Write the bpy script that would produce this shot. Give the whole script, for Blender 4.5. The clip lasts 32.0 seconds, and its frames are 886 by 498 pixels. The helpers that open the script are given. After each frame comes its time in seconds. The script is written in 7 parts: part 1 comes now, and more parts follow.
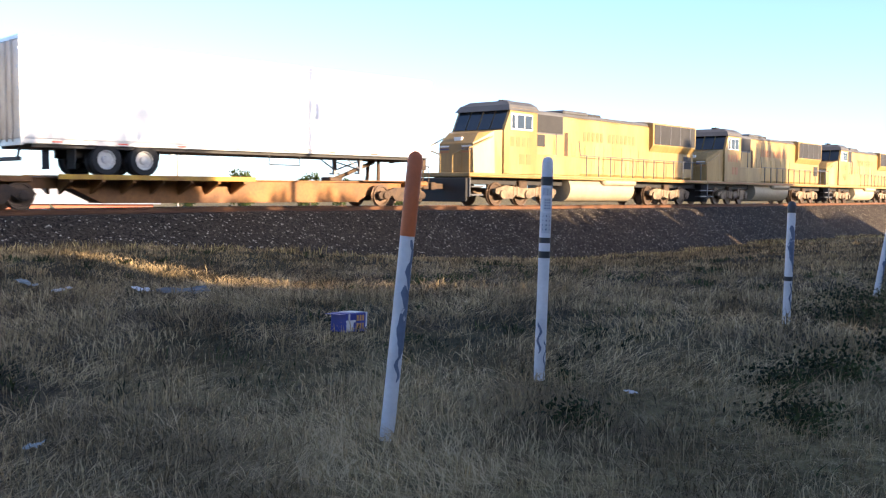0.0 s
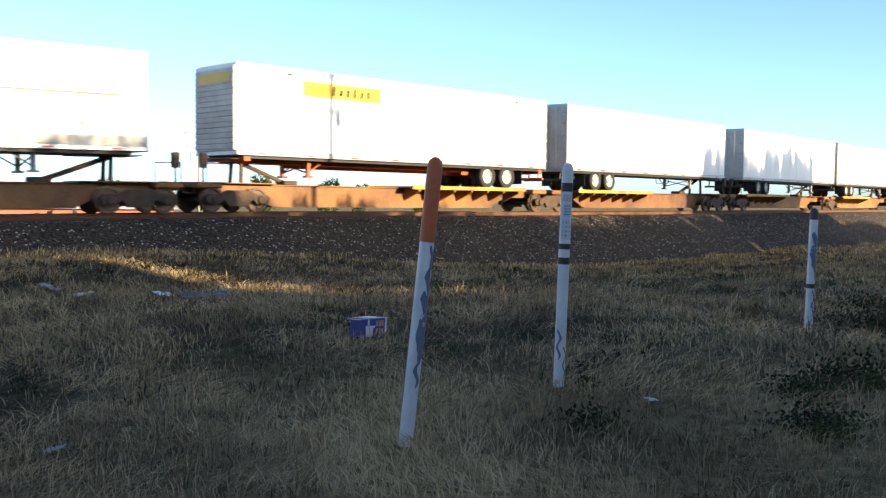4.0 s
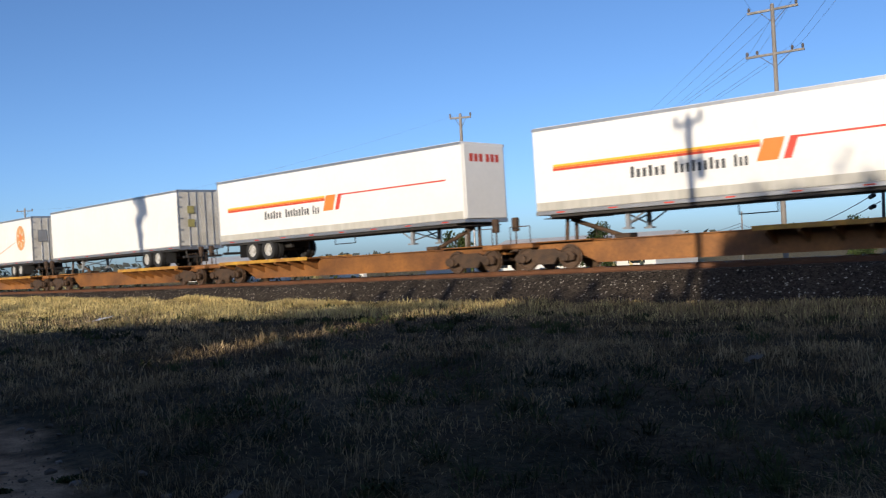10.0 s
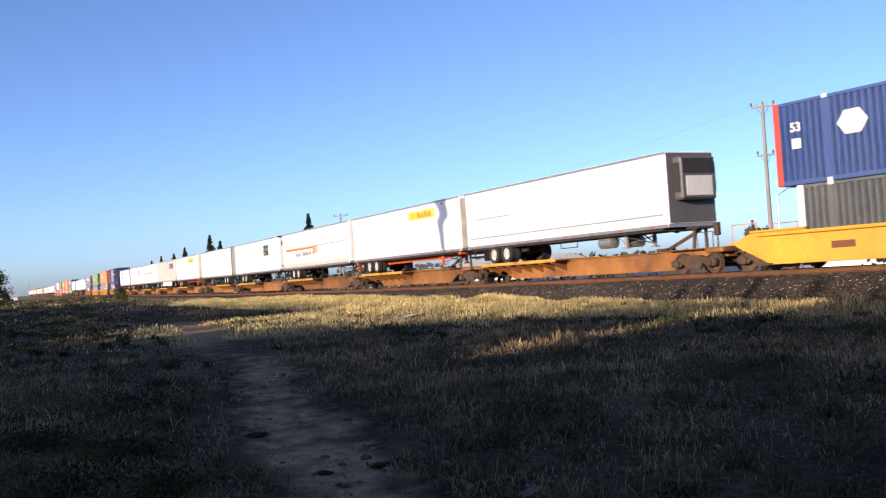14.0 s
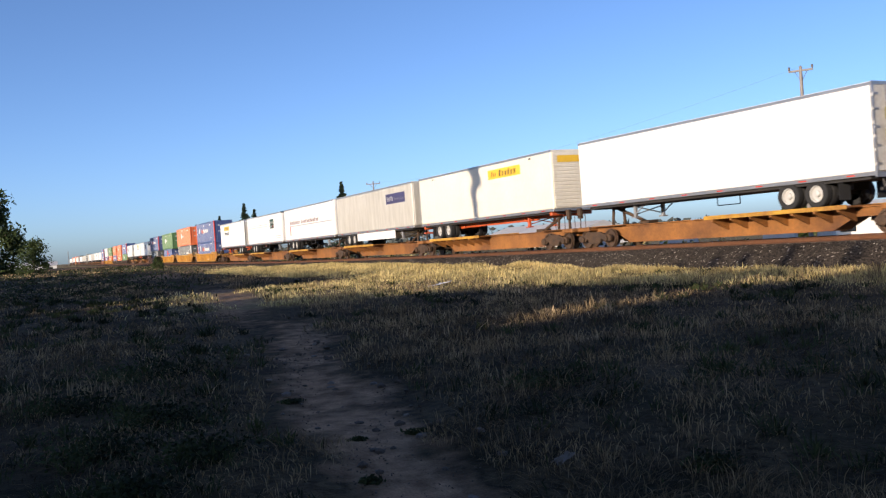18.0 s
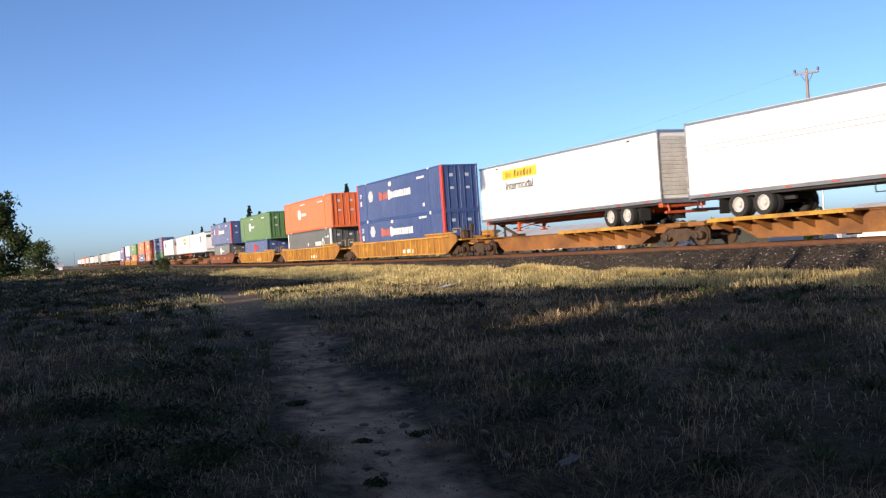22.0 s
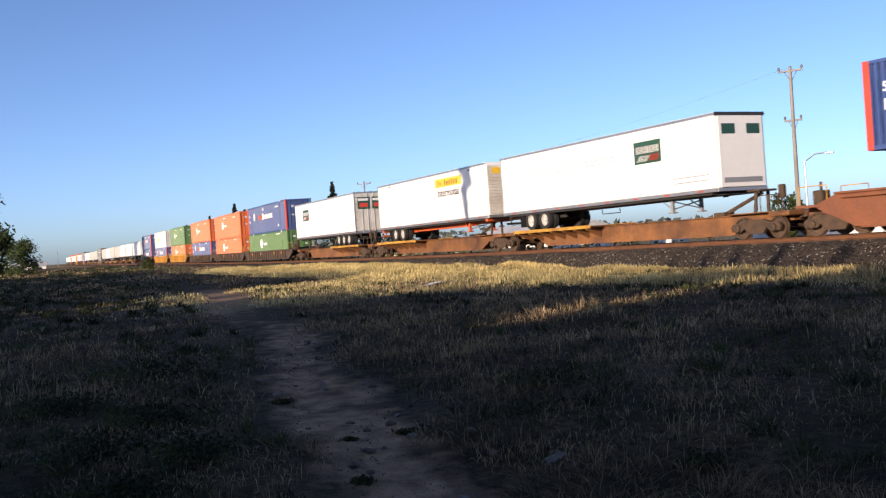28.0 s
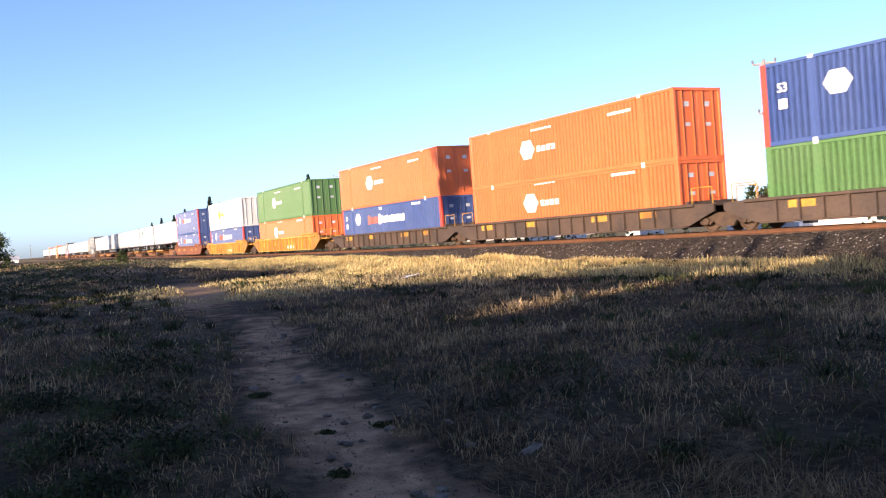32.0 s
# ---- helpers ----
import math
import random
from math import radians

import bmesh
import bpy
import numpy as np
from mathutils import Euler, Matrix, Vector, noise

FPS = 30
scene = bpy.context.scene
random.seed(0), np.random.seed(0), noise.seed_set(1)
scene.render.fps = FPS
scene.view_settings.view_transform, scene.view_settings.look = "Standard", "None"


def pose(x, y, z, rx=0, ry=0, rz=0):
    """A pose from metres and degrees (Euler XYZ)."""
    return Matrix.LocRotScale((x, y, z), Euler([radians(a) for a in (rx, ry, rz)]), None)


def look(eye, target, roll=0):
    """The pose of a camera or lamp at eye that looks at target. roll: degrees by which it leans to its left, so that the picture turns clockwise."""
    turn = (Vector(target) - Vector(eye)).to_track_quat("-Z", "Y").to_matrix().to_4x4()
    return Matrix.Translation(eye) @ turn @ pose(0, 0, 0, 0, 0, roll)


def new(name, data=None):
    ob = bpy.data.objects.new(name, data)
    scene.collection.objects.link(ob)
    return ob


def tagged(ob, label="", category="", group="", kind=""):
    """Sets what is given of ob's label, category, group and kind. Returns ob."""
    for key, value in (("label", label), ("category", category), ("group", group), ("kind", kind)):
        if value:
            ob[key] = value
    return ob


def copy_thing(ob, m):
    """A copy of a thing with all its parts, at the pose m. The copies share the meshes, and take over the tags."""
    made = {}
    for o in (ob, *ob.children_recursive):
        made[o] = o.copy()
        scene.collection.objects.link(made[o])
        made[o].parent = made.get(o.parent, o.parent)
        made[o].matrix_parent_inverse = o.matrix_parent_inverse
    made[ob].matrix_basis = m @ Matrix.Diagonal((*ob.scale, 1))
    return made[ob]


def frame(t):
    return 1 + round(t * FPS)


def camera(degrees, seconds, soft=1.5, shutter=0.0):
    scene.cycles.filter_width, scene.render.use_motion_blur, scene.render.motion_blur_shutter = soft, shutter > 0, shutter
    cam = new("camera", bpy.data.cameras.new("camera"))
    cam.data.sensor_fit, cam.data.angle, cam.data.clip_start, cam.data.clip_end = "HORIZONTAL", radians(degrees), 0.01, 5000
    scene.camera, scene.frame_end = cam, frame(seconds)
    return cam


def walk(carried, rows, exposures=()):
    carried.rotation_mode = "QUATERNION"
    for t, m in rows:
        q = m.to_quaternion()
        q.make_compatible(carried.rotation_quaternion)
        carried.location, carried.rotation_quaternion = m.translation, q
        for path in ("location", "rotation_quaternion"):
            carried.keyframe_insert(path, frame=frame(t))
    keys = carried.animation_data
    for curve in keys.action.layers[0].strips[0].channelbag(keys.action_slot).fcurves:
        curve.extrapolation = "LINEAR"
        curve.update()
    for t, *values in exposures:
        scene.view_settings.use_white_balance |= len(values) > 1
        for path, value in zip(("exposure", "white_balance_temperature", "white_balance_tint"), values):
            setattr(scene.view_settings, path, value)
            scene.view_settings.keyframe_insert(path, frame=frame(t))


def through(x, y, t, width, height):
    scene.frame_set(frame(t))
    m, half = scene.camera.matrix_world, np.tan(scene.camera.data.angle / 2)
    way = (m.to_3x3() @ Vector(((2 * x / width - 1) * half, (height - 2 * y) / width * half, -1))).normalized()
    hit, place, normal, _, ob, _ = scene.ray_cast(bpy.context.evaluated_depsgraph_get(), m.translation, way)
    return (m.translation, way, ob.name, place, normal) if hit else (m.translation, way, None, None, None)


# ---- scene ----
# The clip: a trackside pan to the left while a long freight train passes to the right.
# +X is the way the train runs on the straight, +Y points across the track, z = 0 is the ground at the camera.
EXPOSURES = [(0, 2.06, 6490, 16), (1, 2.04, 6490, 16), (2.5, 1.99, 6490, 16), (4.5, 1.39, 6470, 4), (5, 1.00, 6220, 5), (6, 0.63, 6190, 9), (7, 0.37, 6090, 10), (8.5, 0.34, 5870, 10), (9.5, 0.19, 5690, 10), (10.5, 0.24, 5420, 11), (13, 0.65, 5590, 17), (14, 0.81, 5810, 20), (16, 0.56, 5670, 16), (20, 0.62, 5720, 15), (22, 0.68, 5720, 15), (23, 0.84, 5800, 14), (24, 1.28, 5860, 27), (25, 1.32, 5810, 25), (26.5, 1.07, 5710, 26), (28, 0.70, 5950, 19), (30, 0.74, 5950, 19), (31, 0.96, 5970, 21), (32, 1.39, 5980, 23)]
cam = camera(49.67, 32.0, soft=1.25, shutter=0.12)
PATH = [
    (0.0, pose(0, 0, 1.5, 86.66, -0.51, -26.74)),
    (0.5, pose(0, 0, 1.5, 86.89, -0.48, -28.61)),
    (1.0, pose(0, 0, 1.5, 86.70, -0.69, -29.98)),
    (1.5, pose(0, 0, 1.5, 86.66, -0.60, -29.69)),
    (2.0, pose(0, 0, 1.5, 86.75, -0.65, -29.49)),
    (2.5, pose(0, 0, 1.5, 86.79, -0.75, -29.50)),
    (4.5, pose(0, 0, 1.5, 87.03, -0.55, -20.27)),
    (5.0, pose(0, 0, 1.5, 86.97, -0.22, -12.57)),
    (5.5, pose(0, 0, 1.5, 87.00, -0.38, -8.86)),
    (6.0, pose(0, 0, 1.5, 87.28, 0.11, 0.91)),
    (6.5, pose(0, 0, 1.5, 87.75, 0.21, 5.81)),
    (7.0, pose(0, 0, 1.5, 87.76, 0.49, 10.32)),
    (7.5, pose(0, 0, 1.5, 87.85, 0.70, 14.95)),
    (8.0, pose(0, 0, 1.5, 88.24, 1.06, 21.13)),
    (8.5, pose(0, 0, 1.5, 89.49, 1.72, 27.80)),
    (9.0, pose(0, 0, 1.5, 89.67, 2.59, 37.00)),
    (9.5, pose(0, 0, 1.5, 89.97, 2.86, 42.55)),
    (10.0, pose(0, 0, 1.5, 90.22, 3.11, 47.76)),
    (10.5, pose(0, 0, 1.5, 90.39, 3.25, 50.93)),
    (11.0, pose(0, 0, 1.5, 90.68, 3.35, 55.67)),
    (11.5, pose(0, 0, 1.5, 90.91, 3.45, 59.58)),
    (12.0, pose(0, 0, 1.5, 91.09, 3.56, 62.77)),
    (12.5, pose(0, 0, 1.5, 91.23, 3.47, 65.41)),
    (13.0, pose(0, 0, 1.5, 91.16, 3.61, 65.20)),
    (13.5, pose(0, 0, 1.5, 91.15, 3.67, 65.22)),
    (14.0, pose(0, 0, 1.5, 91.17, 3.70, 65.31)),
    (14.5, pose(0, 0, 1.5, 91.08, 3.75, 65.32)),
    (16.5, pose(0, 0, 1.5, 89.11, 3.88, 65.26)),
    (17.0, pose(0, 0, 1.5, 89.18, 3.84, 65.25)),
    (17.5, pose(0, 0, 1.5, 89.29, 3.98, 67.21)),
    (18.0, pose(0, 0, 1.5, 89.37, 3.83, 67.28)),
    (18.5, pose(0, 0, 1.5, 89.38, 3.79, 67.25)),
    (19.0, pose(0, 0, 1.5, 89.42, 3.73, 67.58)),
    (19.5, pose(0, 0, 1.5, 89.41, 3.80, 67.66)),
    (20.0, pose(0, 0, 1.5, 89.43, 3.75, 67.67)),
    (20.5, pose(0, 0, 1.5, 89.50, 3.74, 67.57)),
    (21.0, pose(0, 0, 1.5, 89.52, 3.75, 67.58)),
    (21.5, pose(0, 0, 1.5, 89.52, 3.75, 67.58)),
    (22.0, pose(0, 0, 1.5, 89.52, 3.75, 67.58)),
    (22.5, pose(0, 0, 1.5, 89.52, 3.75, 67.58)),
    (23.0, pose(0, 0, 1.5, 89.52, 3.75, 67.59)),
    (23.5, pose(0, 0, 1.5, 89.47, 3.76, 67.51)),
    (24.0, pose(0, 0, 1.5, 89.37, 3.70, 66.70)),
    (24.5, pose(0, 0, 1.5, 89.36, 3.76, 66.26)),
    (25.0, pose(0, 0, 1.5, 89.36, 3.76, 66.26)),
    (25.5, pose(0, 0, 1.5, 89.35, 3.71, 66.37)),
    (27.5, pose(0, 0, 1.5, 89.32, 3.87, 66.72)),
    (28.0, pose(0, 0, 1.5, 89.33, 3.87, 66.73)),
    (28.5, pose(0, 0, 1.5, 89.32, 3.84, 66.73)),
    (29.0, pose(0, 0, 1.5, 89.28, 3.77, 66.56)),
    (29.5, pose(0, 0, 1.5, 89.20, 3.76, 66.25)),
    (30.0, pose(0, 0, 1.5, 89.18, 3.80, 66.22)),
    (30.5, pose(0, 0, 1.5, 89.19, 3.80, 66.22)),
    (31.0, pose(0, 0, 1.5, 88.95, 3.88, 65.72)),
    (31.5, pose(0, 0, 1.5, 88.77, 3.96, 65.40)),
    (32.0, pose(0, 0, 1.5, 88.79, 4.02, 65.33)),
]
walk(cam, PATH, EXPOSURES)

# ---- light ----
SUN_LEFT = 25.0      # the shadows run this many degrees to the left of +Y
SUN_UP = 11.0
sun_dir = Vector((math.sin(radians(SUN_LEFT)) * math.cos(radians(SUN_UP)), -math.cos(radians(SUN_LEFT)) * math.cos(radians(SUN_UP)), math.sin(radians(SUN_UP))))
world = bpy.data.worlds.new("world")
scene.world = world
world.use_nodes = True
wn = world.node_tree.nodes
sky = wn.new("ShaderNodeTexSky")
sky.sky_type, sky.sun_disc = "NISHITA", False
sky.sun_elevation, sky.sun_rotation = radians(SUN_UP), math.atan2(sun_dir.x, sun_dir.y)
sky.air_density, sky.dust_density, sky.ozone_density = 0.55, 0.9, 2.0
wn["Background"].inputs["Strength"].default_value = 0.128
world.node_tree.links.new(sky.outputs[0], wn["Background"].inputs["Color"])
sun_data = bpy.data.lights.new("sun", "SUN")
sun_data.energy, sun_data.angle, sun_data.color = 5.0, radians(0.4), (1.0, 0.78, 0.51)
sun = new("sun", sun_data)
sun.matrix_world = look(sun_dir * 200, (0, 0, 0))

# ---- materials ----
def mat(name, color, rough=0.6, metal=0.0, vary=0.15, scale=3.0, fine=40.0, bump=0.15, second=None, mix=0.5, spec=0.5, rnd=0.0, stretch=(1, 1, 1)):
    """A painted or natural surface: colour that drifts at two scales, with a fine relief."""
    m = bpy.data.materials.new(name)
    m.use_nodes = True
    t, n = m.node_tree, m.node_tree.nodes
    p = n["Principled BSDF"]
    p.inputs["Roughness"].default_value, p.inputs["Metallic"].default_value, p.inputs["Specular IOR Level"].default_value = rough, metal, spec
    co, mp = n.new("ShaderNodeTexCoord"), n.new("ShaderNodeMapping")
    mp.inputs["Scale"].default_value = stretch
    t.links.new(co.outputs["Object"], mp.inputs["Vector"])
    big, small = n.new("ShaderNodeTexNoise"), n.new("ShaderNodeTexNoise")
    big.inputs["Scale"].default_value, big.inputs["Detail"].default_value = scale, 5
    small.inputs["Scale"].default_value, small.inputs["Detail"].default_value = fine, 3
    for q in (big, small):
        t.links.new(mp.outputs[0], q.inputs["Vector"])
    ramp = n.new("ShaderNodeValToRGB")
    dark = [c * (1 - vary) for c in color]
    ramp.color_ramp.elements[0].position, ramp.color_ramp.elements[1].position = 0.5 - mix * 0.4, 0.5 + (1 - mix) * 0.4
    ramp.color_ramp.elements[0].color = (*(second or dark), 1)
    ramp.color_ramp.elements[1].color = (*color, 1)
    t.links.new(big.outputs["Fac"], ramp.inputs[0])
    mul = n.new("ShaderNodeMixRGB")
    mul.blend_type, mul.inputs["Fac"].default_value = "MULTIPLY", min(1.0, vary * 1.6)
    t.links.new(ramp.outputs[0], mul.inputs["Color1"])
    t.links.new(small.outputs["Fac"], mul.inputs["Color2"])
    out = mul.outputs[0]
    if rnd:
        info, hs = n.new("ShaderNodeObjectInfo"), n.new("ShaderNodeMixRGB")
        hs.blend_type, hs.inputs["Fac"].default_value = "MULTIPLY", rnd
        t.links.new(info.outputs["Random"], hs.inputs["Color2"])
        t.links.new(out, hs.inputs["Color1"])
        out = hs.outputs[0]
    t.links.new(out, p.inputs["Base Color"])
    if bump:
        b = n.new("ShaderNodeBump")
        b.inputs["Strength"].default_value, b.inputs["Distance"].default_value = bump, 0.02
        t.links.new(small.outputs["Fac"], b.inputs["Height"])
        t.links.new(b.outputs[0], p.inputs["Normal"])
    return m


def leaf_mat(name, light, dark, rough=0.7, scale=0.35, through=0.25):
    """Grass and leaves: each blade its own tone, patches that drift over the ground, some light through the blade."""
    m = bpy.data.materials.new(name)
    m.use_nodes = True
    t, n = m.node_tree, m.node_tree.nodes
    p = n["Principled BSDF"]
    p.inputs["Roughness"].default_value, p.inputs["Specular IOR Level"].default_value = rough, 0.2
    geo, co, tex, ramp, mul = n.new("ShaderNodeNewGeometry"), n.new("ShaderNodeTexCoord"), n.new("ShaderNodeTexNoise"), n.new("ShaderNodeValToRGB"), n.new("ShaderNodeMath")
    tex.inputs["Scale"].default_value, tex.inputs["Detail"].default_value = scale, 6
    t.links.new(co.outputs["Object"], tex.inputs["Vector"])
    mul.operation = "MULTIPLY_ADD"
    mul.inputs[1].default_value, mul.inputs[2].default_value = 0.34, -0.17
    wide = n.new("ShaderNodeMath")
    wide.operation = "MULTIPLY_ADD"
    wide.inputs[1].default_value, wide.inputs[2].default_value = 2.3, -0.65
    t.links.new(tex.outputs["Fac"], wide.inputs[0])
    add = n.new("ShaderNodeMath")
    t.links.new(geo.outputs["Random Per Island"], mul.inputs[0])
    t.links.new(mul.outputs[0], add.inputs[0])
    t.links.new(wide.outputs[0], add.inputs[1])
    ramp.color_ramp.elements[0].position, ramp.color_ramp.elements[1].position = 0.3, 0.7
    ramp.color_ramp.elements[0].color, ramp.color_ramp.elements[1].color = (*dark, 1), (*light, 1)
    t.links.new(add.outputs[0], ramp.inputs[0])
    t.links.new(ramp.outputs[0], p.inputs["Base Color"])
    tr, mx = n.new("ShaderNodeBsdfTranslucent"), n.new("ShaderNodeMixShader")
    mx.inputs[0].default_value = through
    t.links.new(ramp.outputs[0], tr.inputs["Color"])
    t.links.new(p.outputs[0], mx.inputs[1])
    t.links.new(tr.outputs[0], mx.inputs[2])
    t.links.new(mx.outputs[0], n["Material Output"].inputs["Surface"])
    return m


M_WHITE = mat("white_trailer_paint", (0.80, 0.79, 0.76), 0.35, 0, 0.06, 0.5, 6, 0.03)
M_CREAM = mat("cream_trailer_paint", (0.76, 0.715, 0.60), 0.45, 0, 0.10, 0.5, 6, 0.03)
M_GREYT = mat("grey_trailer_paint", (0.57, 0.555, 0.50), 0.45, 0, 0.20, 2.2, 6, 0.03, (0.46, 0.44, 0.385), 0.45, stretch=(1, 1, 0.15))
M_ALU = mat("brushed_aluminium", (0.55, 0.55, 0.55), 0.4, 0.8, 0.15, 2, 30, 0.05)
M_ENDW = mat("grubby_end_panel", (0.72, 0.70, 0.64), 0.55, 0, 0.2, 1.2, 9, 0.05, (0.50, 0.47, 0.41))
M_DARKST = mat("dark_steel", (0.045, 0.042, 0.04), 0.65, 0.2, 0.3, 2, 25, 0.2)
M_SOOT = mat("soot_stain", (0.16, 0.15, 0.14), 0.8, 0, 0.4, 1, 8, 0.05)
M_TYRE = mat("tyre_rubber", (0.025, 0.025, 0.026), 0.85, 0, 0.3, 4, 50, 0.2)
M_RIM = mat("white_wheel_rim", (0.66, 0.65, 0.62), 0.45, 0.1, 0.25, 6, 30, 0.05)
M_YCAR = mat("weathered_yellow_car_paint", (0.74, 0.42, 0.04), 0.6, 0, 0.3, 1.6, 9, 0.15, (0.34, 0.15, 0.03), 0.5, rnd=0.2)
M_YNEW = mat("bright_yellow_car_paint", (0.72, 0.38, 0.03), 0.5, 0, 0.2, 0.6, 8, 0.08, (0.55, 0.27, 0.03), 0.35)
M_YRIB = mat("weathered_yellow_well_paint", (0.74, 0.42, 0.05), 0.55, 0, 0.28, 0.9, 9, 0.12, (0.46, 0.22, 0.04), 0.38, stretch=(1, 1, 0.35))
# dirty yellow, darkened further so the ribs' shadows are put into the colour
M_YPANEL = mat("dirty_yellow_panel_rib_shade", (0.50, 0.24, 0.035), 0.6, 0, 0.35, 1.3, 9, 0.12, (0.24, 0.105, 0.025), 0.5, stretch=(1, 1, 0.3))
M_BROWN = mat("oxide_brown_car_paint", (0.26, 0.085, 0.03), 0.65, 0, 0.3, 0.8, 9, 0.15, (0.15, 0.055, 0.025), 0.5)
M_DKCAR = mat("weathered_dark_car_paint", (0.105, 0.066, 0.042), 0.7, 0, 0.35, 0.8, 9, 0.15, (0.05, 0.035, 0.026), 0.5)
M_RUST = mat("rust_brown_spine_paint", (0.32, 0.135, 0.040), 0.68, 0, 0.35, 1.1, 9, 0.15, (0.12, 0.052, 0.022), 0.5, rnd=0.2)
M_BEAM = mat("weathered_brown_beam_paint", (0.44, 0.185, 0.038), 0.62, 0, 0.35, 0.9, 9, 0.15, (0.19, 0.08, 0.026), 0.5, rnd=0.25)
M_GRIME = mat("greasy_truck_iron", (0.13, 0.075, 0.04), 0.75, 0.2, 0.4, 3, 22, 0.3, (0.05, 0.035, 0.025), 0.55)
M_WHEEL = mat("worn_wheel_steel", (0.20, 0.13, 0.085), 0.5, 0.6, 0.35, 4, 25, 0.1)
M_RAIL = mat("rusty_rail", (0.20, 0.085, 0.035), 0.7, 0.3, 0.35, 2, 30, 0.2)
M_RAILTOP = mat("polished_rail_head", (0.55, 0.50, 0.45), 0.25, 1.0, 0.1, 2, 20, 0.03)
M_TIE = mat("weathered_tie_wood", (0.13, 0.10, 0.075), 0.85, 0, 0.4, 2, 18, 0.3, stretch=(1, 6, 6))
M_ORCH = mat("orange_red_chassis_paint", (0.62, 0.11, 0.025), 0.5, 0, 0.25, 1, 10, 0.08)
M_CBLUE = mat("blue_container_paint", (0.046, 0.084, 0.25), 0.38, 0, 0.25, 0.6, 7, 0.06, (0.074, 0.114, 0.27), 0.5, stretch=(1, 1, 0.4))
M_CORNG = mat("orange_container_paint", (0.74, 0.170, 0.045), 0.45, 0, 0.15, 0.5, 7, 0.06)
M_CGREEN = mat("green_container_paint", (0.085, 0.20, 0.055), 0.48, 0, 0.25, 0.6, 7, 0.06, (0.11, 0.21, 0.075), 0.5)
M_CGREY = mat("dark_grey_container_paint", (0.085, 0.095, 0.10), 0.42, 0, 0.25, 0.6, 7, 0.06, (0.13, 0.138, 0.14), 0.5)
M_CWHITE = mat("white_container_paint", (0.66, 0.66, 0.62), 0.45, 0, 0.15, 0.5, 7, 0.06)
M_RED = mat("red_marking_paint", (0.58, 0.06, 0.03), 0.5, 0, 0.1, 2, 20, 0.0)
M_CORAL = mat("faded_coral_lettering", (0.60, 0.16, 0.10), 0.5, 0, 0.2, 2, 20, 0.0)
M_ORMARK = mat("orange_stripe_film", (0.78, 0.22, 0.03), 0.4, 0, 0.08, 2, 20, 0.0)
M_STENCIL = mat("brown_stencil_paint", (0.16, 0.055, 0.02), 0.6, 0, 0.2, 2, 20, 0.0)
M_TAN = mat("tan_emblem_film", (0.66, 0.33, 0.10), 0.45, 0, 0.1, 2, 20, 0.0)
M_YMARK = mat("yellow_sign_film", (0.80, 0.50, 0.03), 0.4, 0, 0.08, 2, 20, 0.0)
M_DULLY = mat("dull_yellow_placard", (0.42, 0.38, 0.14), 0.5, 0, 0.2, 3, 20, 0.0)
M_WMARK = mat("white_marking_paint", (0.78, 0.78, 0.76), 0.5, 0, 0.1, 2, 20, 0.0)
M_BMARK = mat("black_marking_paint", (0.03, 0.03, 0.032), 0.5, 0, 0.1, 2, 20, 0.0)
M_GMARK = mat("dark_green_marking_film", (0.022, 0.075, 0.05), 0.45, 0, 0.1, 2, 20, 0.0)
M_INK = mat("dark_grey_lettering", (0.06, 0.063, 0.068), 0.5, 0, 0.1, 2, 20, 0.0)
M_PALE = mat("pale_grey_lettering", (0.50, 0.50, 0.51), 0.5, 0, 0.1, 2, 20, 0.0)
M_WORN = mat("worn_grey_red_lettering", (0.30, 0.20, 0.19), 0.5, 0, 0.3, 2, 20, 0.0)
M_NAVY = mat("navy_sign_film", (0.06, 0.055, 0.14), 0.45, 0, 0.1, 2, 20, 0.0)
M_GREYMARK = mat("grey_marking_film", (0.25, 0.26, 0.28), 0.5, 0, 0.1, 2, 20, 0.0)
M_LOCO = mat("locomotive_yellow_paint", (0.47, 0.325, 0.125), 0.5, 0, 0.25, 0.7, 6, 0.05, (0.28, 0.175, 0.055), 0.45, stretch=(1, 1, 0.25))
M_LROOF = mat("locomotive_roof_grey", (0.115, 0.112, 0.108), 0.55, 0, 0.25, 0.8, 8, 0.05)
M_DUSTY = mat("dusty_truck_casting", (0.34, 0.25, 0.155), 0.8, 0.0, 0.4, 3, 22, 0.3, (0.12, 0.085, 0.055), 0.5)
M_LGREY = mat("locomotive_grey_paint", (0.11, 0.11, 0.115), 0.5, 0, 0.2, 0.8, 8, 0.05)
M_FADED = mat("faded_red_lettering", (0.42, 0.17, 0.06), 0.5, 0, 0.2, 2, 20, 0.0)
M_TANK = mat("dusty_grey_tank_paint", (0.40, 0.33, 0.22), 0.65, 0, 0.2, 0.8, 8, 0.08)
M_GLASS = mat("dark_cab_glass", (0.02, 0.025, 0.03), 0.08, 0, 0.1, 2, 10, 0.0, spec=0.8)
M_POLE = mat("weathered_pole_wood", (0.33, 0.30, 0.27), 0.85, 0, 0.35, 1, 12, 0.3, stretch=(4, 4, 0.5))
M_CERAM = mat("insulator_ceramic", (0.10, 0.09, 0.09), 0.3, 0, 0.1, 5, 20, 0.0)
M_WIRE = mat("aluminium_wire", (0.18, 0.18, 0.19), 0.5, 0.6, 0.1, 5, 20, 0.0)
M_PVC = mat("white_marker_plastic", (0.72, 0.73, 0.74), 0.5, 0, 0.12, 3, 40, 0.03, (0.55, 0.57, 0.60), 0.35)
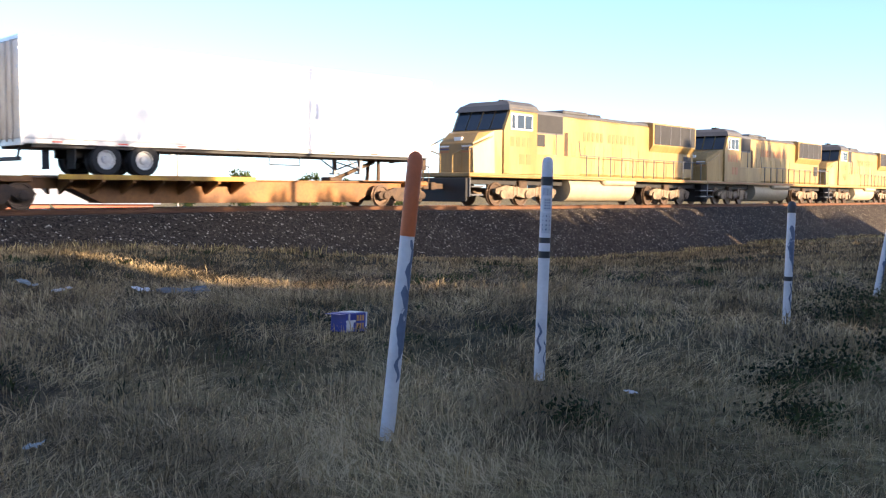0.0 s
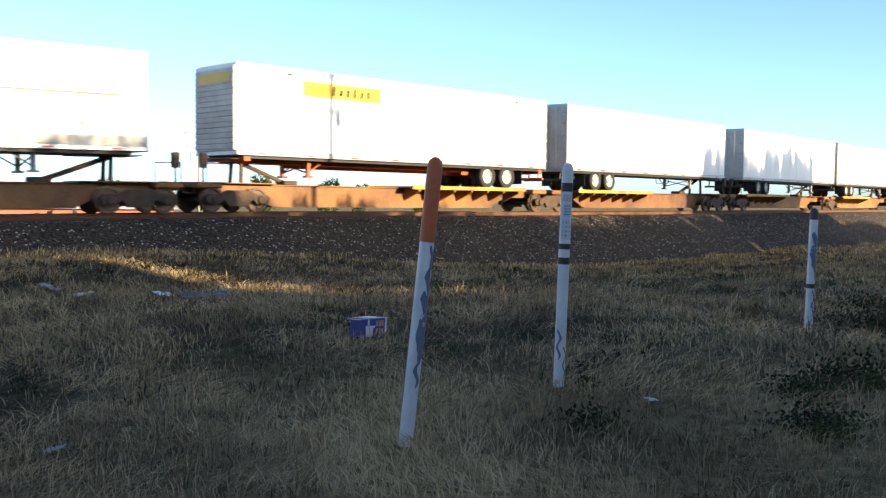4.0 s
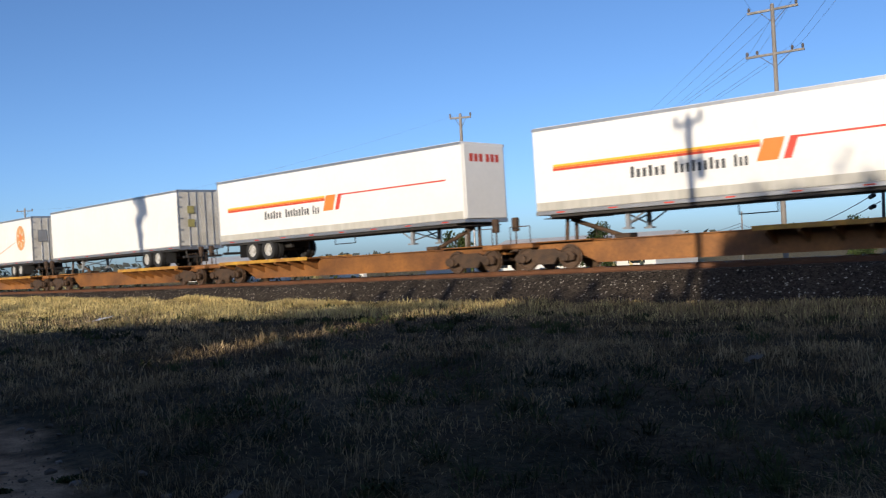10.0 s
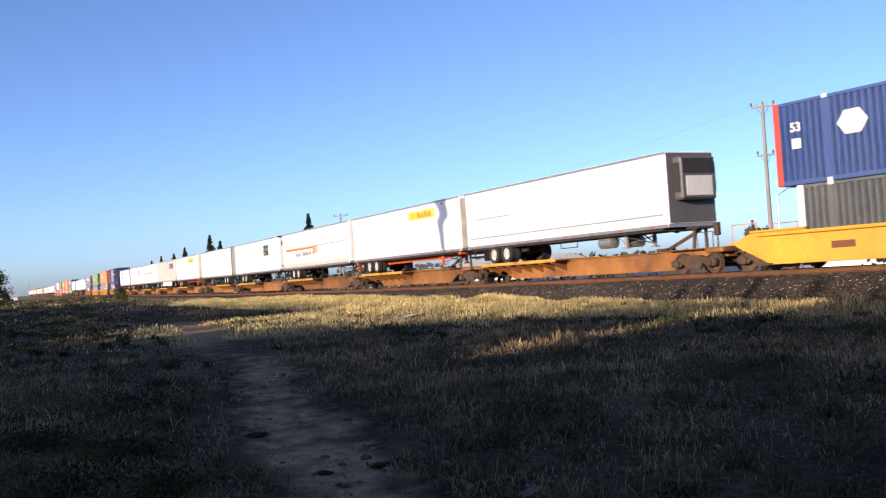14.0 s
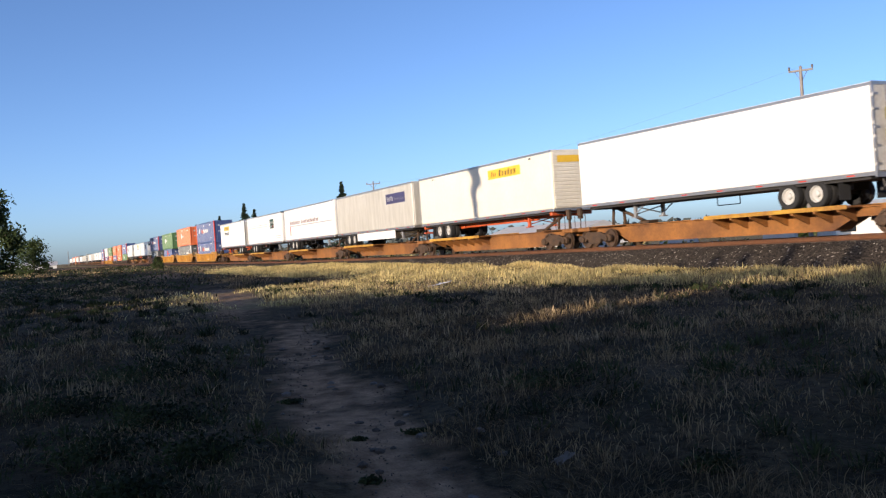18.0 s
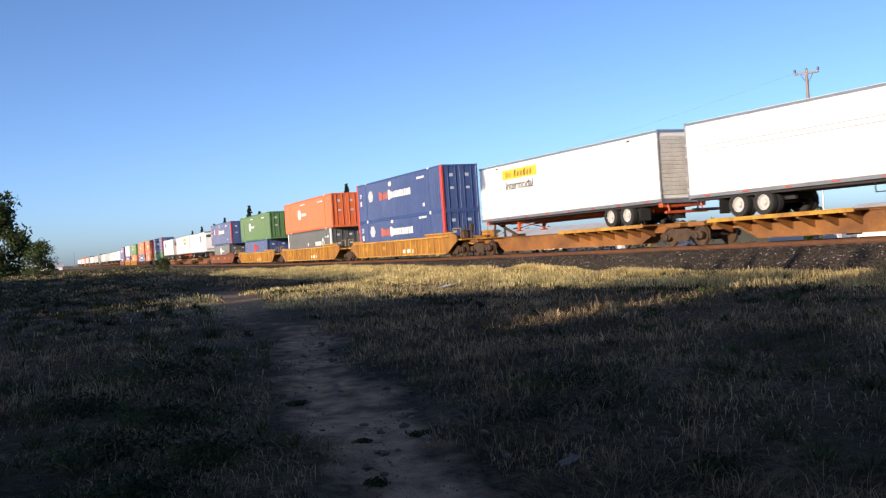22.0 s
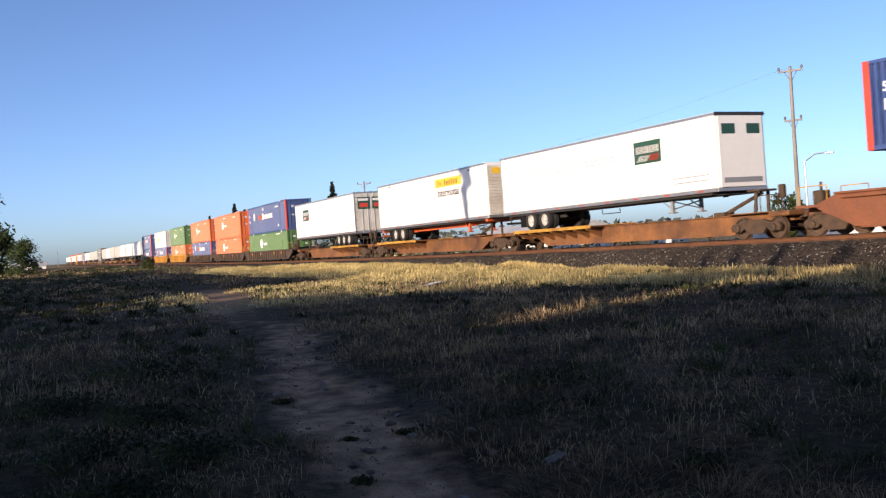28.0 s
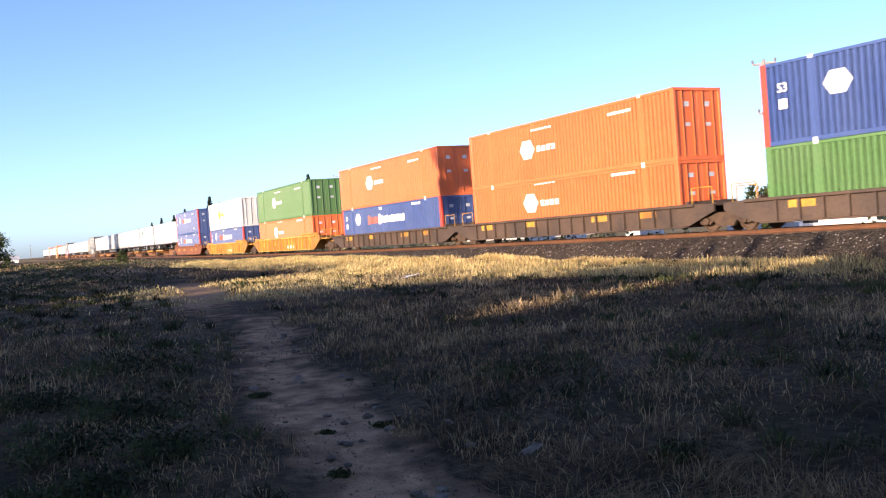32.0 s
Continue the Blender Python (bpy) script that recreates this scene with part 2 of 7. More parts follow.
M_PORNG = mat("orange_marker_cap", (0.55, 0.13, 0.03), 0.55, 0, 0.2, 4, 40, 0.05)
M_SPRAY = mat("blue_grey_spray_paint", (0.16, 0.21, 0.31), 0.6, 0, 0.3, 5, 30, 0.0)
M_DECAL = mat("faded_sticker", (0.55, 0.58, 0.62), 0.5, 0, 0.15, 6, 60, 0.0)
M_CARD = mat("blue_printed_card", (0.035, 0.05, 0.30), 0.45, 0, 0.2, 8, 60, 0.03)
M_PAPER = mat("crumpled_white_paper", (0.74, 0.74, 0.76), 0.7, 0, 0.15, 8, 40, 0.2)
M_PLASTIC = mat("grey_plastic_litter", (0.30, 0.36, 0.38), 0.5, 0, 0.2, 8, 40, 0.2)
M_CARDB = mat("weathered_cardboard", (0.22, 0.19, 0.16), 0.8, 0, 0.25, 6, 40, 0.2)
M_DULL = mat("dull_grey_sheet", (0.13, 0.14, 0.145), 0.6, 0, 0.25, 6, 40, 0.2)
M_BARK = mat("tree_bark", (0.13, 0.10, 0.075), 0.9, 0, 0.4, 2, 20, 0.4, stretch=(4, 4, 1))
M_LEAF = leaf_mat("broad_leaf", (0.065, 0.09, 0.025), (0.02, 0.032, 0.011), 0.6, 0.5, 0.3)
M_NEEDLE = leaf_mat("conifer_needle", (0.05, 0.075, 0.04), (0.02, 0.032, 0.02), 0.7, 0.5, 0.15)
M_DRY = leaf_mat("dry_grass", (0.38, 0.28, 0.148), (0.044, 0.033, 0.018), 0.85, 0.7, 0.2)
M_STEM = leaf_mat("dry_grass_stems", (0.39, 0.29, 0.157), (0.095, 0.070, 0.039), 0.85, 0.8, 0.3)
M_STRAW = leaf_mat("bleached_straw", (0.80, 0.66, 0.30), (0.40, 0.32, 0.13), 0.7, 0.9, 0.5)
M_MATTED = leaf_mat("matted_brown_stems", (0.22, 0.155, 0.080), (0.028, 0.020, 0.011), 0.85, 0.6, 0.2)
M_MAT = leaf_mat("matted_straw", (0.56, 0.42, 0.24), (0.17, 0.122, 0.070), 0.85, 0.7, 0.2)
M_THATCH = leaf_mat("bleached_stems", (0.56, 0.43, 0.25), (0.22, 0.165, 0.095), 0.85, 0.6, 0.25)
M_GREEN = leaf_mat("green_grass", (0.058, 0.072, 0.025), (0.013, 0.018, 0.008), 0.75, 0.5, 0.25)
M_STONE = mat("ballast_stone", (0.26, 0.22, 0.185), 0.85, 0, 0.4, 9, 60, 0.3)
M_CLAY = mat("terracotta_wall_paint", (0.42, 0.13, 0.075), 0.8, 0, 0.15, 0.5, 8, 0.1)
M_STUCCO = mat("white_stucco", (0.72, 0.70, 0.66), 0.85, 0, 0.1, 0.5, 8, 0.1)
M_ROOF = mat("pale_roof_sheet", (0.55, 0.54, 0.52), 0.6, 0, 0.15, 0.5, 8, 0.1)
M_HAZEHILL = mat("far_tree_line", (0.075, 0.085, 0.075), 0.95, 0, 0.3, 0.02, 0.3, 0.0)


def ground_mat():
    """Dry turf with greener hollows and bare trodden earth where the 'bare' attribute says so."""
    m = bpy.data.materials.new("dry_turf_and_earth")
    m.use_nodes = True
    t, n = m.node_tree, m.node_tree.nodes
    p = n["Principled BSDF"]
    p.inputs["Roughness"].default_value, p.inputs["Specular IOR Level"].default_value = 0.95, 0.1
    co = n.new("ShaderNodeTexCoord")

    def tex(scale, detail=6):
        q = n.new("ShaderNodeTexNoise")
        q.inputs["Scale"].default_value, q.inputs["Detail"].default_value = scale, detail
        t.links.new(co.outputs["Object"], q.inputs["Vector"])
        return q.outputs["Fac"]

    def ramp(src, a, b, ca, cb):
        r = n.new("ShaderNodeValToRGB")
        r.color_ramp.elements[0].position, r.color_ramp.elements[1].position = a, b
        r.color_ramp.elements[0].color, r.color_ramp.elements[1].color = (*ca, 1), (*cb, 1)
        t.links.new(src, r.inputs[0])
        return r.outputs[0]

    def blend(fac, a, b, kind="MIX"):
        x = n.new("ShaderNodeMixRGB")
        x.blend_type = kind
        if isinstance(fac, float):
            x.inputs[0].default_value = fac
        else:
            t.links.new(fac, x.inputs[0])
        t.links.new(a, x.inputs[1])
        t.links.new(b, x.inputs[2])
        return x.outputs[0]

    turf = ramp(tex(9), 0.3, 0.7, (0.026, 0.019, 0.011), (0.15, 0.110, 0.062))
    turf = blend(0.85, turf, ramp(tex(0.75), 0.38, 0.62, (0.30, 0.30, 0.30), (1, 1, 1)), "MULTIPLY")
    blond = ramp(tex(7), 0.3, 0.7, (0.09, 0.066, 0.033), (0.42, 0.33, 0.16))
    st = n.new("ShaderNodeAttribute")
    st.attribute_name = "straw"
    sm = n.new("ShaderNodeMath")
    sm.operation = "MULTIPLY_ADD"
    sm.inputs[1].default_value = 0.7
    t.links.new(tex(0.55), sm.inputs[0])
    t.links.new(st.outputs["Fac"], sm.inputs[2])
    straw = blend(ramp(sm.outputs[0], 0.55, 0.95, (0, 0, 0), (1, 1, 1)), turf, blond)
    green = ramp(tex(14), 0.3, 0.7, (0.010, 0.012, 0.005), (0.038, 0.040, 0.016))
    earth = ramp(tex(5), 0.3, 0.75, (0.16, 0.100, 0.058), (0.46, 0.305, 0.185))
    at = n.new("ShaderNodeAttribute")
    at.attribute_name = "bare"
    gr = n.new("ShaderNodeAttribute")
    gr.attribute_name = "green"
    patch = n.new("ShaderNodeMath")
    patch.operation = "MULTIPLY_ADD"
    patch.inputs[1].default_value = 0.9
    t.links.new(tex(0.9), patch.inputs[0])
    t.links.new(gr.outputs["Fac"], patch.inputs[2])
    gmask = ramp(patch.outputs[0], 0.45, 0.85, (0, 0, 0), (1, 1, 1))
    bm_ = n.new("ShaderNodeMath")
    bm_.operation = "MULTIPLY_ADD"
    bm_.inputs[1].default_value = 0.8
    t.links.new(tex(2.2), bm_.inputs[0])
    t.links.new(at.outputs["Fac"], bm_.inputs[2])
    bmask = ramp(bm_.outputs[0], 0.72, 0.98, (0, 0, 0), (1, 1, 1))
    col = blend(bmask, blend(gmask, straw, green), earth)
    dirt = ramp(tex(60, 4), 0.25, 0.7, (0.5, 0.5, 0.5), (1, 1, 1))
    col = blend(0.8, col, dirt, "MULTIPLY")
    t.links.new(col, p.inputs["Base Color"])
    b = n.new("ShaderNodeBump")
    b.inputs["Strength"].default_value, b.inputs["Distance"].default_value = 0.8, 0.04
    t.links.new(tex(25, 8), b.inputs["Height"])
    t.links.new(b.outputs[0], p.inputs["Normal"])
    return m


def ballast_mat():
    m = bpy.data.materials.new("crushed_stone_ballast")
    m.use_nodes = True
    t, n = m.node_tree, m.node_tree.nodes
    p = n["Principled BSDF"]
    p.inputs["Roughness"].default_value, p.inputs["Specular IOR Level"].default_value = 0.9, 0.15
    co, vo, no, r, mu = n.new("ShaderNodeTexCoord"), n.new("ShaderNodeTexVoronoi"), n.new("ShaderNodeTexNoise"), n.new("ShaderNodeValToRGB"), n.new("ShaderNodeMixRGB")
    vo.inputs["Scale"].default_value, no.inputs["Scale"].default_value = 19, 0.7
    t.links.new(co.outputs["Object"], vo.inputs["Vector"])
    t.links.new(co.outputs["Object"], no.inputs["Vector"])
    sep = n.new("ShaderNodeSeparateColor")
    t.links.new(vo.outputs["Color"], sep.inputs[0])
    r.color_ramp.elements.new(0.93)
    for e, (pos, c) in zip(list(r.color_ramp.elements), ((0.0, (0.016, 0.013, 0.011)), (0.95, (0.105, 0.084, 0.064)), (0.992, (0.60, 0.54, 0.46)))):
        e.position, e.color = pos, (*c, 1)
    t.links.new(sep.outputs[0], r.inputs[0])
    mu.blend_type, mu.inputs[0].default_value = "MULTIPLY", 0.5
    t.links.new(r.outputs[0], mu.inputs[1])
    t.links.new(no.outputs["Fac"], mu.inputs[2])
    t.links.new(mu.outputs[0], p.inputs["Base Color"])
    b = n.new("ShaderNodeBump")
    b.inputs["Strength"].default_value, b.inputs["Distance"].default_value = 1.0, 0.06
    t.links.new(vo.outputs["Distance"], b.inputs["Height"])
    t.links.new(b.outputs[0], p.inputs["Normal"])
    return m


M_GROUND, M_BALLAST = ground_mat(), ballast_mat()

# ---- mesh builder ----
class MB:
    """Gathers boxes, tubes and plates into one mesh."""

    def __init__(self):
        self.v, self.f = [], []

    def add(self, verts, faces):
        k = len(self.v)
        self.v += [tuple(p) for p in verts]
        self.f += [tuple(i + k for i in f) for f in faces]
        return self

    def box(self, x0, x1, y0, y1, z0, z1, c=0.0):
        """A box; c: chamfer of its upright and lying edges."""
        if c <= 0:
            p = [(x, y, z) for x in (x0, x1) for y in (y0, y1) for z in (z0, z1)]
            return self.add(p, [(0, 1, 3, 2), (4, 6, 7, 5), (0, 4, 5, 1), (2, 3, 7, 6), (0, 2, 6, 4), (1, 5, 7, 3)])
        ring = [(x0 + c, y0), (x1 - c, y0), (x1, y0 + c), (x1, y1 - c), (x1 - c, y1), (x0 + c, y1), (x0, y1 - c), (x0, y0 + c)]
        inner = [(min(max(x, x0 + c), x1 - c), min(max(y, y0 + c), y1 - c)) for x, y in ring]
        p = [(*q, z0) for q in inner] + [(*q, z0 + c) for q in ring] + [(*q, z1 - c) for q in ring] + [(*q, z1) for q in inner]
        f = [tuple(range(7, -1, -1)), tuple(range(24, 32))]
        for k in range(3):
            for i in range(8):
                j = (i + 1) % 8
                f.append((k * 8 + i, k * 8 + j, k * 8 + 8 + j, k * 8 + 8 + i))
        return self.add(p, f)

    def tube(self, a, b, r, n=8, r2=None):
        """A round bar from a to b."""
        a, b = Vector(a), Vector(b)
        q = (b - a).to_track_quat("Z", "Y")
        p, f = [], []
        for end, rad in ((a, r), (b, r if r2 is None else r2)):
            for i in range(n):
                p.append(end + q @ Vector((rad * math.cos(6.28319 * i / n), rad * math.sin(6.28319 * i / n), 0)))
        f = [(i, (i + 1) % n, n + (i + 1) % n, n + i) for i in range(n)] + [tuple(range(n - 1, -1, -1)), tuple(range(n, 2 * n))]
        return self.add(p, f)

    def lathe(self, prof, axis="y", n=16, at=(0, 0, 0), caps=True):
        """Turns a profile of (distance along the axis, radius)."""
        p, f = [], []
        for h, r in prof:
            for i in range(n):
                c, s = r * math.cos(6.28319 * i / n), r * math.sin(6.28319 * i / n)
                q = (c, h, s) if axis == "y" else ((c, s, h) if axis == "z" else (h, c, s))
                p.append((q[0] + at[0], q[1] + at[1], q[2] + at[2]))
        for k in range(len(prof) - 1):
            for i in range(n):
                f.append((k * n + i, k * n + (i + 1) % n, (k + 1) * n + (i + 1) % n, (k + 1) * n + i))
        if caps:
            f += [tuple(range(n)), tuple(range((len(prof) - 1) * n, len(prof) * n))]
        return self.add(p, f)

    def plate(self, outline, y0, y1):
        """An outline of (x, z) made y0..y1 thick."""
        k = len(outline)
        p = [(x, y0, z) for x, z in outline] + [(x, y1, z) for x, z in outline]
        return self.add(p, [tuple(range(k)), tuple(range(2 * k - 1, k - 1, -1))] + [(i, i + k, (i + 1) % k + k, (i + 1) % k) for i in range(k)])

    def mesh(self, name, material, smooth=False):
        me = bpy.data.meshes.new(name)
        me.from_pydata(self.v, [], self.f)
        b = bmesh.new()
        b.from_mesh(me)
        if len(b.faces) < 20000:
            bmesh.ops.recalc_face_normals(b, faces=b.faces)
        b.to_mesh(me)
        b.free()
        me.materials.append(material)
        if smooth:
            me.shade_smooth()
            me.set_sharp_from_angle(angle=radians(35))
        return me


SPLIT = {"side_vent": "side_vent", "side_rails": "side_rail", "hand_rail": "hand_rail", "stencil_bar": "stencil_bar", "hood_door": "hood_door", "side_window": "side_window", "lettering_bar": "lettering_bar", "radiator_grille": "radiator_grille", "filter_grille": "filter_grille", "arm_brace": "arm_brace", "sill_stripe": "sill_stripe", "nose_shield_bars": "nose_shield_bar", "corner_casting": "corner_casting", "lifting_post": "lifting_post", "landing_leg": "landing_leg", "door_mark": "door_mark", "top_rail": "top_rail", "beam_flange": "beam_flange", "edge_strip": "edge_strip", "strut": "strut", "leg_brace": "leg_brace", "grab_rail": "grab_rail", "end_frame": "end_beam"}


def islands(mb):
    """Takes a builder's loose pieces apart."""
    root = list(range(len(mb.v)))

    def top(i):
        while root[i] != i:
            root[i] = root[root[i]]
            i = root[i]
        return i

    for f in mb.f:
        for i in f[1:]:
            root[top(i)] = top(f[0])
    out = {}
    for f in mb.f:
        out.setdefault(top(f[0]), []).append(f)
    for faces in out.values():
        piece, num = MB(), {}
        for f in faces:
            for i in f:
                if i not in num:
                    num[i] = len(piece.v)
                    piece.v.append(mb.v[i])
            piece.f.append(tuple(num[i] for i in f))
        yield piece


def part(name, mb, material, parent, label="", smooth=False, m=None):
    if name in SPLIT and isinstance(mb, MB):
        for piece in islands(mb):
            ob = part_one(SPLIT[name], piece, material, parent, label, smooth, m)
        return ob
    return part_one(name, mb, material, parent, label, smooth, m)


def part_one(name, mb, material, parent, label="", smooth=False, m=None):
    ob = new(name, mb.mesh(name, material, smooth) if isinstance(mb, MB) else mb)
    ob.parent = parent
    if m is not None:
        ob.matrix_basis = m
    if label:
        ob["label"] = label
    return ob


def thing(name, label, category, group="", at=None):
    ob = new(name)
    ob.empty_display_size = 0.2
    if at is not None:
        ob.matrix_basis = at
    return tagged(ob, label, category, group)


def words(text, size, material, parent, name, m, label=""):
    """Lettering in the built-in font as a thin mesh part."""
    cu = bpy.data.curves.new(name, "FONT")
    cu.body, cu.size, cu.extrude, cu.align_x, cu.offset = text, size, 0.002, "CENTER", size * 0.022
    tmp = bpy.data.objects.new(name, cu)
    scene.collection.objects.link(tmp)
    bpy.context.view_layer.update()
    me = bpy.data.meshes.new_from_object(tmp.evaluated_get(bpy.context.evaluated_depsgraph_get()))
    bpy.data.objects.remove(tmp)
    me.materials.clear()
    me.materials.append(material)
    ob = new(name, me)
    ob.parent, ob.matrix_basis = parent, m
    if label:
        ob["label"] = label
    return ob


# ---- the line of the track ----
# s runs along the near side of the cars; curvature per metre from each s on
BENDS = ((-120, 0.00045), (-90, 0.00057), (-60, 0.00122), (-40, 0.0034), (-20, 0.00606), (0, 0.00545), (20, 0.00234), (40, 0.00098), (60, 0.00112), (80, 0.00095), (130, 0.0))
HALF = 1.35
S = np.arange(-1700.0, 420.0, 1.0)
turn = np.zeros(len(S))
for (a_, k_), b_ in zip(BENDS, [b[0] for b in BENDS[1:]] + [9999]):
    turn[(S >= a_) & (S < b_)] = k_
HEAD = np.cumsum(turn)
NX = np.cumsum(np.cos(HEAD))
NY = np.cumsum(np.sin(HEAD))
i0 = int(np.searchsorted(S, -121))
NX += -121 - NX[i0]
NY += 21.81 - NY[i0]
CX, CY = NX - HALF * np.sin(HEAD), NY + HALF * np.cos(HEAD)
RAIL_Z = lambda s: np.interp(s, (-900, -100, -60, -30, -10, 10, 30, 60, 100, 400), (0.22, 0.24, 0.42, 0.64, 0.78, 0.98, 0.95, 0.97, 1.0, 1.0))
FOOT_Z = lambda s: np.interp(s, (-900, -120, -77, -41, -33, -17, -8, 0, 5, 11, 20, 40, 63, 120), (-0.1, -0.05, 0.08, -0.05, -0.25, -0.42, -0.40, -0.10, -0.15, -0.8, -1.2, -1.25, -1.5, -1.5))


def on_track(s, off=0.0, up=0.0):
    """A place over the track's centre line, off metres to the far side."""
    h = np.interp(s, S, HEAD)
    return Vector((np.interp(s, S, CX) - off * np.sin(h), np.interp(s, S, CY) + off * np.cos(h), RAIL_Z(s) + up))


def car_pose(s, half, flip=False):
    """The pose of a car whose middle is at s and that stands on trucks half a metres before and behind."""
    a, b = on_track(s + half), on_track(s - half)
    d = a - b
    yaw, climb = math.degrees(math.atan2(d.y, d.x)), math.degrees(math.atan2(d.z, d.xy.length))
    m = (a + b) / 2
    return pose(m.x, m.y, m.z, 0, 0, yaw) @ pose(0, 0, 0, 0, -climb, 180 if flip else 0) if not flip else pose(m.x, m.y, m.z, 0, 0, yaw + 180) @ pose(0, 0, 0, 0, climb, 0)


def travelled(t):
    return 19.452 * t + 0.0057 * (t - 16) ** 2


ROLLING = []          # (object, s at the clip's start, half wheelbase, flipped)


def rolls(ob, s, half=6.5, flip=False):
    ROLLING.append((ob, s, half, flip))
    ob.matrix_basis = car_pose(s + travelled(0), half, flip)
    return ob


def motions():
    for ob, s, half, flip in ROLLING:
        times = [0.0]
        for k in range(1, 33):
            if k == 32 or k % 8 == 0 or -150 < s + travelled(k) < 170 or -150 < s + travelled(k - 1) < 170:
                times.append(float(k))
        walk(ob, [(t, car_pose(s + travelled(t), half, flip)) for t in times])


# ---- ground ----
def nearest(x, y):
    """For arrays of places: s of the nearest point of the centre line and the distance to the camera's side of it."""
    x, y = np.ravel(x), np.ravel(y)
    pick = np.arange(0, len(S), 2)
    s, d = np.empty(len(x)), np.empty(len(x))
    for a in range(0, len(x), 4000):
        dx, dy = x[a:a + 4000, None] - CX[pick], y[a:a + 4000, None] - CY[pick]
        i = pick[np.argmin(dx * dx + dy * dy, axis=1)]
        s[a:a + 4000] = S[i]
        d[a:a + 4000] = (x[a:a + 4000] - CX[i]) * np.sin(HEAD[i]) - (y[a:a + 4000] - CY[i]) * np.cos(HEAD[i])
    return s, d


def smooth(t):
    t = np.clip(t, 0, 1)
    return t * t * (3 - 2 * t)


RND = np.random.RandomState(5)
WAVES = [(RND.uniform(0.15, 1.6), RND.uniform(0, 6.283), RND.uniform(0, 6.283)) for _ in range(22)]


def ripple(x, y):
    z = 0
    for k, a, ph in WAVES:
        z = z + np.sin(k * (x * math.cos(a) + y * math.sin(a)) + ph) * 0.016 / (0.3 + k)
    return z


def path_offset(x, y):
    """Distance from the trodden path's middle line."""
    return y - np.interp(-x, (2, 5.35, 6.8, 9.55, 12.9, 19.6, 30.9, 45, 70), (1.5, 2.1, 2.3, 2.69, 3.24, 4.23, 5.6, 6.8, 8.0))


def ground_z(x, y):
    x, y = np.asarray(x, float), np.asarray(y, float)
    s, d = nearest(x, y)
    s, d = s.reshape(x.shape), d.reshape(x.shape)
    foot = FOOT_Z(s)
    reach = np.interp(s, (-5, 12), (11.0, 25.0))
    near = foot * (1 - np.where(s < 0, smooth((d - 4) / reach), np.clip((d - 4.5) / reach, 0, 1)))
    r = np.hypot(x, y)
    near = near + ripple(x, y) * np.clip(r / 2, 0, 1) * np.exp(-r / 120)
    near = near + 0.30 * np.exp(-(((x - 0.5) / 3.2) ** 2 + ((y - 19.5) / 2.2) ** 2))      # grassy mound at the ballast's foot
    near = near - 0.25 * np.exp(-(((x - 4.5) / 3.5) ** 2 + ((y - 18.5) / 3.0) ** 2))      # hollow beside it
    near = near + np.where(s < -2, 0.10 * np.sin(x * 1.05 + 1.5 * np.sin(y * 0.6)) * np.sin(y * 1.5 + 0.4 * x) * np.exp(-((d - 6.8) / 2.6) ** 2), 0)      # hummocks along the verge
    near = near + np.where(x < 0, -0.05 * np.exp(-(path_offset(x, y) / 0.5) ** 2), 0)
    far = foot - 0.2 - 0.9 * smooth((-d - 4) / 12.0)
    z = np.where(d > 0, near, far)
    return np.where(np.abs(d) < 3.2, np.minimum(z, foot - 0.12), z)


def gz(x, y):
    return float(ground_z(np.array([x]), np.array([y]))[0])


def straw_zone(x, y, s, d):
    """How far the turf is bleached straw: along the verge, over the open field, and by the posts; none in the shaded
    left, which darkens it.
    """
    verge = smooth((-s - 8) / 8) * np.exp(-np.clip((d - 7.5) / 3.0, 0, None) ** 2)
    # cut off along the shadow direction: the shaded side is also coloured darker
    open_ = smooth((-x - 21) / 7) * smooth((y - 1) / 5) * smooth((x * 0.906 + y * 0.423 + 33) / 4) * 0.9
    front = 0.6 * smooth((x + 1.5) / 4) * smooth((13 - np.hypot(x, y)) / 7)
    far = 0.7 * smooth((np.hypot(x, y) - 45) / 30) * np.maximum(smooth((x * 0.906 + y * 0.423 + 36) / 6), smooth((-d - 3) / 4))
    return np.maximum(np.maximum(verge, open_), np.maximum(front, far))


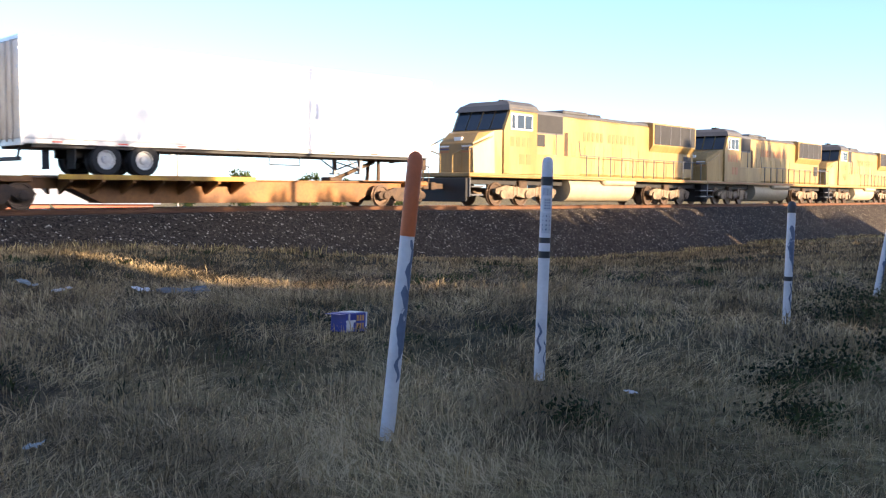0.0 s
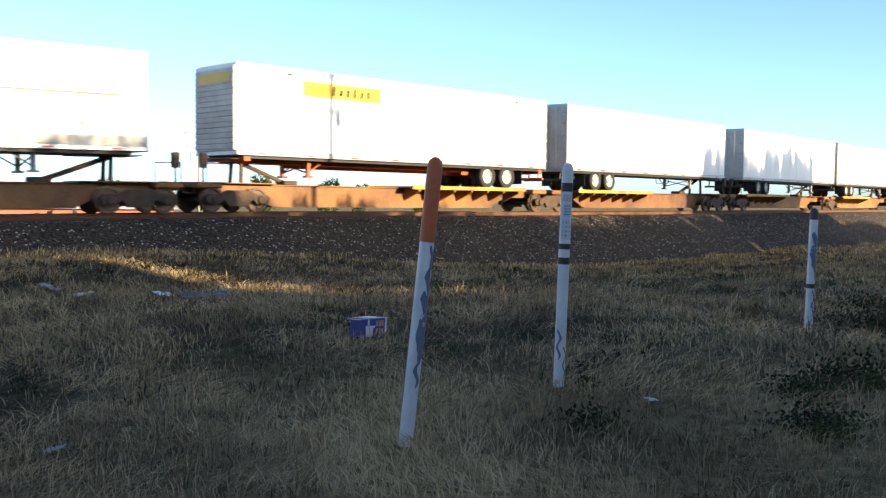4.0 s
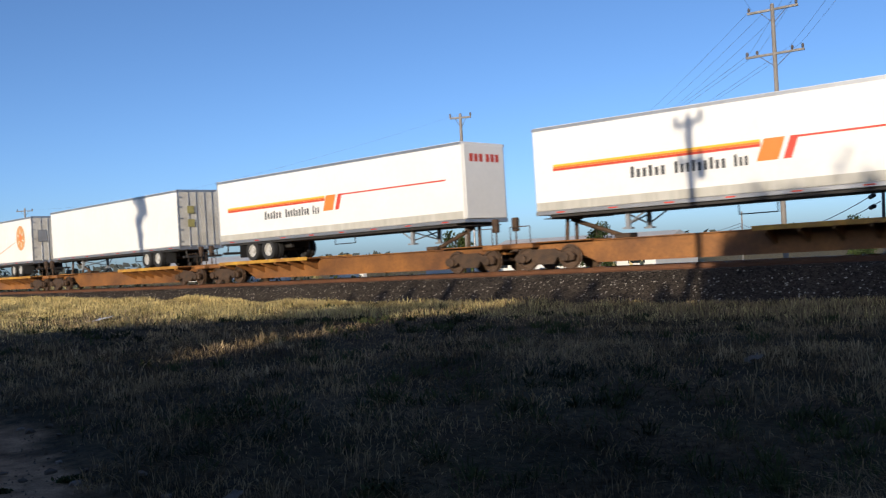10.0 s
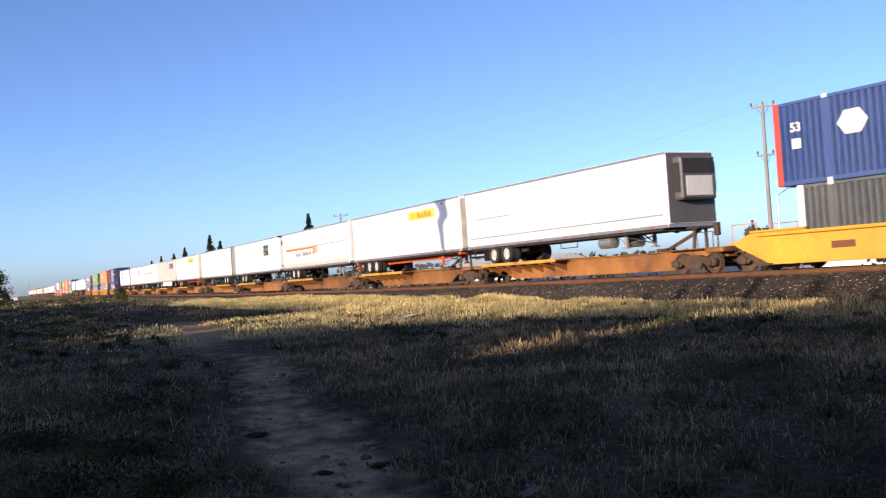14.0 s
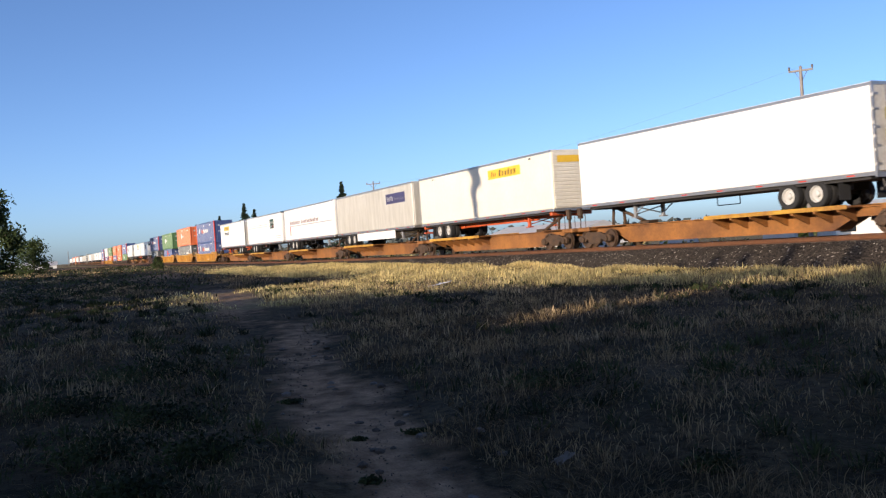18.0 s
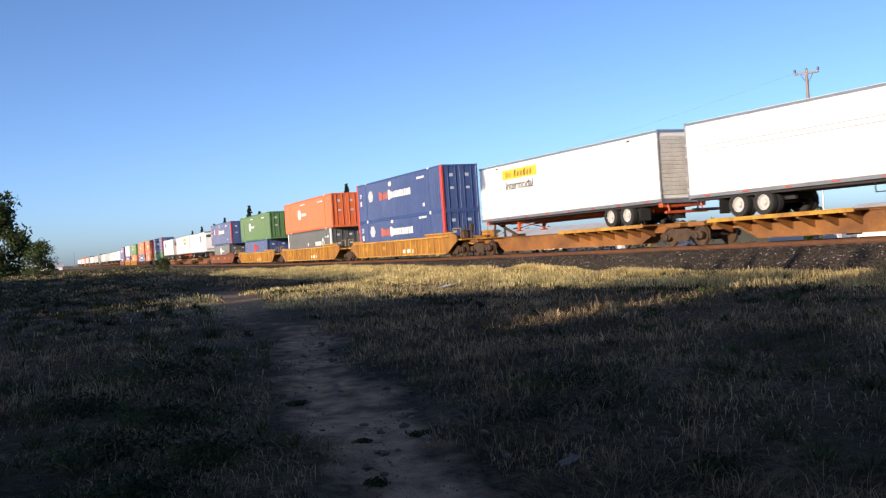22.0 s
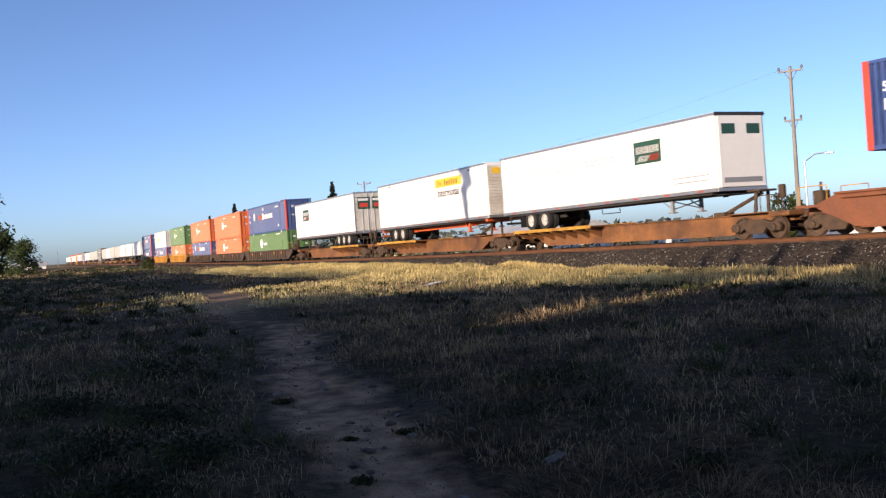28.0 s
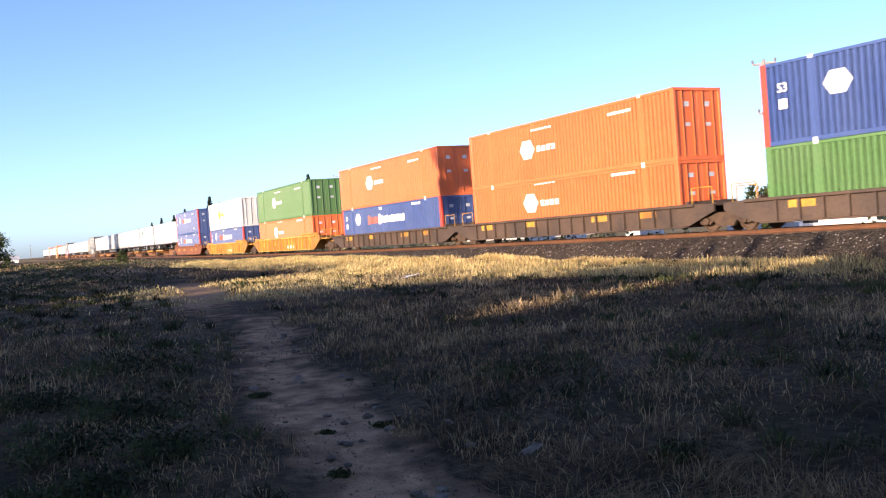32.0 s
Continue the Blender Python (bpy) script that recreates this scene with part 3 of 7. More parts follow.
def build_ground():
    rad = np.concatenate([[0.0], np.geomspace(0.4, 60, 190), np.geomspace(62, 3500, 60)])
    ang = np.radians(np.concatenate([np.arange(-30, 150, 0.75), np.arange(150, 330, 4)]))
    R, A = np.meshgrid(rad, ang, indexing="ij")
    X, Y = R * np.cos(A), R * np.sin(A)
    Z = ground_z(X, Y)
    Z = np.where(R > 400, Z * 0 - 0.2, Z)
    nr, na = R.shape
    idx = np.arange(nr * na).reshape(nr, na)
    nxt = np.roll(idx, -1, axis=1)
    quads = np.stack([idx[:-1], idx[1:], nxt[1:], nxt[:-1]], -1).reshape(-1, 4)
    me = bpy.data.meshes.new("ground")
    me.from_pydata(np.stack([X, Y, Z], -1).reshape(-1, 3).tolist(), [], quads.tolist())
    s, d = nearest(X, Y)
    po = np.abs(path_offset(X, Y)).ravel()
    lumps = 0.5 + 0.25 * (np.sin(X * 2.3 + 1.7 * np.sin(Y * 2.9)) + np.sin(Y * 3.7 + 1.3 * np.sin(X * 1.9 + 0.6))).ravel()
    wide = 0.54 + 0.012 * np.abs(X.ravel())
    bare = smooth((-X.ravel() - 0.2) / 2.5) * np.exp(-(po / wide) ** 4) * (0.52 + 0.26 * lumps)
    bare = np.maximum(bare, 0.7 * np.exp(-(((X.ravel() - 5.5) / 2.3) ** 2 + ((Y.ravel() - 2.5) / 0.75) ** 2)))
    green = 0.28 * np.exp(-((d - 9) / 4.0) ** 2) * (s > -5) + 0.22 * (X.ravel() > 2) * (np.hypot(X, Y).ravel() < 14) + 0.12 * np.exp(-(X.ravel() + 6) ** 2 / 60)
    straw = straw_zone(X.ravel(), Y.ravel(), s, d)
    green = green * (1 - straw)
    for nm, val in (("bare", bare), ("green", green), ("straw", straw)):
        at = me.attributes.new(nm, "FLOAT", "POINT")
        at.data.foreach_set("value", val.astype(np.float32))
    me.materials.append(M_GROUND)
    me.shade_smooth()
    return tagged(new("ground", me), "dry mown grass field with bare trodden earth", "ground", kind="structure")


build_ground()


def build_ballast():
    """The stone bed: a shouldered bank swept along the track."""
    prof = ((-4.6, None), (-3.4, -0.75), (-2.3, -0.24), (-1.6, -0.18), (0, -0.2), (1.6, -0.18), (2.2, -0.22), (3.3, -0.62), (4.6, None))
    ss = np.concatenate([np.arange(-1400, -140, 20.0), np.arange(-140, 200, 0.8), np.arange(200, 400, 10.0)])
    v, rnd = [], random.Random(3)
    for s in ss:
        for off, up in prof:
            h = np.interp(s, S, HEAD)
            rz, fz = RAIL_Z(s), FOOT_Z(s)
            out = 2.2 + 1.5 * max(0.3, rz - 0.2 - fz)
            z = fz - 0.15 if up is None else rz + up
            if up is None:
                off = math.copysign(out + 0.3, off)
            elif abs(off) > 3:
                off, z = math.copysign((2.2 + out) / 2, off), rz - 0.24 + (fz - rz + 0.24) * 0.5
            j = rnd.uniform(-0.05, 0.05) if abs(off) > 1 else 0
            o = -off + (rnd.uniform(-0.12, 0.12) if abs(off) > 3 else 0)
            v.append((np.interp(s, S, CX) - o * np.sin(h), np.interp(s, S, CY) + o * np.cos(h), max(z, fz - 0.15) + j))
    k = len(prof)
    f = [(i * k + j, i * k + j + 1, (i + 1) * k + j + 1, (i + 1) * k + j) for i in range(len(ss) - 1) for j in range(k - 1)]
    me = bpy.data.meshes.new("ballast")
    me.from_pydata(v, [], f)
    me.materials.append(M_BALLAST)
    me.shade_smooth()
    tagged(new("ballast_bank", me), "grey-brown crushed stone track ballast bank", "ballast", kind="structure")


build_ballast()


def sweep(name, prof, off, material, s0, s1, step, parent=None, label=""):
    """A bar with the outline prof (across, up) along the track."""
    ss = np.arange(s0, s1 + 0.1, step)
    v, k = [], len(prof)
    for s in ss:
        h, c = np.interp(s, S, HEAD), on_track(s)
        for y, z in prof:
            o = off + y
            v.append((c.x - o * np.sin(h), c.y + o * np.cos(h), c.z + z))
    f = [(i * k + j, i * k + (j + 1) % k, (i + 1) * k + (j + 1) % k, (i + 1) * k + j) for i in range(len(ss) - 1) for j in range(k)]
    mb = MB()
    mb.v, mb.f = v, f
    return part(name, mb, material, parent, label)


track = tagged(new("railway_track"), "rusty steel rails on weathered wooden ties", "railway track", kind="structure")
for y in (-0.7525, 0.7525):
    sweep("rail", ((-0.075, -0.172), (0.075, -0.172), (0.075, -0.155), (0.012, -0.135), (0.012, -0.045), (0.036, -0.035), (0.036, -0.006), (-0.036, -0.006), (-0.036, -0.035), (-0.012, -0.045), (-0.012, -0.135), (-0.075, -0.155)), y, M_RAIL, -1400, 400, 4, track)
    sweep("rail_head", ((-0.034, -0.004), (0.034, -0.004), (0.030, 0.0), (-0.030, 0.0)), y, M_RAILTOP, -1400, 400, 4, track, "polished running surface")
tie = MB().box(-0.115, 0.115, -1.3, 1.3, -0.345, -0.168, 0.012).mesh("tie", M_TIE)
for i in range(290):
    s = -110 + i * 0.55
    c, h = on_track(s), math.degrees(np.interp(s, S, HEAD))
    part("tie", tie, None, track, m=pose(c.x, c.y, c.z, 0, 0, h + random.uniform(-1, 1)))

# ---- the train ----
def wheel_mesh(r, w, rim):
    """Railway wheel with flange (turned about y)."""
    return MB().lathe(((0, r + 0.025), (0.03, r + 0.025), (0.035, r), (w, r - 0.005), (w, r * 0.82), (w - 0.04, r * 0.78), (w - 0.045, r * 0.3), (w + 0.02, r * 0.26), (w + 0.02, 0.06)), n=20)


RAILWHEEL = wheel_mesh(0.42, 0.13, 0).mesh("wheel", M_WHEEL, True)
AXLE = MB().tube((0, -0.75, 0), (0, 0.75, 0), 0.085, 10).mesh("axle", M_GRIME, True)
SIDEFRAME = MB().plate(((-1.25, 0.48), (-1.18, 0.30), (-0.72, 0.30), (-0.55, 0.44), (-0.38, 0.20), (0.38, 0.20), (0.55, 0.44), (0.72, 0.30), (1.18, 0.30), (1.25, 0.48), (1.12, 0.60), (0.70, 0.62), (0.42, 0.74), (-0.42, 0.74), (-0.70, 0.62), (-1.12, 0.60)), -0.06, 0.06)
for x_ in (-0.24, -0.08, 0.08, 0.24):
    SIDEFRAME.tube((x_, 0, 0.24), (x_, 0, 0.58), 0.065, 8)
for x_ in (-0.89, 0.89):
    SIDEFRAME.lathe(((-0.14, 0.10), (-0.12, 0.15), (0.02, 0.15)), at=(x_, -0.02, 0.42), n=12)
SIDEFRAME_A = SIDEFRAME.mesh("side_frame", M_GRIME)
BOLSTER = MB().box(-0.22, 0.22, -0.98, 0.98, 0.45, 0.68, 0.04).mesh("bolster", M_GRIME)


def truck(parent, x, base=1.78):
    """A two-axle freight truck as a part of its car."""
    t = part("truck", BOLSTER, None, parent, m=pose(x, 0, 0))
    for y, rz in ((-1.03, 0), (1.03, 180)):
        part("side_frame", SIDEFRAME_A, None, t, m=pose(0, y, 0, 0, 0, rz))
    for a in (-base / 2, base / 2):
        part("axle", AXLE, None, t, m=pose(a, 0, 0.42))
        part("wheel", RAILWHEEL, None, t, m=pose(a, -0.72, 0.42, 0, 0, 180))
        part("wheel", RAILWHEEL, None, t, m=pose(a, 0.72, 0.42))
    return t


def coupler(parent, x, sign):
    part("coupler", MB().box(min(x, x + sign * 0.75), max(x, x + sign * 0.75), -0.1, 0.1, 0.72, 0.95, 0.02).box(min(x + sign * 0.55, x + sign * 0.85), max(x + sign * 0.55, x + sign * 0.85), -0.16, 0.16, 0.68, 1.0, 0.03), M_GRIME, parent)


def spine_unit(a, b, rear, paint, own_front, own_rear):
    """One unit of a spine car between x = a (back) and b (front); rear: +1 when the trailer's tail is to the front."""
    ob = thing("spine_car", "rust-streaked yellow-brown spine flatcar carrying a road trailer", "railcar", "spine cars of the train")
    mid = (a + b) / 2
    lo, hi = a + 2.6, b - 2.6
    beam = MB().plate(((a + 0.5, 0.62), (lo, 0.62), (lo + 0.9, 0.20), (hi - 0.9, 0.20), (hi, 0.62), (b - 0.5, 0.62), (b - 0.5, 0.93), (a + 0.5, 0.93)), -0.42, 0.42)
    part("centre_beam", beam, paint, ob)
    part("beam_flange", MB().box(a + 0.5, b - 0.5, -0.52, 0.52, 0.93, 0.965).box(lo + 0.9, hi - 0.9, -0.5, 0.5, 0.17, 0.20), paint, ob)
    wheel_end = 1 if rear > 0 else -1
    px = mid + wheel_end * (b - a) / 2 - wheel_end * 5.4
    p0, p1 = px - 3.6, px + 3.2
    part("wheel_platform", MB().box(p0, p1, -1.32, 1.32, 0.94, 1.015, 0.02), paint, ob, "trailer wheel platform")
    part("edge_strip", MB().box(p0, p1, -1.345, -1.325, 0.90, 1.05).box(p0, p1, 1.325, 1.345, 0.90, 1.05), M_YCAR, ob, "yellow platform edge")
    n = 7
    for i in range(n):
        x = p0 + 0.4 + (p1 - p0 - 0.8) * i / (n - 1)
        for s in (-1, 1):
            part("bracket", MB().add([(x - 0.05, s * 0.42, 0.93), (x + 0.05, s * 0.42, 0.93), (x - 0.05, s * 1.3, 0.93), (x + 0.05, s * 1.3, 0.93), (x - 0.05, s * 0.42, 0.45), (x + 0.05, s * 0.42, 0.45), (x - 0.05, s * 1.3, 0.82), (x + 0.05, s * 1.3, 0.82)], [(0, 1, 3, 2), (4, 6, 7, 5), (0, 2, 6, 4), (1, 5, 7, 3), (0, 4, 5, 1), (2, 3, 7, 6)]), paint, ob)
    # hitch under the trailer's nose
    hx = mid - wheel_end * (b - a) / 2 + wheel_end * 2.35
    h = part("hitch", MB().box(hx - 0.35, hx + 0.35, -0.45, 0.45, 1.80, 1.88, 0.03).tube((hx - 0.05, -0.35, 0.95), (hx, -0.30, 1.82), 0.07).tube((hx - 0.05, 0.35, 0.95), (hx, 0.30, 1.82), 0.07), M_GRIME, ob, "trailer hitch stand")
    part("strut", MB().tube((hx + wheel_end * 2.1, 0, 1.0), (hx, 0, 1.75), 0.08).box(hx + wheel_end * 2.1 - 0.3, hx + wheel_end * 2.1 + 0.3, -0.3, 0.3, 0.96, 1.12, 0.03), M_GRIME, h)
    part("hitch_deck", MB().box(hx - 1.15, hx + 1.15, -0.75, 0.75, 0.966, 1.01, 0.01), paint, ob)
    for e, own in ((1, own_front), (-1, own_rear)):
        x = b if e > 0 else a
        part("end_sill", MB().box(min(x - e * 1.2, x - e * 0.25), max(x - e * 1.2, x - e * 0.25), -0.95, 0.95, 0.80, 1.0, 0.04), paint, ob)
        if own:
            truck(ob, x - e * 1.75)
            coupler(ob, x - e * 0.3, e)
            part("hand_brake", MB().tube((x - e * 0.5, -0.9, 0.95), (x - e * 0.5, -0.9, 1.75), 0.03).box(x - e * 0.5 - 0.12, x - e * 0.5 + 0.12, -1.0, -0.8, 1.45, 1.95, 0.03), M_GRIME, ob)
            part("grab_rail", MB().tube((x - e * 0.45, -1.2, 0.95), (x - e * 0.45, -1.2, 1.6), 0.018, 6).tube((x - e * 1.3, -1.2, 0.95), (x - e * 1.3, -1.2, 1.6), 0.018, 6).tube((x - e * 0.45, -1.2, 1.6), (x - e * 1.3, -1.2, 1.6), 0.018, 6), M_GRIME, ob)
        elif e < 0:
            truck(ob, x)
    return ob


def rows_of(x0, x1, step):
    k = max(1, int(abs(x1 - x0) / step))
    return [x0 + (x1 - x0) * (i + 0.5) / k for i in range(k)]


TYRE = MB().lathe(((-0.13, 0.30), (-0.14, 0.46), (-0.10, 0.49), (0.10, 0.49), (0.14, 0.46), (0.13, 0.30)), n=20, caps=False).mesh("tyre", M_TYRE, True)
RIM = MB().lathe(((-0.10, 0.30), (-0.10, 0.27), (-0.02, 0.25), (-0.02, 0.13), (-0.10, 0.11), (-0.12, 0.04)), n=20, caps=False).lathe(((-0.119, 0.045), (-0.118, 0.01)), n=20).mesh("rim", M_RIM, True)


def trailer(L, paint, rear, tail="doors", chassis=None, skirt=False, axles=2, ribs=True, name="road_trailer", label="white van trailer riding on a flatcar", band=None):
    """A road trailer; local +x is its nose, the floor is 1.92 m above the rail."""
    ob = thing(name, label, "trailer", "road trailers on the train")
    h, w, z0, z1 = L / 2, 1.295, 1.92, 5.0
    part("box", MB().box(-h, h, -w, w, z0 + 0.12, z1, 0.05), paint, ob)
    part("top_rail", MB().box(-h, h, -w - 0.006, -w + 0.03, z1 - 0.13, z1 - 0.02).box(-h, h, w - 0.03, w + 0.006, z1 - 0.13, z1 - 0.02), M_ALU, ob)
    part("bottom_rail", MB().box(-h, h, -w - 0.01, w + 0.01, z0, z0 + 0.14, 0.01), band or M_ALU, ob)
    part("floor_frame", MB().box(-h + 0.3, h - 0.5, -w + 0.1, w - 0.1, z0 - 0.10, z0 - 0.002), M_DARKST, ob)
    if ribs:
        seam = MB()
        for x in rows_of(-h + 0.2, h - 0.2, 1.22):
            for s in (-1, 1):
                seam.box(x - 0.012, x + 0.012, s * w - 0.004, s * w + 0.004, z0 + 0.16, z1 - 0.15)
        part("panel_seam", seam, paint, ob)["kind"] = "stuff"
    tape = MB()
    for s in (-1, 1):
        for x in rows_of(-h, h, 1.9):
            tape.box(x - 0.16, x + 0.16, s * (w + 0.013) - 0.003, s * (w + 0.013) + 0.003, z0 + 0.045, z0 + 0.09)
    part("marker_tape", tape, M_RED, ob)["kind"] = "stuff"
    # tail doors with rods
    if tail == "doors":
        for s in (-1, 1):
            d = part("door", MB().box(-h - 0.03, -h + 0.004, min(0.02 * s, 1.25 * s), max(0.02 * s, 1.25 * s), z0 + 0.15, z1 - 0.12, 0.01), M_ENDW, ob)
            for y in (0.25, 0.7):
                part("lock_rod", MB().tube((-h - 0.055, s * y, z0 + 0.05), (-h - 0.055, s * y, z1 - 0.1), 0.022, 6), M_ALU, d)
            hinge = MB()
            for z in (2.3, 2.9, 3.5, 4.1, 4.6):
                hinge.box(-h - 0.045, -h - 0.028, min(s * 1.05, s * 1.27), max(s * 1.05, s * 1.27), z - 0.04, z + 0.04)
            part("hinge", hinge, M_ALU, d)["kind"] = "stuff"
    else:
        rim = [(-h + 0.004, z0 + 0.3), (-h + 0.004, z0 + 2.82)]
        for i in range(13, -1, -1):
            z = z0 + 0.3 + i * 0.18
            rim += [(-h - 0.012, z + 0.178), (-h - 0.034, z + 0.155), (-h - 0.034, z + 0.022), (-h - 0.012, z)]
        slat = MB().plate(rim, -1.2, 1.2)
        part("roll_door", slat, M_ENDW, ob)
    part("tail_frame", MB().box(-h - 0.035, -h + 0.05, -w - 0.012, -w + 0.07, z0, z1 + 0.005).box(-h - 0.035, -h + 0.05, w - 0.07, w + 0.012, z0, z1 + 0.005).box(-h - 0.035, -h + 0.05, -w, w, z1 - 0.11, z1 + 0.006).box(-h - 0.035, -h + 0.05, -w, w, z0 - 0.05, z0 + 0.13), M_ALU, ob)
    stud = MB()
    for z in (2.3, 2.75, 3.2, 3.65, 4.1, 4.55):
        for s in (-1, 1):
            stud.box(-h - 0.06, -h + 0.03, s * (w + 0.016) - 0.02, s * (w + 0.016) + 0.02, z - 0.05, z + 0.05, 0.005)
    part("hinge_stud", stud, M_RIM, ob, "pale hinge ends")["kind"] = "stuff"
    part("underride_guard", MB().tube((-h + 0.1, -0.9, z0), (-h, -0.9, 1.5), 0.04, 6).tube((-h + 0.1, 0.9, z0), (-h, 0.9, 1.5), 0.04, 6).box(-h - 0.08, -h + 0.04, -1.15, 1.15, 1.42, 1.54, 0.02), M_DARKST if chassis is None else chassis, ob)
    # nose
    part("nose_panel", MB().box(h - 0.004, h + 0.04, -w + 0.12, w - 0.12, z0 + 0.15, z1 - 0.1, 0.02), paint, ob)
    # running gear
    bx = -h + 3.15
    part("slider_frame", MB().box(bx - 1.5, bx + 1.5, -0.55, -0.4, 1.55, z0 - 0.1, 0.01).box(bx - 1.5, bx + 1.5, 0.4, 0.55, 1.55, z0 - 0.1, 0.01).box(bx - 0.2, bx + 0.2, -0.5, 0.5, 1.45, 1.62, 0.02), chassis or M_DARKST, ob)
    xs = [bx + (i - (axles - 1) / 2) * 1.24 for i in range(axles)]
    for x in xs:
        part("axle", MB().tube((x, -1.15, 1.51), (x, 1.15, 1.51), 0.07), M_DARKST, ob)
        for s in (-1, 1):
            for k, y in enumerate((1.12, 0.80)):
                t = part("tyre", TYRE, None, ob, m=pose(x, s * y, 1.51, 0, 0, 0 if s < 0 else 180))
                if k == 0:
                    part("rim", RIM, None, t, m=pose(0, 0, 0))
    for s in (-1, 1):
        part("mud_flap", MB().box(bx - 1.6, bx - 1.58, min(s * 0.68, s * 1.25), max(s * 0.68, s * 1.25), 1.22, z0 - 0.1), M_TYRE, ob)
    if chassis is not None:
        part("gooseneck_chassis", MB().box(-h + 0.1, h - 0.4, -0.50, -0.36, z0 - 0.24, z0 - 0.10, 0.01).box(-h + 0.1, h - 0.4, 0.36, 0.50, z0 - 0.24, z0 - 0.10, 0.01).box(-h + 0.1, -h + 0.35, -1.2, 1.2, z0 - 0.22, z0 - 0.02, 0.02).box(-h + 4.8, h - 3.0, -0.5, -0.36, z0 - 0.34, z0 - 0.24).box(h - 0.6, h - 0.35, -1.2, 1.2, z0 - 0.2, z0 - 0.02, 0.02), chassis, ob, "orange-red container chassis")
    lx = h - 3.3
    leg = chassis or M_GREYMARK
    for s in (-1, 1):
        g = part("landing_leg", MB().box(lx - 0.07, lx + 0.07, min(s * 0.72, s * 0.86), max(s * 0.72, s * 0.86), 1.30, z0 - 0.08, 0.01).box(lx - 0.15, lx + 0.15, min(s * 0.65, s * 0.93), max(s * 0.65, s * 0.93), 1.24, 1.30), leg, ob)
        part("brace", MB().tube((lx, s * 0.79, 1.42), (lx - 0.75, s * 0.79, z0 - 0.06), 0.028, 6), leg, g)
    part("leg_brace", MB().tube((lx, -0.79, 1.4), (lx, 0.79, 1.75), 0.028, 6).tube((lx, 0.79, 1.4), (lx, -0.79, 1.75), 0.028, 6), leg, ob)
    part("kingpin_plate", MB().box(h - 1.9, h - 0.05, -0.9, 0.9, z0 - 0.13, z0 - 0.10).box(h - 1.1, h - 0.9, -0.05, 0.05, z0 - 0.2, z0 - 0.1), M_DARKST, ob)
    if skirt:
        for s in (-1, 1):
            part("side_skirt", MB().box(bx + 1.3, lx - 0.4, s * 1.2 - 0.02, s * 1.2 + 0.02, 1.35, z0 - 0.01), M_WHITE, ob, "white side skirt")
    elif chassis is None:
        part("pallet_rack", MB().tube((0.4, -1.15, z0), (0.4, -1.15, 1.5), 0.022, 6).tube((1.7, -1.15, z0), (1.7, -1.15, 1.5), 0.022, 6).tube((0.4, -1.15, 1.5), (1.7, -1.15, 1.5), 0.022, 6), M_DARKST, ob, "spare wheel rack")
    return ob


def livery(ob, L, rear, marks, w=1.295):
    """Flat markings on both flanks; u runs from the flank's left end as one looks at it from the camera's side."""
    side = -1 if rear < 0 else 1
    sgn = 1 if rear < 0 else -1
    for name, u0, u1, z0, z1, material, *more in marks:
        slant, letters = (more + [0.0, 1])[0] * sgn, more[1] if len(more) > 1 else 1
        mb, step = MB(), (u1 - u0) / letters
        for i in range(letters):
            a, b = (u0 + i * step - L / 2) * sgn, (u0 + (i + (0.60 if letters > 1 else 1)) * step - L / 2) * sgn
            zt = z0 + (z1 - z0) * (1.0 if letters == 1 else (1.0, 0.74, 0.78, 0.95, 0.72, 0.80)[i % 6])
            mb.plate(((a, z0), (b, z0), (b + slant, zt), (a + slant, zt)), min(side * (w + 0.005), side * (w + 0.009)), max(side * (w + 0.005), side * (w + 0.009)))
        ob_ = part(name, mb, material, ob)
        if letters > 1:
            ob_["kind"] = "stuff"


def bars(u0, u1, z0, z1, n, material, name="lettering", gap=0.28, slant=0.0):
    """A word of brand or unreadable lettering as plain bars."""
    return [(name, u0, u1, z0, z1, material, slant, n)]


def market(L):
    return ([("stripe", 0.8, 8.1, 3.42, 3.50, M_RED), ("stripe", 0.8, 8.1, 3.503, 3.57, M_ORMARK), ("stripe", 0.8, 8.1, 3.573, 3.64, M_YMARK), ("flash", 7.95, 8.6, 2.98, 3.64, M_ORMARK, 0.25), ("flash", 8.75, 9.0, 2.98, 3.64, M_RED, 0.25), ("pinstripe", 9.2, 15.3, 3.57, 3.63, M_RED)]
            + bars(3.75, 5.05, 2.90, 3.27, 6, M_INK) + bars(5.3, 7.05, 2.90, 3.27, 9, M_INK) + bars(7.25, 7.75, 2.90, 3.27, 3, M_INK))


def clip_marks(at):
    return bars(at, at + 3.1, 3.82, 4.45, 7, M_RED, slant=0.12) + [("underline", at - 0.1, at + 1.7, 3.52, 3.62, M_INK), ("underline", at + 1.75, at + 4.2, 3.52, 3.60, M_GREYMARK), ("ship_mark", at + 3.4, at + 3.75, 3.95, 4.45, M_GREYMARK, 0.2), ("ship_mark", at + 3.85, at + 4.15, 3.95, 4.30, M_GREYMARK, 0.1), ("ship_hull", at + 3.3, at + 4.3, 3.84, 3.90, M_GREYMARK), ("roof_band", 0.05, 16.10, 4.70, 4.86, M_CREAM)]


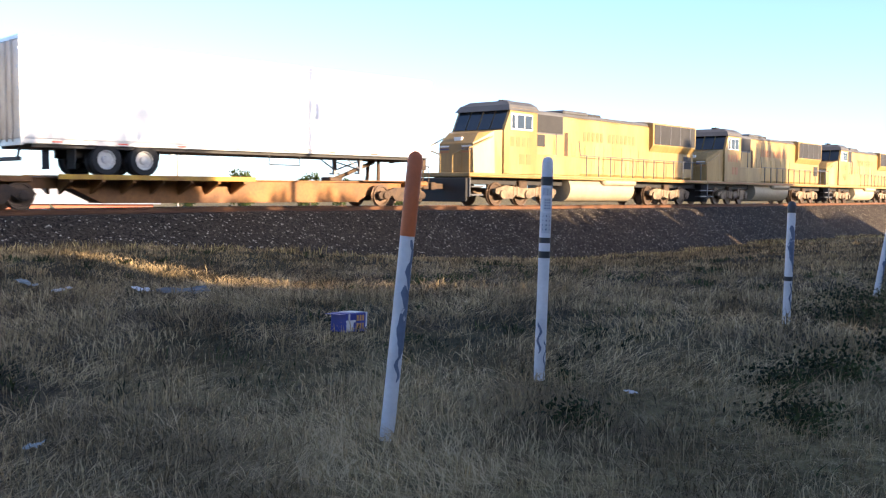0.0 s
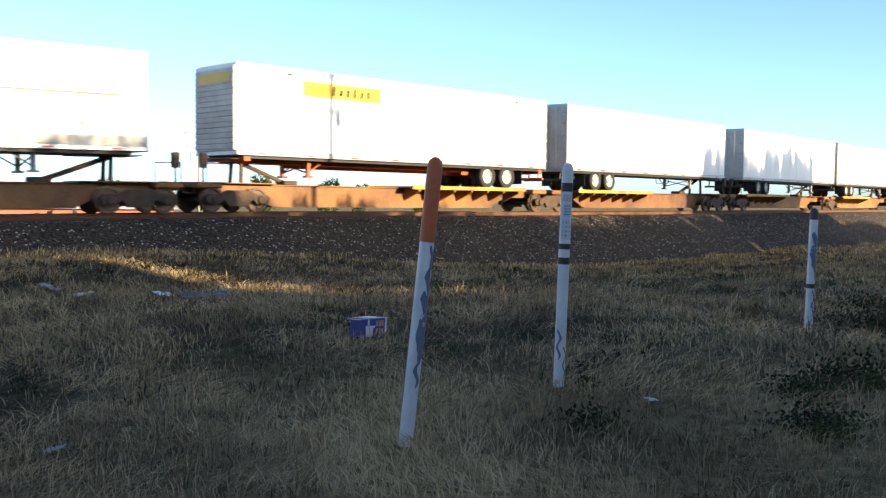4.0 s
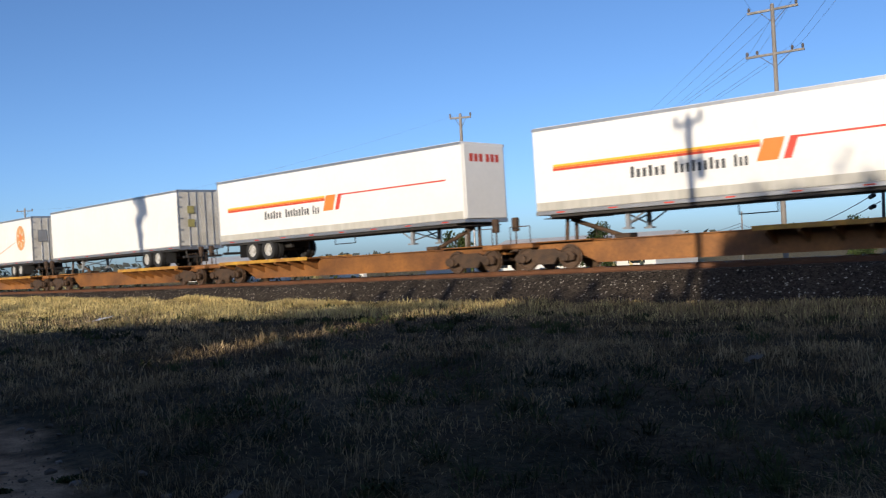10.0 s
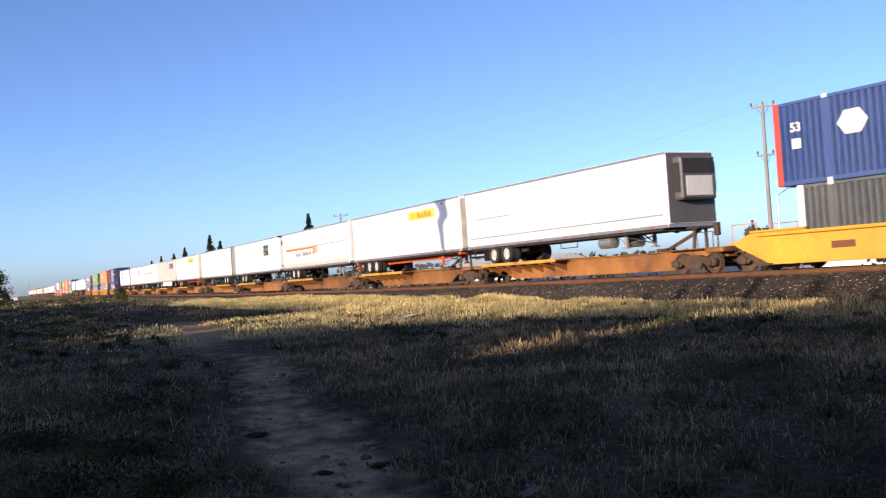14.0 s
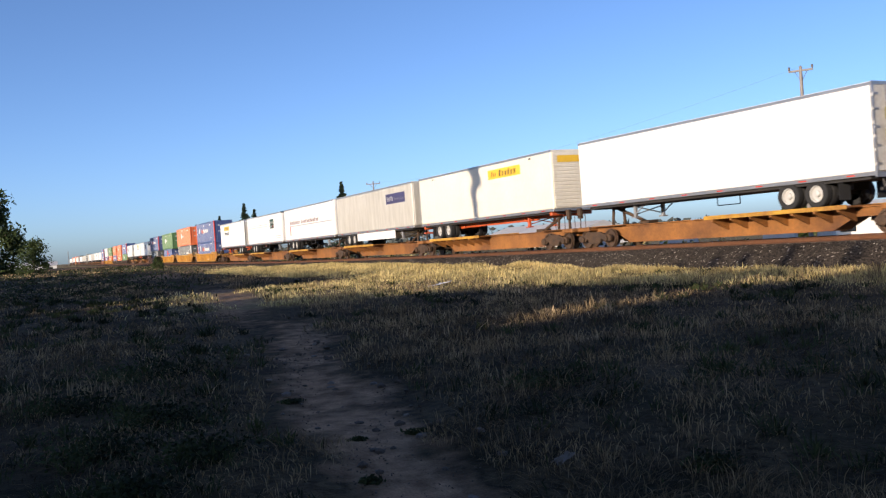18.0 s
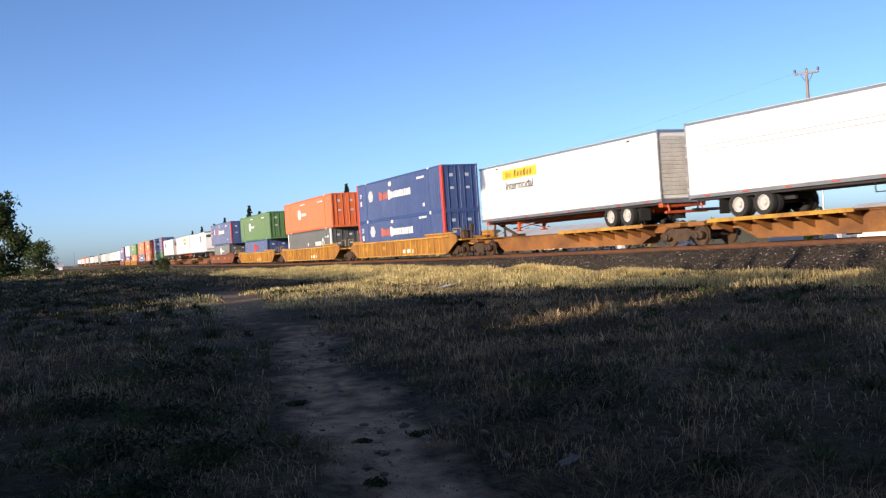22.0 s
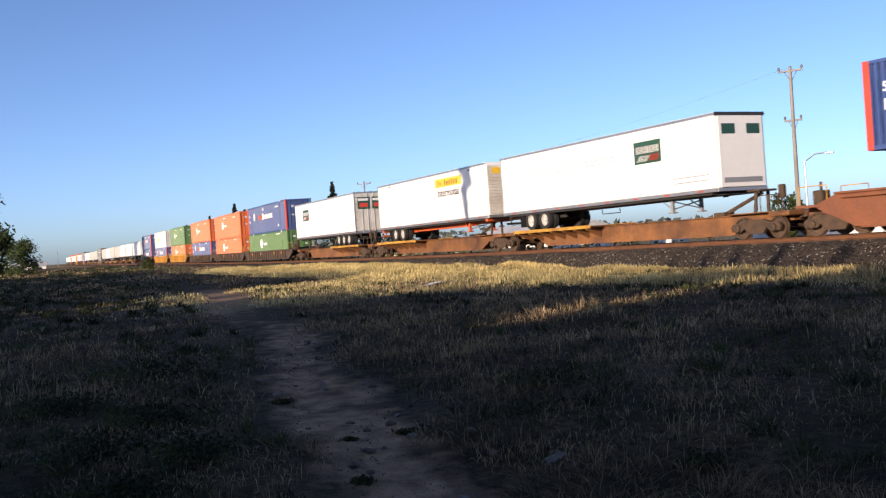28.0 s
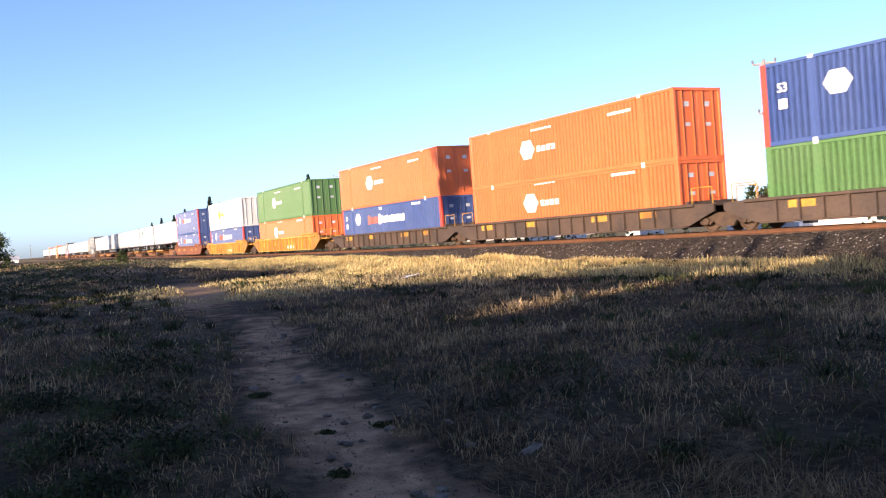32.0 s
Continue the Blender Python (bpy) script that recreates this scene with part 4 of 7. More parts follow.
def cross_logo(at, z=3.45):
    return [("logo_panel", at, at + 1.75, z, z + 0.95, M_GMARK), ("logo_bar", at + 0.12, at + 1.63, z + 0.44, z + 0.74, M_WMARK), ("logo_bar", at + 0.12, at + 0.8, z + 0.10, z + 0.34, M_WMARK, 0.25), ("logo_bar", at + 0.95, at + 1.55, z + 0.10, z + 0.36, M_RED, 0.08)]


def hunt(at, z=4.08):
    return [("sign_panel", at - 0.3, at + 3.3, z, z + 0.52, M_YMARK)] + bars(at + 0.1, at + 0.7, z + 0.12, z + 0.40, 3, M_FADED) + bars(at + 0.95, at + 2.9, z + 0.10, z + 0.44, 6, M_INK, slant=0.05)


def intermodal(ob, L, rear, at, z):
    sgn = 1 if rear < 0 else -1
    x = (at - L / 2) * sgn
    if rear < 0:
        words("Intermodal", 0.66, M_INK, ob, "lettering", pose(x, -1.302, z, 90, 0, 0), "grey printed word")
    else:
        words("Intermodal", 0.66, M_INK, ob, "lettering", pose(x, 1.302, z, 90, 0, 180), "grey printed word")


def reefer(ob, L):
    h = L / 2
    part("nose_sheet", MB().box(h + 0.041, h + 0.05, -1.24, 1.24, 2.1, 4.94, 0.003), M_LGREY, ob, "dark nose sheet")
    u = part("cooling_unit", MB().box(h + 0.04, h + 0.52, -0.95, 0.95, 3.0, 4.75, 0.08), M_LGREY, ob, "dark cooling unit")
    part("grille", MB().box(h + 0.521, h + 0.54, -0.85, 0.85, 4.05, 4.65, 0.01), M_DARKST, u)
    part("side_vent", MB().box(h + 0.1, h + 0.46, -0.965, -0.951, 3.3, 4.5).box(h + 0.1, h + 0.46, 0.951, 0.965, 3.3, 4.5), M_DARKST, u)
    part("unit_panel", MB().box(h + 0.521, h + 0.545, -0.7, 0.7, 3.15, 3.95, 0.01), M_CWHITE, u, "white lower panel")
    part("fuel_tank", MB().lathe(((-0.5, 0.05), (-0.45, 0.26), (0.45, 0.26), (0.5, 0.05)), axis="x", at=(h - 4.6, 0.75, 1.56), n=14).lathe(((-0.5, 0.05), (-0.45, 0.26), (0.45, 0.26), (0.5, 0.05)), axis="x", at=(h - 4.6, -0.75, 1.56), n=14), M_ALU, ob)


def container(L, H, paint, ends=None, posts=True, label="ribbed steel container", doors=1, marks=()):
    """A ribbed container, floor at z = 0; doors: the end (+1 or -1) that has them."""
    ob = thing("shipping_container", label, "container", "containers on the train")
    h, w = L / 2, 1.26
    ends = ends or paint
    body, prof, x = MB(), [], -h + 0.16
    while x < h - 0.30:
        prof += [(x, 0.0), (x + 0.08, 0.0), (x + 0.11, 0.05), (x + 0.22, 0.05)]
        x += 0.25
    prof.append((h - 0.16, 0.0))
    k = len(prof)
    for s in (-1, 1):
        p = [(a, s * (w - d), z) for z in (0.14, H - 0.10) for a, d in prof]
        body.add(p, [(i, i + 1, k + i + 1, k + i) for i in range(k - 1)])
    body.box(-h + 0.1, h - 0.1, -w + 0.05, w - 0.05, 0.10, H - 0.02)
    part("ribbed_shell", body, paint, ob)
    rail = MB()
    for s in (-1, 1):
        rail.box(-h, h, min(s * (w - 0.06), s * (w + 0.015)), max(s * (w - 0.06), s * (w + 0.015)), 0, 0.16, 0.01)
        rail.box(-h, h, min(s * (w - 0.06), s * (w + 0.012)), max(s * (w - 0.06), s * (w + 0.012)), H - 0.11, H, 0.01)
    part("side_rails", rail, paint, ob)
    for e in (-1, 1):
        fr = MB()
        for s in (-1, 1):
            part("corner_post", MB().box(min(e * h, e * (h - 0.24)), max(e * h, e * (h - 0.24)), min(s * (w - 0.12), s * (w + 0.018)), max(s * (w - 0.12), s * (w + 0.018)), 0, H + 0.006, 0.01), ends if s < 0 else paint, ob)
        fr.box(min(e * h, e * (h - 0.1)), max(e * h, e * (h - 0.1)), -w + 0.1, w - 0.1, 0, 0.16).box(min(e * h, e * (h - 0.1)), max(e * h, e * (h - 0.1)), -w + 0.1, w - 0.1, H - 0.12, H)
        part("end_frame", fr, paint, ob)
        if e == doors:
            for s in (-1, 1):
                d = part("door", MB().box(min(e * (h - 0.06), e * (h - 0.10)), max(e * (h - 0.06), e * (h - 0.10)), min(s * 0.01, s * 1.14), max(s * 0.01, s * 1.14), 0.16, H - 0.12, 0.008), paint, ob)
                for y in (0.28, 0.82):
                    part("lock_rod", MB().tube((e * (h - 0.025), s * y, 0.06), (e * (h - 0.025), s * y, H - 0.05), 0.022, 6), paint, d)
                part("door_mark", MB().box(min(e * (h - 0.06), e * (h - 0.054)), max(e * (h - 0.06), e * (h - 0.054)), s * 0.55 - 0.15, s * 0.55 + 0.11, H * 0.74, H * 0.81).box(min(e * (h - 0.06), e * (h - 0.054)), max(e * (h - 0.06), e * (h - 0.054)), s * 0.55 - 0.13, s * 0.55 + 0.13, H * 0.47, H * 0.52), M_DECAL, d)
        else:
            rib = MB()
            for y in rows_of(-1.1, 1.1, 0.28):
                rib.box(min(e * (h - 0.04), e * (h - 0.10)), max(e * (h - 0.04), e * (h - 0.10)), y - 0.07, y + 0.07, 0.16, H - 0.12)
            part("end_wall", rib, paint, ob)
    if posts:
        for e in (-1, 1):
            pm = MB()
            for s in (-1, 1):
                pm.box(e * 6.0 - 0.09, e * 6.0 + 0.09, min(s * (w - 0.05), s * (w + 0.016)), max(s * (w - 0.05), s * (w + 0.016)), 0, H + 0.02)
            part("lifting_post", pm, paint, ob)
            cm = MB()
            for s in (-1, 1):
                for z in (0.0, H - 0.10):
                    cm.box(e * 6.0 - 0.1, e * 6.0 + 0.1, min(s * (w - 0.1), s * (w + 0.022)), max(s * (w - 0.1), s * (w + 0.022)), z, z + 0.125, 0.01)
            part("corner_casting", cm, M_WMARK if e else M_GRIME, ob)
    for name, u0, u1, z0, z1, material, *more in marks:
        letters = more[1] if len(more) > 1 else 1
        mb, step = MB(), (u1 - u0) / letters
        for i in range(letters):
            a, b = u0 + i * step - h, u0 + (i + (0.76 if letters > 1 else 1)) * step - h
            zt = z0 + (z1 - z0) * (1.0 if letters == 1 else (1.0, 0.92, 1.0, 0.95)[i % 4])
            mb.plate(((a, z0), (b, z0), (b, zt), (a, zt)), -w - 0.006, -w - 0.002)
        mk = part(name, mb, material, ob)
        if letters > 1:
            mk["kind"] = "stuff"
    return ob


def hex_part(ob, L, u, z, r, material, w=1.26):
    x = u - L / 2
    part("hex_logo", MB().plate([(x + 1.3 * r * math.cos(a * 1.0472), z + 1.05 * r * math.sin(a * 1.0472)) for a in range(6)], -w - 0.006, -w - 0.002), material, ob)


def stack_blue(H=2.9):
    m = [("capital", 4.85, 5.22, 1.42, 2.04, M_CORAL)] + bars(5.28, 6.62, 1.46, 1.93, 4, M_CORAL) + [("capital", 6.68, 7.12, 1.38, 2.06, M_WMARK)] + bars(7.2, 11.0, 1.46, 1.92, 9, M_WMARK) + bars(12.1, 13.4, 2.35, 2.5, 8, M_WMARK) + [("code_patch", 6.9, 7.35, 2.32, 2.62, M_WMARK), ("code_patch", 12.9, 13.2, 0.5, 0.72, M_WMARK), ("code_patch", 0.7, 1.05, 1.25, 1.6, M_WMARK)]
    ob = container(16.15, H, M_CBLUE, M_RED, True, "blue ribbed 53-foot container with red end posts", 1, m)
    hex_part(ob, 16.15, 3.05, 1.85, 0.44, M_DECAL)
    words("53", 0.44, M_WMARK, ob, "number", pose(0.88 - 8.075, -1.268, 1.85, 90, 0, 0), "white number")
    return ob


def stack_plain(paint, label, H=2.9, L=16.15, logo=M_WMARK):
    m = bars(6.4, 8.0, 1.42, 1.70, 4, logo) + bars(L - 4.2, L - 2.6, 2.35, 2.48, 8, M_WMARK) + bars(L * 0.37, L * 0.48, 2.45, 2.55, 6, M_WMARK)
    ob = container(L, H, paint, None, L > 13, label, 1, m)
    hex_part(ob, L, 5.55, 1.6, 0.5, logo)
    return ob


def stack_grey(H=2.6):
    m = bars(9.7, 11.6, 1.2, 1.58, 5, M_WMARK) + bars(12.9, 14.0, 1.85, 2.0, 7, M_WMARK)
    ob = container(14.63, H, M_CGREY, M_WMARK, True, "dark grey ribbed 48-foot container", 1, m)
    x = 12.15 - 7.315
    for r, mt, y in ((0.5, M_WMARK, -1.262), (0.27, M_CGREY, -1.265)):
        part("diamond_logo", MB().plate(((x - r, 1.4), (x, 1.4 - r), (x + r, 1.4), (x, 1.4 + r)), y - 0.004, y), mt, ob)
    part("diamond_logo", MB().plate(((-0.2, 1.4), (0, 1.2), (0.2, 1.4), (0, 1.6)), -1.266, -1.262), M_WMARK, ob)
    return ob


def well_car(a, b, paint, own_front, own_rear, ribs, label):
    """A well car unit from x = a to b with a 16.4 m well."""
    ob = thing("well_car", label, "railcar", "well cars of the train")
    lo, hi = -8.4, 8.4
    for s in (-1, 1):
        if paint is M_DKCAR:
            rim = ((lo - 1.6, 0.80), (lo - 0.2, 0.28), (hi + 0.2, 0.28), (hi + 1.6, 0.80), (hi + 1.6, 1.08), (hi + 0.4, 1.12), (lo - 0.4, 1.12), (lo - 1.6, 1.08))
        else:
            rim = ((lo - 1.6, 0.95), (lo - 0.2, 0.28), (hi + 0.2, 0.28), (hi + 1.6, 0.95), (hi + 1.6, 1.30), (hi + 0.9, 1.50), (hi - 3.0, 1.50), (hi - 3.15, 1.30), (lo + 1.6, 1.30), (lo + 1.3, 1.42), (lo - 0.8, 1.42), (lo - 1.6, 1.12))
        # ribbed yellow cars get the darker panel, with rib shade in its colour
        part("side_sill", MB().plate(rim, min(s * 1.34, s * 1.42), max(s * 1.34, s * 1.42)), M_YPANEL if paint is M_YRIB else paint, ob)
        chord = 1.02 if paint is M_DKCAR else 1.24
        part("top_chord", MB().box(lo - 0.6, hi + 0.6, min(s * 1.31, s * 1.55), max(s * 1.31, s * 1.55), chord, chord + 0.12, 0.02), paint, ob)
        if paint is not M_DKCAR:
            part("raised_lip", MB().box(hi - 3.1, hi + 1.0, min(s * 1.31, s * 1.50), max(s * 1.31, s * 1.50), 1.46, 1.55, 0.02), paint, ob)
            part("raised_lip", MB().box(lo - 0.9, lo + 1.4, min(s * 1.31, s * 1.50), max(s * 1.31, s * 1.50), 1.39, 1.47, 0.02), paint, ob)
        part("bottom_chord", MB().box(lo, hi, min(s * 1.25, s * 1.47), max(s * 1.25, s * 1.47), 0.22, 0.30, 0.02), paint, ob)
        if ribs:
            for x in rows_of(lo + 0.3, hi - 0.3, 0.95):
                part("side_rib", MB().box(x - 0.05, x + 0.05, min(s * 1.40, s * 1.53), max(s * 1.40, s * 1.53), 0.30, chord), paint, ob)
        marks = MB()
        spots = ((-5.6, 0.45, 0.66, 0.90), (-2.75, 0.20, 0.56, 1.02), (-2.25, 0.20, 0.56, 1.02), (-1.75, 0.20, 0.56, 1.02), (4.6, 0.22, 0.66, 0.96), (8.3, 0.4, 1.05, 1.22)) if paint is M_YNEW else ((-6.6, 0.55, 0.72, 0.98), (-2.4, 0.55, 0.72, 0.98), (3.0, 0.55, 0.72, 0.98), (6.2, 0.55, 0.72, 0.98))
        for x, half, z0, z1 in spots:
            marks.box(x - half, x + half, min(s * 1.421, s * 1.425), max(s * 1.421, s * 1.425), z0, z1)
        if paint is M_YRIB:
            for k, (a_, b_) in enumerate(((1.2, 1.75), (1.85, 2.4), (2.5, 3.05))):
                part("reporting_mark", MB().box(a_, b_, min(s * 1.4212, s * 1.4245), max(s * 1.4212, s * 1.4245), 0.42, 0.66), M_WMARK, ob, "white painted mark")
        part("stencil_bar", marks, M_STENCIL if paint is M_YNEW else M_YCAR, ob)
    part("well_floor", MB().box(lo, hi, -1.34, 1.34, 0.22, 0.285), paint, ob)
    for e, own in ((1, own_front), (-1, own_rear)):
        x = b if e > 0 else a
        w0 = hi if e > 0 else lo
        part("end_deck", MB().box(min(w0 + e * 0.1, x - e * 0.3), max(w0 + e * 0.1, x - e * 0.3), -1.25, 1.25, 1.0, 1.10, 0.02), paint, ob)
        part("end_sill", MB().box(min(w0 + e * 0.3, x - e * 0.3), max(w0 + e * 0.3, x - e * 0.3), -0.5, 0.5, 0.72, 1.0, 0.03), paint, ob)
        part("bulkhead", MB().box(min(w0, w0 + e * 0.12), max(w0, w0 + e * 0.12), -1.3, 1.3, 0.3, 1.25), paint, ob)
        rl = MB()
        for y in (-1.2, 1.2):
            rl.tube((x - e * 0.5, y, 1.1), (x - e * 0.5, y, 1.75), 0.02, 6).tube((x - e * 1.6, y, 1.1), (x - e * 1.6, y, 1.75), 0.02, 6).tube((x - e * 0.5, y, 1.75), (x - e * 1.6, y, 1.75), 0.02, 6)
        part("hand_rail", rl, M_YCAR, ob)
        if own:
            truck(ob, x - e * 1.75)
            coupler(ob, x - e * 0.3, e)
            part("brake_gear", MB().box(x - e * 1.0 - 0.2, x - e * 1.0 + 0.2, -0.9, -0.4, 1.1, 1.6, 0.04).tube((x - e * 1.0, -0.65, 1.6), (x - e * 1.0, -0.65, 1.9), 0.05), M_GRIME, ob)
        elif e < 0:
            truck(ob, x)
    return ob


# front end of each load at the clip's start, in metres along the track; kind; side of the trailer's tail (-1 back, +1 front)
LOADS = (
    (16.9, "plain", -1), (-0.85, "plain", -1), (-17.6, "plain", -1), (-36.3, "plain", -1), (-54.1, "hunt_red", 1), (-73.3, "market", -1), (-91.5, "market", -1),
    (-111.9, "market", 1), (-131.1, "hunt_inter_red", -1), (-149.3, "clipper", 1), (-166.9, "hunt_cream", 1), (-184.0, "market", 1), (-201.2, "market", 1), (-220.7, "market", -1),
    (-240.7, "plain", 1), (-260.1, "round", 1), (-281.7, "stack:blue/grey:new", 0), (-303.3, "reefer_grey", -1), (-320.3, "hunt_red", -1), (-337.5, "market", -1), (-355.2, "cross", -1),
    (-373.3, "plain", 1), (-391.9, "hunt_cream", -1), (-409.4, "parcel", -1), (-426.5, "xp", -1), (-444.1, "cross", -1), (-462.0, "hunt_inter_red", 1),
    (-483.4, "stack:blue/blue:rib", 0), (-506.4, "stack:orange/grey:rib", 0), (-529.4, "stack:green/sblue:rib", 0), (-552.4, "stack:blue/greyw:brown", 0),
    (-575.1, "cross", -1), (-593.0, "hunt_inter_red", -1), (-614.3, "cross", 1), (-633.9, "stack:blue/green:dark", 0), (-654.4, "stack:orange/orange:dark", 0), (-674.4, "stack:orange/blue:dark", 0),
    (-697.5, "stack:green/orange:yel", 0), (-720.2, "stack:white/blue:yel", 0), (-743.4, "stack:blue/blue:brown", 0), (-765.0, "plain", -1), (-782.6, "cross", 1), (-800.3, "plain", 1), (-818.4, "greyplain", -1),
    (-837.0, "greyplain", 1), (-855.0, "plain", -1), (-873.5, "greyplain", 1), (-893.0, "stack:grey2/greyw:dark", 0), (-916.0, "greyplain", -1), (-934.0, "greyplain", 1), (-952.0, "greyplain", -1), (-970.5, "plain", 1), (-990.0, "plain", -1),
    (-1010.0, "stack:grey2/blue:brown", 0), (-1033.0, "greyplain", -1), (-1051.0, "plain", 1), (-1069.0, "greyplain", -1), (-1088.0, "stack:orange/orange:yel", 0), (-1111.0, "plain", 1), (-1129.0, "greyplain", -1), (-1147.0, "plain", 1), (-1166.0, "stack:orange/blue:dark", 0), (-1189.0, "plain", 1), (-1207.0, "greyplain", -1), (-1225.0, "plain", 1), (-1243.0, "plain", -1))


def far_trailer(paint):
    """A trailer on its flatcar as it shows far down the line; grey paint imitates haze over it."""
    ob = thing("road_trailer", "white van trailer far down the line", "trailer", "road trailers on the train")
    part("box", MB().box(-8.07, 8.07, -1.295, 1.295, 1.92, 5.0, 0.05), paint, ob)
    part("running_gear", MB().box(-6.4, -3.6, -1.2, 1.2, 1.02, 1.9, 0.1), M_TYRE, ob)
    part("landing_leg", MB().box(4.5, 4.7, -0.9, 0.9, 1.25, 1.9), M_GREYMARK, ob)
    return ob


def far_flat(a, b):
    ob = thing("spine_car", "rust-brown spine flatcar far down the line", "railcar", "spine cars of the train")
    part("centre_beam", MB().box(a + 0.3, b - 0.3, -0.45, 0.45, 0.3, 0.95, 0.05), M_BEAM, ob)
    part("wheel_platform", MB().box(a + 2.5, a + 9.0, -1.3, 1.3, 0.955, 1.015), M_BEAM, ob)
    part("truck", MB().box(a - 1.2, a + 1.2, -1.1, 1.1, 0.1, 0.75, 0.1), M_GRIME, ob)
    return ob


def make_trailer(kind, rear):
    L = 14.63 if kind == "plain48" else 16.15
    if kind in ("plain", "plain48"):
        ob = trailer(L, M_WHITE, rear, label="plain white van trailer riding on a spine car")
        part("door_placard", MB().box(-L / 2 - 0.085, -L / 2 - 0.078, 0.40, 0.80, 3.75, 4.15), M_DULLY, ob, "yellowish placard on a door")
        part("door_placard", MB().box(-L / 2 - 0.085, -L / 2 - 0.078, 0.40, 0.80, 3.05, 3.45), M_DULLY, ob, "yellowish placard on a door")
    elif kind == "greyplain":
        ob = trailer(L, M_GREYT, rear, label="plain grey van trailer riding on a spine car")
    elif kind == "market":
        ob = trailer(L, M_WHITE, rear, label="white van trailer with orange and red stripes")
        livery(ob, L, rear, market(L) + [("scuff_band", 0.05, L - 0.05, 2.07, 2.36, M_GREYT)])
        for q in (-1, 1):
            part("door_emblem", MB().box(-L / 2 - 0.085, -L / 2 - 0.078, min(q * 0.12, q * 1.0), max(q * 0.12, q * 1.0), 3.05, 3.65), M_FADED, ob, "orange-red emblem on a door")
        nose_mark = MB()
        for k in range(3):
            nose_mark.box(L / 2 + 0.041, L / 2 + 0.045, 0.1 + k * 0.28, 0.30 + k * 0.28, 4.25, 4.55).box(L / 2 + 0.041, L / 2 + 0.045, -0.30 - k * 0.28, -0.1 - k * 0.28, 4.25, 4.55)
        part("nose_emblem", nose_mark, M_RED, ob, "red emblem on the nose")["kind"] = "stuff"
    elif kind.startswith("hunt"):
        cream = "cream" in kind
        inter = "inter" in kind
        ob = trailer(L, M_CREAM if cream else M_WHITE, rear, tail="slats", chassis=M_ORCH, ribs=cream, label=("cream" if cream else "white") + " container on an orange-red chassis with yellow sign")
        at = 9.8 if rear < 0 else 3.0
        livery(ob, L, rear, hunt(at) + [("corner_vent", 2.0, 2.25, 4.72, 4.80, M_BMARK), ("corner_vent", 14.0, 14.25, 4.72, 4.80, M_BMARK)])
        rim = [(L / 2 + 0.02, 2.1), (L / 2 + 0.02, 4.85)]
        for i in range(14, -1, -1):
            z = 2.12 + i * 0.18
            rim += [(L / 2 + 0.045, z + 0.178), (L / 2 + 0.07, z + 0.15), (L / 2 + 0.07, z + 0.03), (L / 2 + 0.045, z)]
        part("ribbed_front", MB().plate(rim, -1.2, 1.2), M_CREAM if cream else M_ENDW, ob)
        part("front_sign", MB().box(L / 2 + 0.071, L / 2 + 0.078, -0.95, 0.95, 4.36, 4.70), M_YMARK, ob, "yellow sign on the front wall")
        if inter:
            intermodal(ob, L, rear, at + 1.45, 3.52)
    elif kind == "clipper":
        ob = trailer(L, M_WHITE, rear, label="white refrigerated trailer with red lettering bars")
        reefer(ob, L)
        livery(ob, L, rear, clip_marks(1.0 if rear < 0 else 10.8) + [("flank_band", 0.3, 15.9, 2.42, 2.5, M_GREYMARK)])
    elif kind == "reefer_grey":
        ob = trailer(L, M_WHITE, rear, label="white refrigerated trailer with faint grey lettering bars")
        reefer(ob, L)
        livery(ob, L, rear, bars(1.0, 3.4, 3.7, 4.2, 5, M_PALE) + [("underline", 1.0, 4.4, 3.42, 3.50, M_GREYMARK), ("flank_band", 0.3, 15.9, 2.42, 2.5, M_GREYMARK)])
    elif kind == "round":
        ob = trailer(L, M_WHITE, rear, label="white van trailer with round orange emblem")
        x = (14.1 - L / 2) * (1 if rear < 0 else -1)
        part("round_emblem", MB().plate([(x + 0.92 * 0.84 * math.cos(a * 0.3927), 3.65 + 0.84 * math.sin(a * 0.3927)) for a in range(16)], 1.297, 1.301), M_TAN, ob)
        for a0 in (0.4, 1.45, 2.5):
            c0, s0 = math.cos(a0), math.sin(a0)
            part("emblem_spoke", MB().plate([(x + u * c0 - v * s0, 3.65 + u * s0 + v * c0) for u, v in ((-0.62, -0.05), (0.62, -0.05), (0.62, 0.05), (-0.62, 0.05))], 1.302, 1.305), M_CREAM, ob)
        part("emblem_hub", MB().plate([(x + 0.28 * math.cos(a * 0.524), 3.65 + 0.28 * math.sin(a * 0.524)) for a in range(12)], 1.306, 1.309), M_ORMARK, ob)
        livery(ob, L, rear, [("diagonal_stripe", 8.0, 8.22, 2.3, 3.4, M_TAN, 4.9)])
        part("door_placard", MB().box(-L / 2 - 0.085, -L / 2 - 0.078, 0.35, 0.95, 3.3, 4.1), M_GREYMARK, ob, "grey placard on a door")
    elif kind == "cross":
        ob = trailer(L, M_WHITE, rear, axles=3 if rear > 0 else 2, label="white van trailer with green and red emblem")
        livery(ob, L, rear, cross_logo(11.2 if rear < 0 else 2.4) + [("pinstripe", 0.6, 10.0, 3.95, 3.98, M_GREYMARK), ("pinstripe", 0.6, 10.0, 3.75, 3.78, M_GREYMARK), ("pinstripe", 13.6, 15.7, 2.6, 2.64, M_GREYMARK), ("pinstripe", 13.6, 15.7, 2.4, 2.44, M_GREYMARK)])
